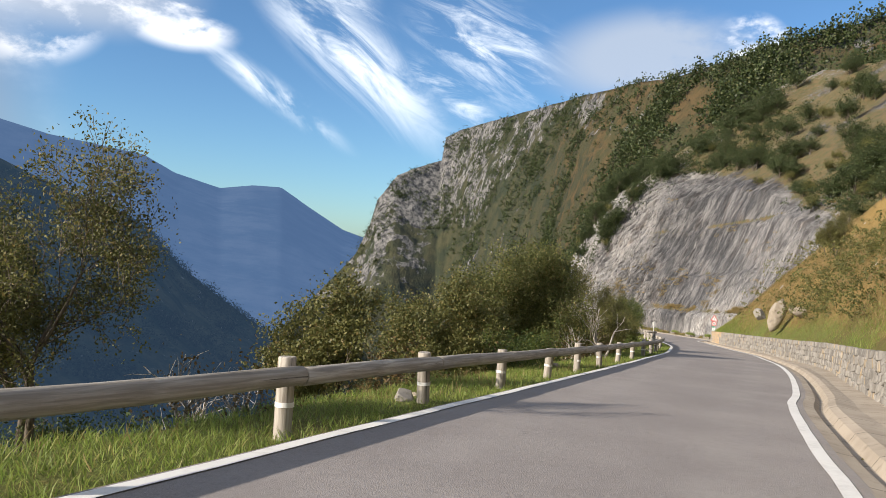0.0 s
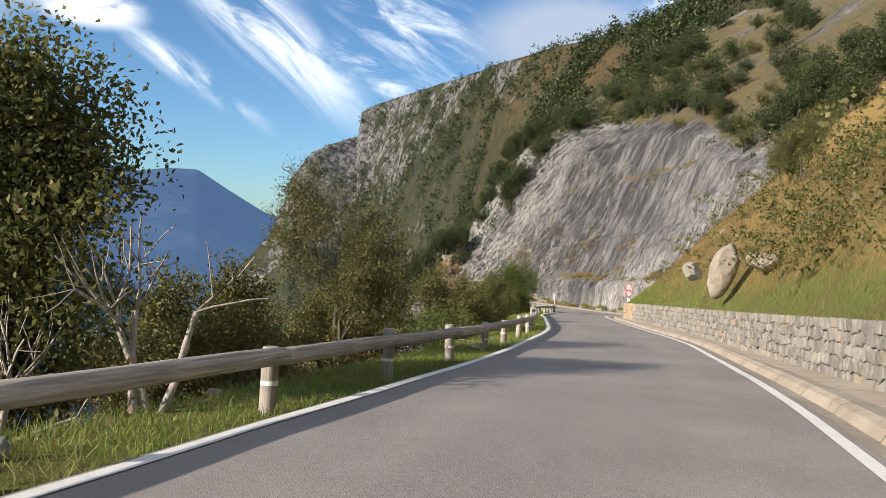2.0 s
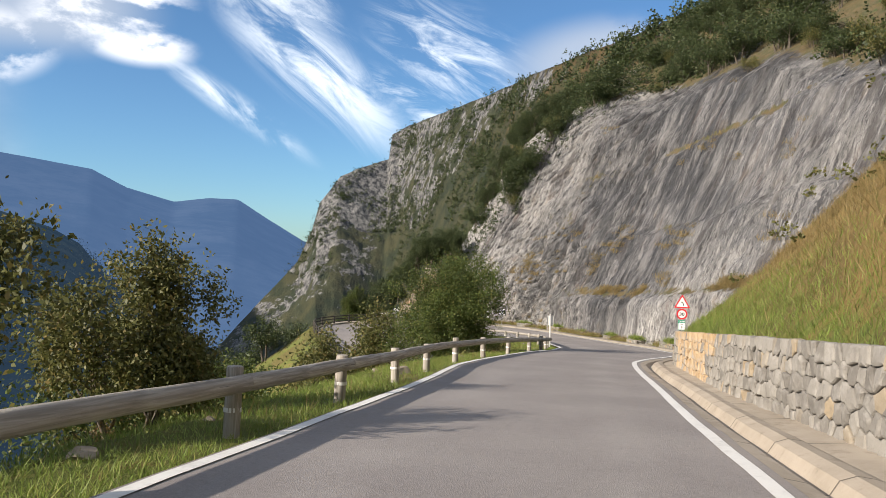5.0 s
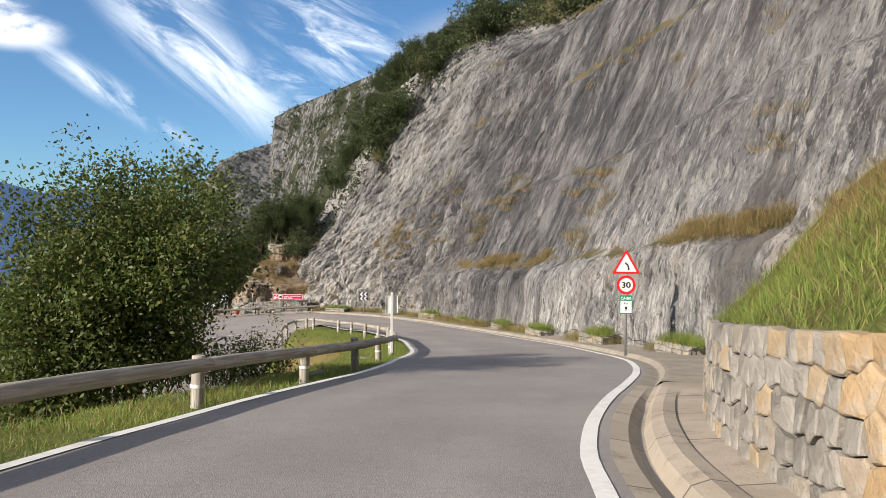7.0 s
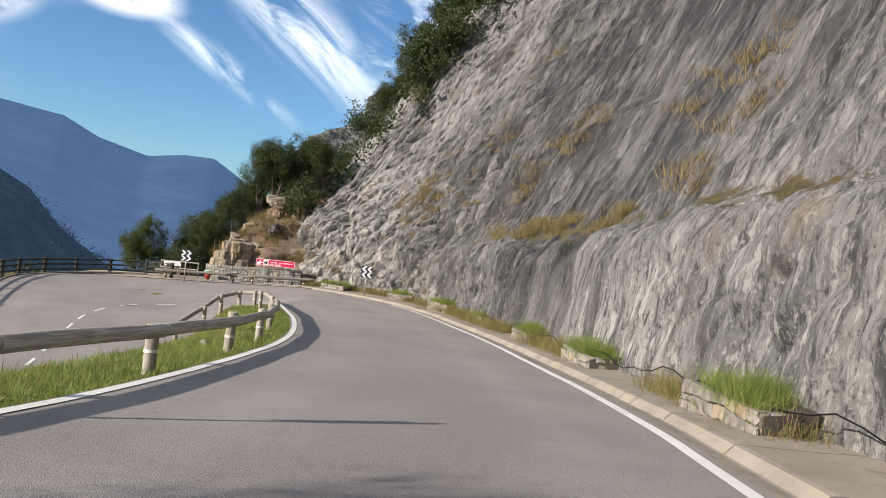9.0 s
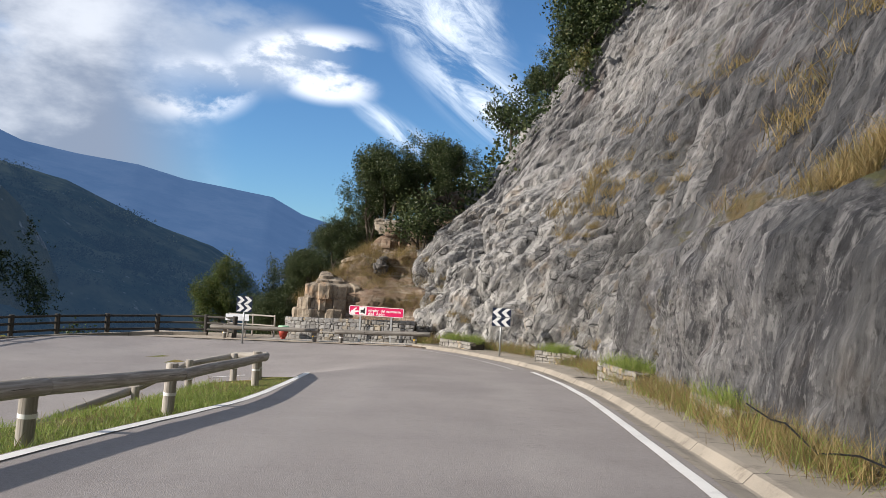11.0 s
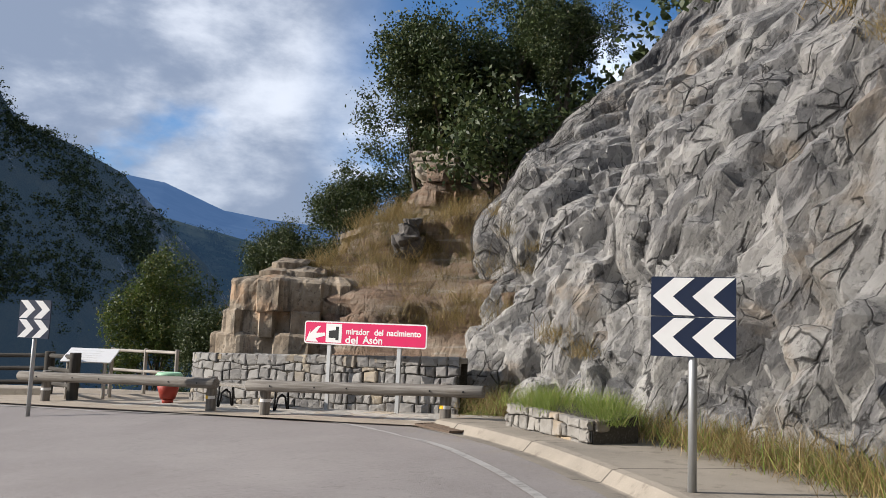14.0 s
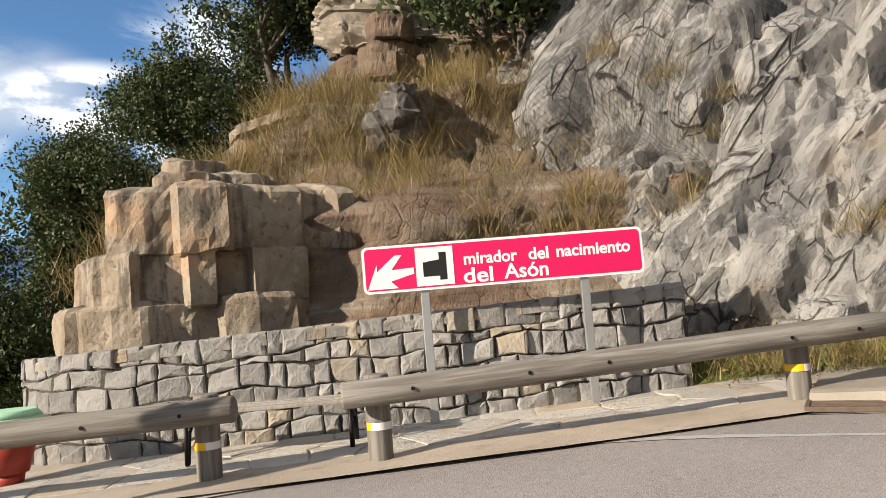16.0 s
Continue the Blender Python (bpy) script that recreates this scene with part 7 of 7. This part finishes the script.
def stand(t, x, y, turn=0.0, size=1.0, z=None, copy=True, sink=0.05):
    zz = float(ground_height(np.array(x), np.array(y))) - sink if z is None else z
    m = Matrix.Translation((x, y, zz)) @ Matrix.Rotation(radians(turn), 4, "Z") @ Matrix.Scale(size, 4)
    if copy:
        ob = copy_thing(t, m)
        ob.scale = (size,) * 3
        return ob
    t.matrix_basis = m
    return t


# the line of trees and scrub below the road
big_oak = make_plant("tree", "broad dense dark green tree below the timber rail", "tree", 11, 4.9, 4.3, LEAF_MID, BARK, 120000, 0.066, 0.10, 3, 5, 0.30)
spread_tree = make_plant("tree", "wide many-stemmed olive green tree beside the rail", "tree", 23, 5.0, 4.3, LEAF_GREEN, BARK, 100000, 0.066, 0.10, 4, 5, 0.28)
thin_tree = make_plant("tree", "slender thinly leaved tree beside the rail", "tree", 31, 5.0, 3.4, LEAF_OLIVE, BARK, 46000, 0.045, 0.07, 2, 5, 0.17, thin=0.0)
small_tree = make_plant("small_tree", "small bushy olive green tree on the slope", "tree", 47, 3.0, 2.4, LEAF_OLIVE, BARK, 24000, 0.060, 0.05, 3, 4, 0.17)
bush = make_plant("bush", "low leafy green bush on the slope", "bush", 53, 1.5, 1.9, LEAF_GREEN, BARK, 7000, 0.045, 0.03, 5, 4, 0.13)
bramble = make_plant("bramble", "tangle of dry brown bramble behind the rail", "bush", 61, 1.15, 2.0, LEAF_BROWN, BARK, 900, 0.05, 0.014, 9, 4, 0.12, bend=0.6)
bare_shrub = make_plant("bare_shrub", "bare pale-branched shrub without leaves", "shrub", 71, 3.0, 2.9, None, PALE_BARK, 0, 0, 0.05, 3, 5, 0.1, bend=0.35)
oak = make_plant("oak", "dark evergreen oak on the rocky slope", "tree", 83, 4.6, 4.4, LEAF_DARK, BARK, 30000, 0.10, 0.11, 2, 5, 0.30, thin=0.012)
far_oak = make_plant("oak", "dark evergreen oak on the rocky slope", "tree", 84, 4.6, 4.4, LEAF_DARK, BARK, 3600, 0.20, 0.11, 2, 4, 0.36, thin=0.03)
far_tree = make_plant("small_tree", "small bushy olive green tree on the slope", "tree", 48, 3.0, 2.6, LEAF_OLIVE, BARK, 2600, 0.12, 0.05, 3, 4, 0.22, thin=0.02)
far_bush = make_plant("bush", "low leafy green bush on the slope", "bush", 54, 1.5, 1.9, LEAF_GREEN, BARK, 1600, 0.10, 0.03, 5, 3, 0.18, thin=0.012)
conical = make_plant("tree", "upright tapering green tree beyond the fence", "tree", 97, 6.5, 3.6, LEAF_GREEN, BARK, 30000, 0.085, 0.09, 1, 5, 0.22, first=0.5)

stand(far_oak, -6.5, 118.0, 0, 1.0, copy=False)
stand(far_tree, -8.0, 30.0, 0, 1.0, copy=False)
stand(far_bush, -5.0, 38.0, 0, 1.0, copy=False)
stand_to(thin_tree, -4.5, 8.2, 40, 3.0, 5.0, False)
stand_to(big_oak, 3.5, 33.2, 0, 4.6, 4.9, False)
stand_to(spread_tree, 21.6, 93.0, 20, 4.7, 5.0, False)
stand_to(small_tree, -2.2, 14.4, 0, 1.9, 3.0, False)
stand_to(bush, 9.4, 44.0, 0, 1.1, 1.5, False)
stand_to(bramble, -2.6, 9.6, 0, 0.8, 1.15, False)
stand_to(bare_shrub, 6.7, 31.6, 0, 3.3, 3.0, False)
stand(conical, 12.6, 159.2, 0, 1.05, z=-13.6, copy=False)
for t, x, y, turn, top, tall in ((thin_tree, 8.6, 41.6, 200, 4.4, 5.0), (thin_tree, -9.0, -2.0, 100, 3.6, 5.0), (thin_tree, -7.0, 9.5, 100, 2.4, 5.0), (small_tree, 0.1, 20.9, 70, 2.4, 3.0), (bare_shrub, -4.0, 14.6, 40, 1.2, 3.0), (bare_shrub, -3.0, 12.6, 10, 0.9, 3.0), (small_tree, 8.4, 42.4, 20, 1.9, 3.0), (bramble, -1.6, 17.6, 20, 0.9, 1.15), (bramble, 0.6, 22.4, 140, 1.0, 1.15), (small_tree, 0.2, 28.0, 190, 1.9, 3.0), (bare_shrub, -3.2, 10.2, 130, 1.3, 3.0), (bare_shrub, 5.2, 31.2, 250, 2.2, 3.0),
                                 (small_tree, 6.6, 38.2, 140, 1.8, 3.0), (small_tree, 4.9, 39.6, 130, 1.6, 3.0), (thin_tree, 4.8, 47.5, 20, 1.2, 5.0), (small_tree, 12.4, 55.0, 220, 2.6, 3.0), (small_tree, 13.2, 58.2, 300, 2.4, 3.0), (small_tree, 15.0, 63.8, 30, 2.6, 3.0),
                                 (small_tree, 16.0, 67.8, 110, 2.5, 3.0), (bush, 11.0, 47.8, 60, 1.2, 1.5), (bush, 11.6, 50.8, 150, 1.3, 1.5), (bush, 16.3, 71.8, 100, 0.9, 1.5), (bush, 14.8, 70.6, 200, 1.2, 1.5), (bush, 24.2, 96.0, 10, 1.2, 1.5),
                                 (small_tree, 17.0, 97.5, 20, 2.2, 3.0), (bush, 3.6, 27.6, 0, 1.3, 1.5), (bush, 1.4, 22.8, 130, 1.4, 1.5), (bush, 14.2, 61.2, 220, 1.4, 1.5),
                                 (bramble, 4.6, 29.2, 30, 0.9, 1.15), (bramble, 7.4, 35.6, 130, 1.0, 1.15), (bramble, 8.8, 40.0, 230, 1.0, 1.15), (bramble, -1.0, 15.5, 80, 0.9, 1.15), (bramble, 5.7, 31.9, 180, 1.0, 1.15)):
    stand_to(t, x, y, turn, top, tall)
rnd_b = random.Random(5)
for k in range(34):
    q = left_edge[int(28 + k * 6.2)]
    nn = side(left_edge)[int(28 + k * 6.2)]
    off = rnd_b.uniform(3.0, 5.4)
    if k % 9 in (3, 7) and q[1] > 60:
        continue
    stand(bramble if k % 3 else bush, q[0] - nn[0] * off, q[1] - nn[1] * off, rnd_b.uniform(0, 360), rnd_b.uniform(0.5, 0.85))
# scrub further down the slope
for k in range(70):
    i = int(rnd_b.uniform(20, 205))
    q, nn = left_edge[i], side(left_edge)[i]
    off = rnd_b.uniform(5, 16)
    x, y = q[0] - nn[0] * off, q[1] - nn[1] * off
    if y > 70 or off < 8:
        continue
    stand(rnd_b.choice((far_tree, far_bush, far_oak, far_tree)), x, y, rnd_b.uniform(0, 360), rnd_b.uniform(0.7, 1.1))
for k in range(40):
    x, y = rnd_b.uniform(-14, 9), rnd_b.uniform(95, 158)
    if x > 6.5 + (y - 95) * 0.02 and y < 150:
        continue
    stand(far_oak, x, y, rnd_b.uniform(0, 360), rnd_b.uniform(0.7, 1.2))

# oaks on and behind the earth bank and along the rocky shoulder
stand(oak, 22.3, 160.2, 0, 1.12, z=-4.9, copy=False)
for x, y, z, s, r in ((20.9, 161.6, -6.0, 1.0, 80), (24.4, 160.6, -3.9, 1.05, 150), (25.9, 160.4, -3.0, 0.75, 200), (19.3, 160.4, -8.0, 0.8, 250), (18.4, 158.2, -9.3, 0.62, 290), (17.2, 161, -11, 1.0, 40), (15.6, 163, -12.6, 1.15, 100),
                      (16.8, 165, -11.5, 1.2, 10), (14.2, 166, -14, 1.2, 70), (19.0, 166, -8.5, 1.15, 130), (12.0, 168, -16, 1.3, 130), (10.5, 164, -16.5, 1.0, 230), (17.0, 157.2, -12.2, 0.7, 20)):
    stand(oak, x, y, r, s, z=z)


def scatter_on(P, count, seed, pick, t, lo, hi, sink=0.3):
    rng = np.random.default_rng(seed)
    n, m = P.shape[:2]
    k = 0
    for _ in range(count * 30):
        i, j = rng.integers(0, n), rng.integers(0, m)
        p = P[i, j]
        if pick(p, i, j, rng):
            stand(t[int(rng.integers(0, len(t)))], p[0], p[1], rng.uniform(0, 360), rng.uniform(lo, hi), z=p[2] - sink)
            k += 1
            if k >= count:
                break


scatter_on(CLIFF_SHEET, 36, 3, lambda p, i, j, r: p[1] > 157 + 0.25 * max(p[0] - 24, 0) and -7 < p[2] < 26 and p[1] < 238 and not (25.5 < p[0] < 33 and p[1] < 164), [far_oak, far_oak, far_tree], 0.75, 1.35)
scatter_on(CLIFF_SHEET, 120, 4, lambda p, i, j, r: p[1] <= 175 and p[1] > 84 and p[0] < 90 and CLIFF_OVER[i, j] > 0.6, [far_oak, far_oak, far_tree], 0.55, 1.15)
scatter_on(HILL_SHEET, 46, 5, lambda p, i, j, r: p[1] > 30 and 5 < p[2] < 45 and p[1] < 80 and p[0] < 60, [far_tree, far_bush, far_oak, far_bush], 0.6, 1.1)
# oaks along the crest behind the cut
for x, y, s in ((31.2, 168.4, 1.0), (33.2, 170.2, 1.25), (35.4, 170.6, 1.0), (38.0, 172.4, 1.3), (41.0, 173.0, 1.1), (44.5, 175.0, 1.3)):
    d = np.hypot(CLIFF_SHEET[..., 0] - x, CLIFF_SHEET[..., 1] - y)
    stand(oak, x, y, 97 * s * x, s, z=float(CLIFF_SHEET.reshape(-1, 3)[d.argmin(), 2]) - 0.3)
for x, y, s, tt in ((33.0, 66.3, 1.0, small_tree), (30.6, 60.5, 0.8, thin_tree)):
    d = np.hypot(HILL_SHEET[..., 0] - x, HILL_SHEET[..., 1] - y)
    stand(tt, x, y, 60 * s, s, z=float(HILL_SHEET.reshape(-1, 3)[d.argmin(), 2]) - 0.2)


def far_woods(name, P, count, seed, size, leaves, material, label, dens=0.0, keep=None, rows=(1, 999)):
    """Far scrub: loose clumps of leaf-like flakes on a hillside."""
    rng = np.random.default_rng(seed)
    Q = P[:, rows[0]:rows[1]].reshape(-1, 3)
    w = np.clip(fbm(Q, 0.03, 3, 0.5, seed) + dens, 0, 1) ** 1.2
    if keep is not None:
        w = w * keep(Q)
    k = rng.choice(len(Q), count, p=w / w.sum())
    c = Q[k] + rng.normal(0, 1, (count, 3)) * np.array([1.2, 1.2, 0.2])
    s = size * rng.uniform(0.5, 1.5, count)
    blobs = np.repeat(c, 5, 0) + rng.normal(0, 0.45, (count * 5, 3)) * np.repeat(s, 5)[:, None] * np.array([1, 1, 0.7]) + np.array([0, 0, 1.0]) * np.repeat(s, 5)[:, None] * 0.55
    V, F = leaf_cloud(blobs, np.repeat(s, 5) * 0.24, count * leaves, size * 0.22, rng, 0.3, 0.8)
    tagged(part(name, quick_mesh(name, V, F, material), None), label, "scrub", kind="stuff")


far_woods("spur_scrub", SPUR, 8500, 7, 4.4, 40, LEAF_DARK, "dark scrub and small oaks scattered over the rocky spur", 0.18, lambda Q: (Q[:, 2] > -25) * np.interp(np.degrees(np.arctan2(Q[:, 0] - 10, Q[:, 1] - 40)), [-12, -9, 14, 26, 40], [0, 1, 1, 0.5, 0.4]), (2, 90))
far_woods("crag_woods", CRAG, 11000, 22, 4.6, 40, LEAF_DARK, "dark trees on the ledges of the mountain side", 0.15, None, (2, 60))
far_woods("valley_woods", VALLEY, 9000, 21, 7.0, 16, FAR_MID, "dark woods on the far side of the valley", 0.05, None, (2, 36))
far_woods("hill_scrub", HILL_SHEET, 2000, 8, 0.42, 40, LEAF_OLIVE, "low olive scrub scattered over the grassy hillside", 0.2, lambda Q: (Q[:, 2] - upper_z(Q[:, 0], Q[:, 1]) > 2.4) * (Q[:, 1] > 25) * (Q[:, 1] < 80) * (Q[:, 0] < 44) * 1.0)
far_woods("crest_scrub", CLIFF_SHEET, 3600, 9, 1.0, 32, LEAF_DARK, "dark scrub along the top of the cliff", 0.15, lambda Q: np.clip(CLIFF_OVER.reshape(-1)[:len(Q)] - 0.3, 0, 1) * (1 + 2 * (Q[:, 0] > 55)) + 0.10 * ((Q[:, 1] > 159) & (Q[:, 2] > -6)), (0, 9999))


# ---------------------------------------------------------------- grass
def blades(name, base, normal_jit, height, width, rng, material, label):
    n = len(base)
    d = rng.normal(0, normal_jit, (n, 3))
    d[:, 2] = 1
    d /= np.linalg.norm(d, axis=1)[:, None]
    h = height * rng.uniform(0.45, 1.4, (n, 1))
    a = rng.uniform(0, 6.283, n)
    e = np.stack([np.cos(a), np.sin(a), 0 * a], -1) * width * rng.uniform(0.6, 1.4, (n, 1))
    bend = np.stack([np.cos(a + 1.57), np.sin(a + 1.57), -0.35 + 0 * a], -1) * h * rng.uniform(0.1, 0.6, (n, 1))
    V = np.stack([base - e, base + e, base + d * h * 0.6 + e * 0.7 + bend * 0.35, base + d * h * 0.6 - e * 0.7 + bend * 0.35, base + d * h + bend + e * 0.1, base + d * h + bend - e * 0.1], 1).reshape(-1, 3)
    i = np.arange(n)[:, None] * 6
    F = np.concatenate([i + np.array([0, 1, 2, 3]), i + np.array([3, 2, 4, 5])])
    tagged(part(name, quick_mesh(name, V, F, material), None), label, "grass", kind="stuff")


def verge_points(count, lo, hi, off0, off1, seed, patch=0.0):
    rng = np.random.default_rng(seed)
    L = left_edge[np.argmax(left_edge[:, 1] > lo):k1]
    L = L[L[:, 1] < hi]
    n = side(L)
    i = rng.integers(0, len(L) - 1, count)
    f = rng.random(count)[:, None]
    p = L[i] * (1 - f) + L[i + 1] * f
    o = off0 + (off1 - off0) * rng.random(count) ** 0.9
    x, y = p[:, 0] - n[i, 0] * o, p[:, 1] - n[i, 1] * o
    z = ground_height(x, y) - 0.03
    B = np.stack([x, y, z], -1)
    if patch:
        B = B[fbm(B, 0.6, 3, 0.5, seed) > -patch * rng.random(len(B)) * 0.7]
    return B


rg = np.random.default_rng(2)
blades("verge_grass", verge_points(150000, -2, 134, 0.09, 2.8, 1, 0.9), 0.5, 0.13, 0.005, rg, BLADE, "bright green and straw coloured grass of the verge")
blades("verge_straw", verge_points(6000, 0, 134, 0.7, 3.4, 6, 0.3), 0.4, 0.26, 0.005, rg, DRY_BLADE, "long straw coloured grass along the rail")


def sheet_points(P, count, seed, pick):
    rng = np.random.default_rng(seed)
    n, m = P.shape[:2]
    i, j = rng.integers(0, n - 1, count), rng.integers(0, m - 1, count)
    f, g = rng.random((count, 1)), rng.random((count, 1))
    Q = (P[i, j] * (1 - f) + P[i + 1, j] * f) * (1 - g) + (P[i, j + 1] * (1 - f) + P[i + 1, j + 1] * f) * g
    return Q[pick(Q, rng)]


blades("hill_grass", sheet_points(HILL_SHEET[:, 3:22], 330000, 3, lambda Q, r: (Q[:, 1] > 62 - 40 * (r.random(len(Q)) < 0.25)) & (Q[:, 2] - upper_z(Q[:, 0], Q[:, 1]) < 1.4 + 2.4 * r.random(len(Q)))), 0.6, 0.22, 0.0045, rg, BLADE, "green grass on the bank above the stone wall")
blades("hill_straw", sheet_points(HILL_SHEET[:, 4:40], 170000, 4, lambda Q, r: (Q[:, 1] > 14) & (Q[:, 2] - upper_z(Q[:, 0], Q[:, 1]) > 1.3 + 2.0 * r.random(len(Q)))), 0.6, 0.32, 0.006, rg, DRY_BLADE, "long golden dry grass on the hillside")


def tuft_points(places, per, spread, rng):
    k = np.repeat(np.arange(len(places)), per)
    B = np.asarray(places)[k]
    return B + rng.normal(0, 1, B.shape) * spread * np.array([1, 1, 0.15])


ledge = sheet_points(CLIFF_SHEET, 60000, 11, lambda Q, r: (np.abs(Q[:, 2] - upper_z(Q[:, 0], Q[:, 1]) - 4.15) < 0.35) & (Q[:, 1] < 134) & (fbm(Q, 0.25, 3, 0.5, 41.0) > 0.05))
blades("ledge_grass", tuft_points(ledge[:260], 80, 0.24, rg), 0.5, 0.40, 0.005, rg, DRY_BLADE, "dry grass tufts on the ledges of the cliff")
spots_high = sheet_points(CLIFF_SHEET, 60000, 12, lambda Q, r: (Q[:, 2] > -5) & (Q[:, 2] < 14) & (Q[:, 1] < 156) & (fbm(Q, 0.2, 3, 0.5, 51.0) > 0.32))
blades("cliff_grass", tuft_points(spots_high[:170], 60, 0.28, rg), 0.5, 0.45, 0.010, rg, DRY_BLADE, "straw coloured tufts in cracks of the rock face")
end_spots = sheet_points(CLIFF_SHEET, 90000, 14, lambda Q, r: (Q[:, 2] > -10.9) & (Q[:, 2] < 3) & (Q[:, 1] > 139) & (Q[:, 1] < 155) & (fbm(Q, 0.5, 3, 0.5, 57.0) > 0.28))
blades("crack_grass", tuft_points(end_spots[:46], 170, 0.17, rg), 0.7, 0.42, 0.004, rg, DRY_BLADE, "dry grass tufts rooted in the broken rock face")
bed = []
for a, b, h, sd in PLANTERS:
    a, b = np.array(a), np.array(b)
    d = (b - a) / np.linalg.norm(b - a)
    nn = np.array([d[1], -d[0]])
    nn = -nn if nn[0] < 0 and nn[1] < 0 else nn
    z = float(upper_z(*((a + b) / 2)))
    for k in range(26):
        q = a + (b - a) * rg.random() + nn * rg.uniform(0.12, 0.95)
        bed.append((*q, z + h - 0.06))
blades("planter_grass", tuft_points(bed, 120, 0.13, rg), 0.6, 0.40, 0.0035, rg, BLADE, "tall green grass growing in the stone beds")
foot = smooth_line(FOOT, 0.35)
foot = foot[(foot[:, 1] > 95) & (foot[:, 1] < 154)]
fz = upper_z(foot[:, 0], foot[:, 1])
foot3 = np.c_[foot - side(foot) * 0.25, fz + 0.10]
foot3 = foot3[(fbm(foot3, 0.4, 3, 0.5, 3.0) > -0.05) | (foot3[:, 1] > 143)]
blades("foot_grass", tuft_points(np.repeat(foot3, 3, 0), 80, 0.26, rg), 0.6, 0.44, 0.0035, rg, DRY_BLADE, "dry grass along the foot of the rock")
blades("foot_green", tuft_points(foot3, 80, 0.25, rg), 0.6, 0.36, 0.004, rg, BLADE, "green grass along the foot of the rock")
bank_pts = sheet_points(BANK_SHEET, 60000, 15, lambda Q, r: (Q[:, 2] > -9.7) & (Q[:, 2] < -5.6 - 1.2 * r.random(len(Q))) & (fbm(Q, 0.5, 3, 0.5, 61.0) > 0.0))
blades("bank_grass", tuft_points(bank_pts[:360], 80, 0.24, rg), 0.7, 0.55, 0.004, rg, DRY_BLADE, "long dry grass hanging on the earth bank")
for x, y, s, r in ((26.7, 153.0, 0.75, 20), (27.5, 152.5, 0.6, 140), (28.3, 151.9, 0.7, 260), (29.8, 151.0, 0.5, 80), (31.5, 148.6, 0.5, 170)):
    stand(bramble, x, y, r, s, z=float(upper_z(x, y)) - 0.05)
boulder("boulder", "large pale limestone slab leaning on the grassy hillside", (22.8, 52.3, -1.75), (0.56, 0.5, 1.2), 27, 20, None, 0, lean=26, cut=(0.80, 0.97))
boulder("boulder", "pale rounded boulder half buried in the hillside", (23.0, 49.6, -1.25), (0.7, 0.6, 0.45), 9, 70, None, 10)
boulder("boulder", "dark weathered rock beside the pale slab", (23.0, 55.6, -2.0), (0.5, 0.7, 0.42), 12, 10, STONE_MIX, 12)
rock_block((23.1, 159.0, -5.05), (1.05, 0.75, 0.42), 18, 12, PALE_ROCK, "pale flat-topped rock crowning the earth bank", 4)
for k in range(26):
    q = verge_points(1, 10, 130, 0.9, 2.4, 100 + k)[0]
    s = rnd_b.uniform(0.07, 0.24)
    boulder("stone", "grey stone lying in the verge grass", (q[0], q[1], q[2] + s * 0.25), (s, s * rnd_b.uniform(0.8, 1.5), s * 0.7), k % 6 + 30, rnd_b.uniform(0, 360), PALE_ROCK if k % 2 else STONE_MIX, 0, "stone", "verge stones")
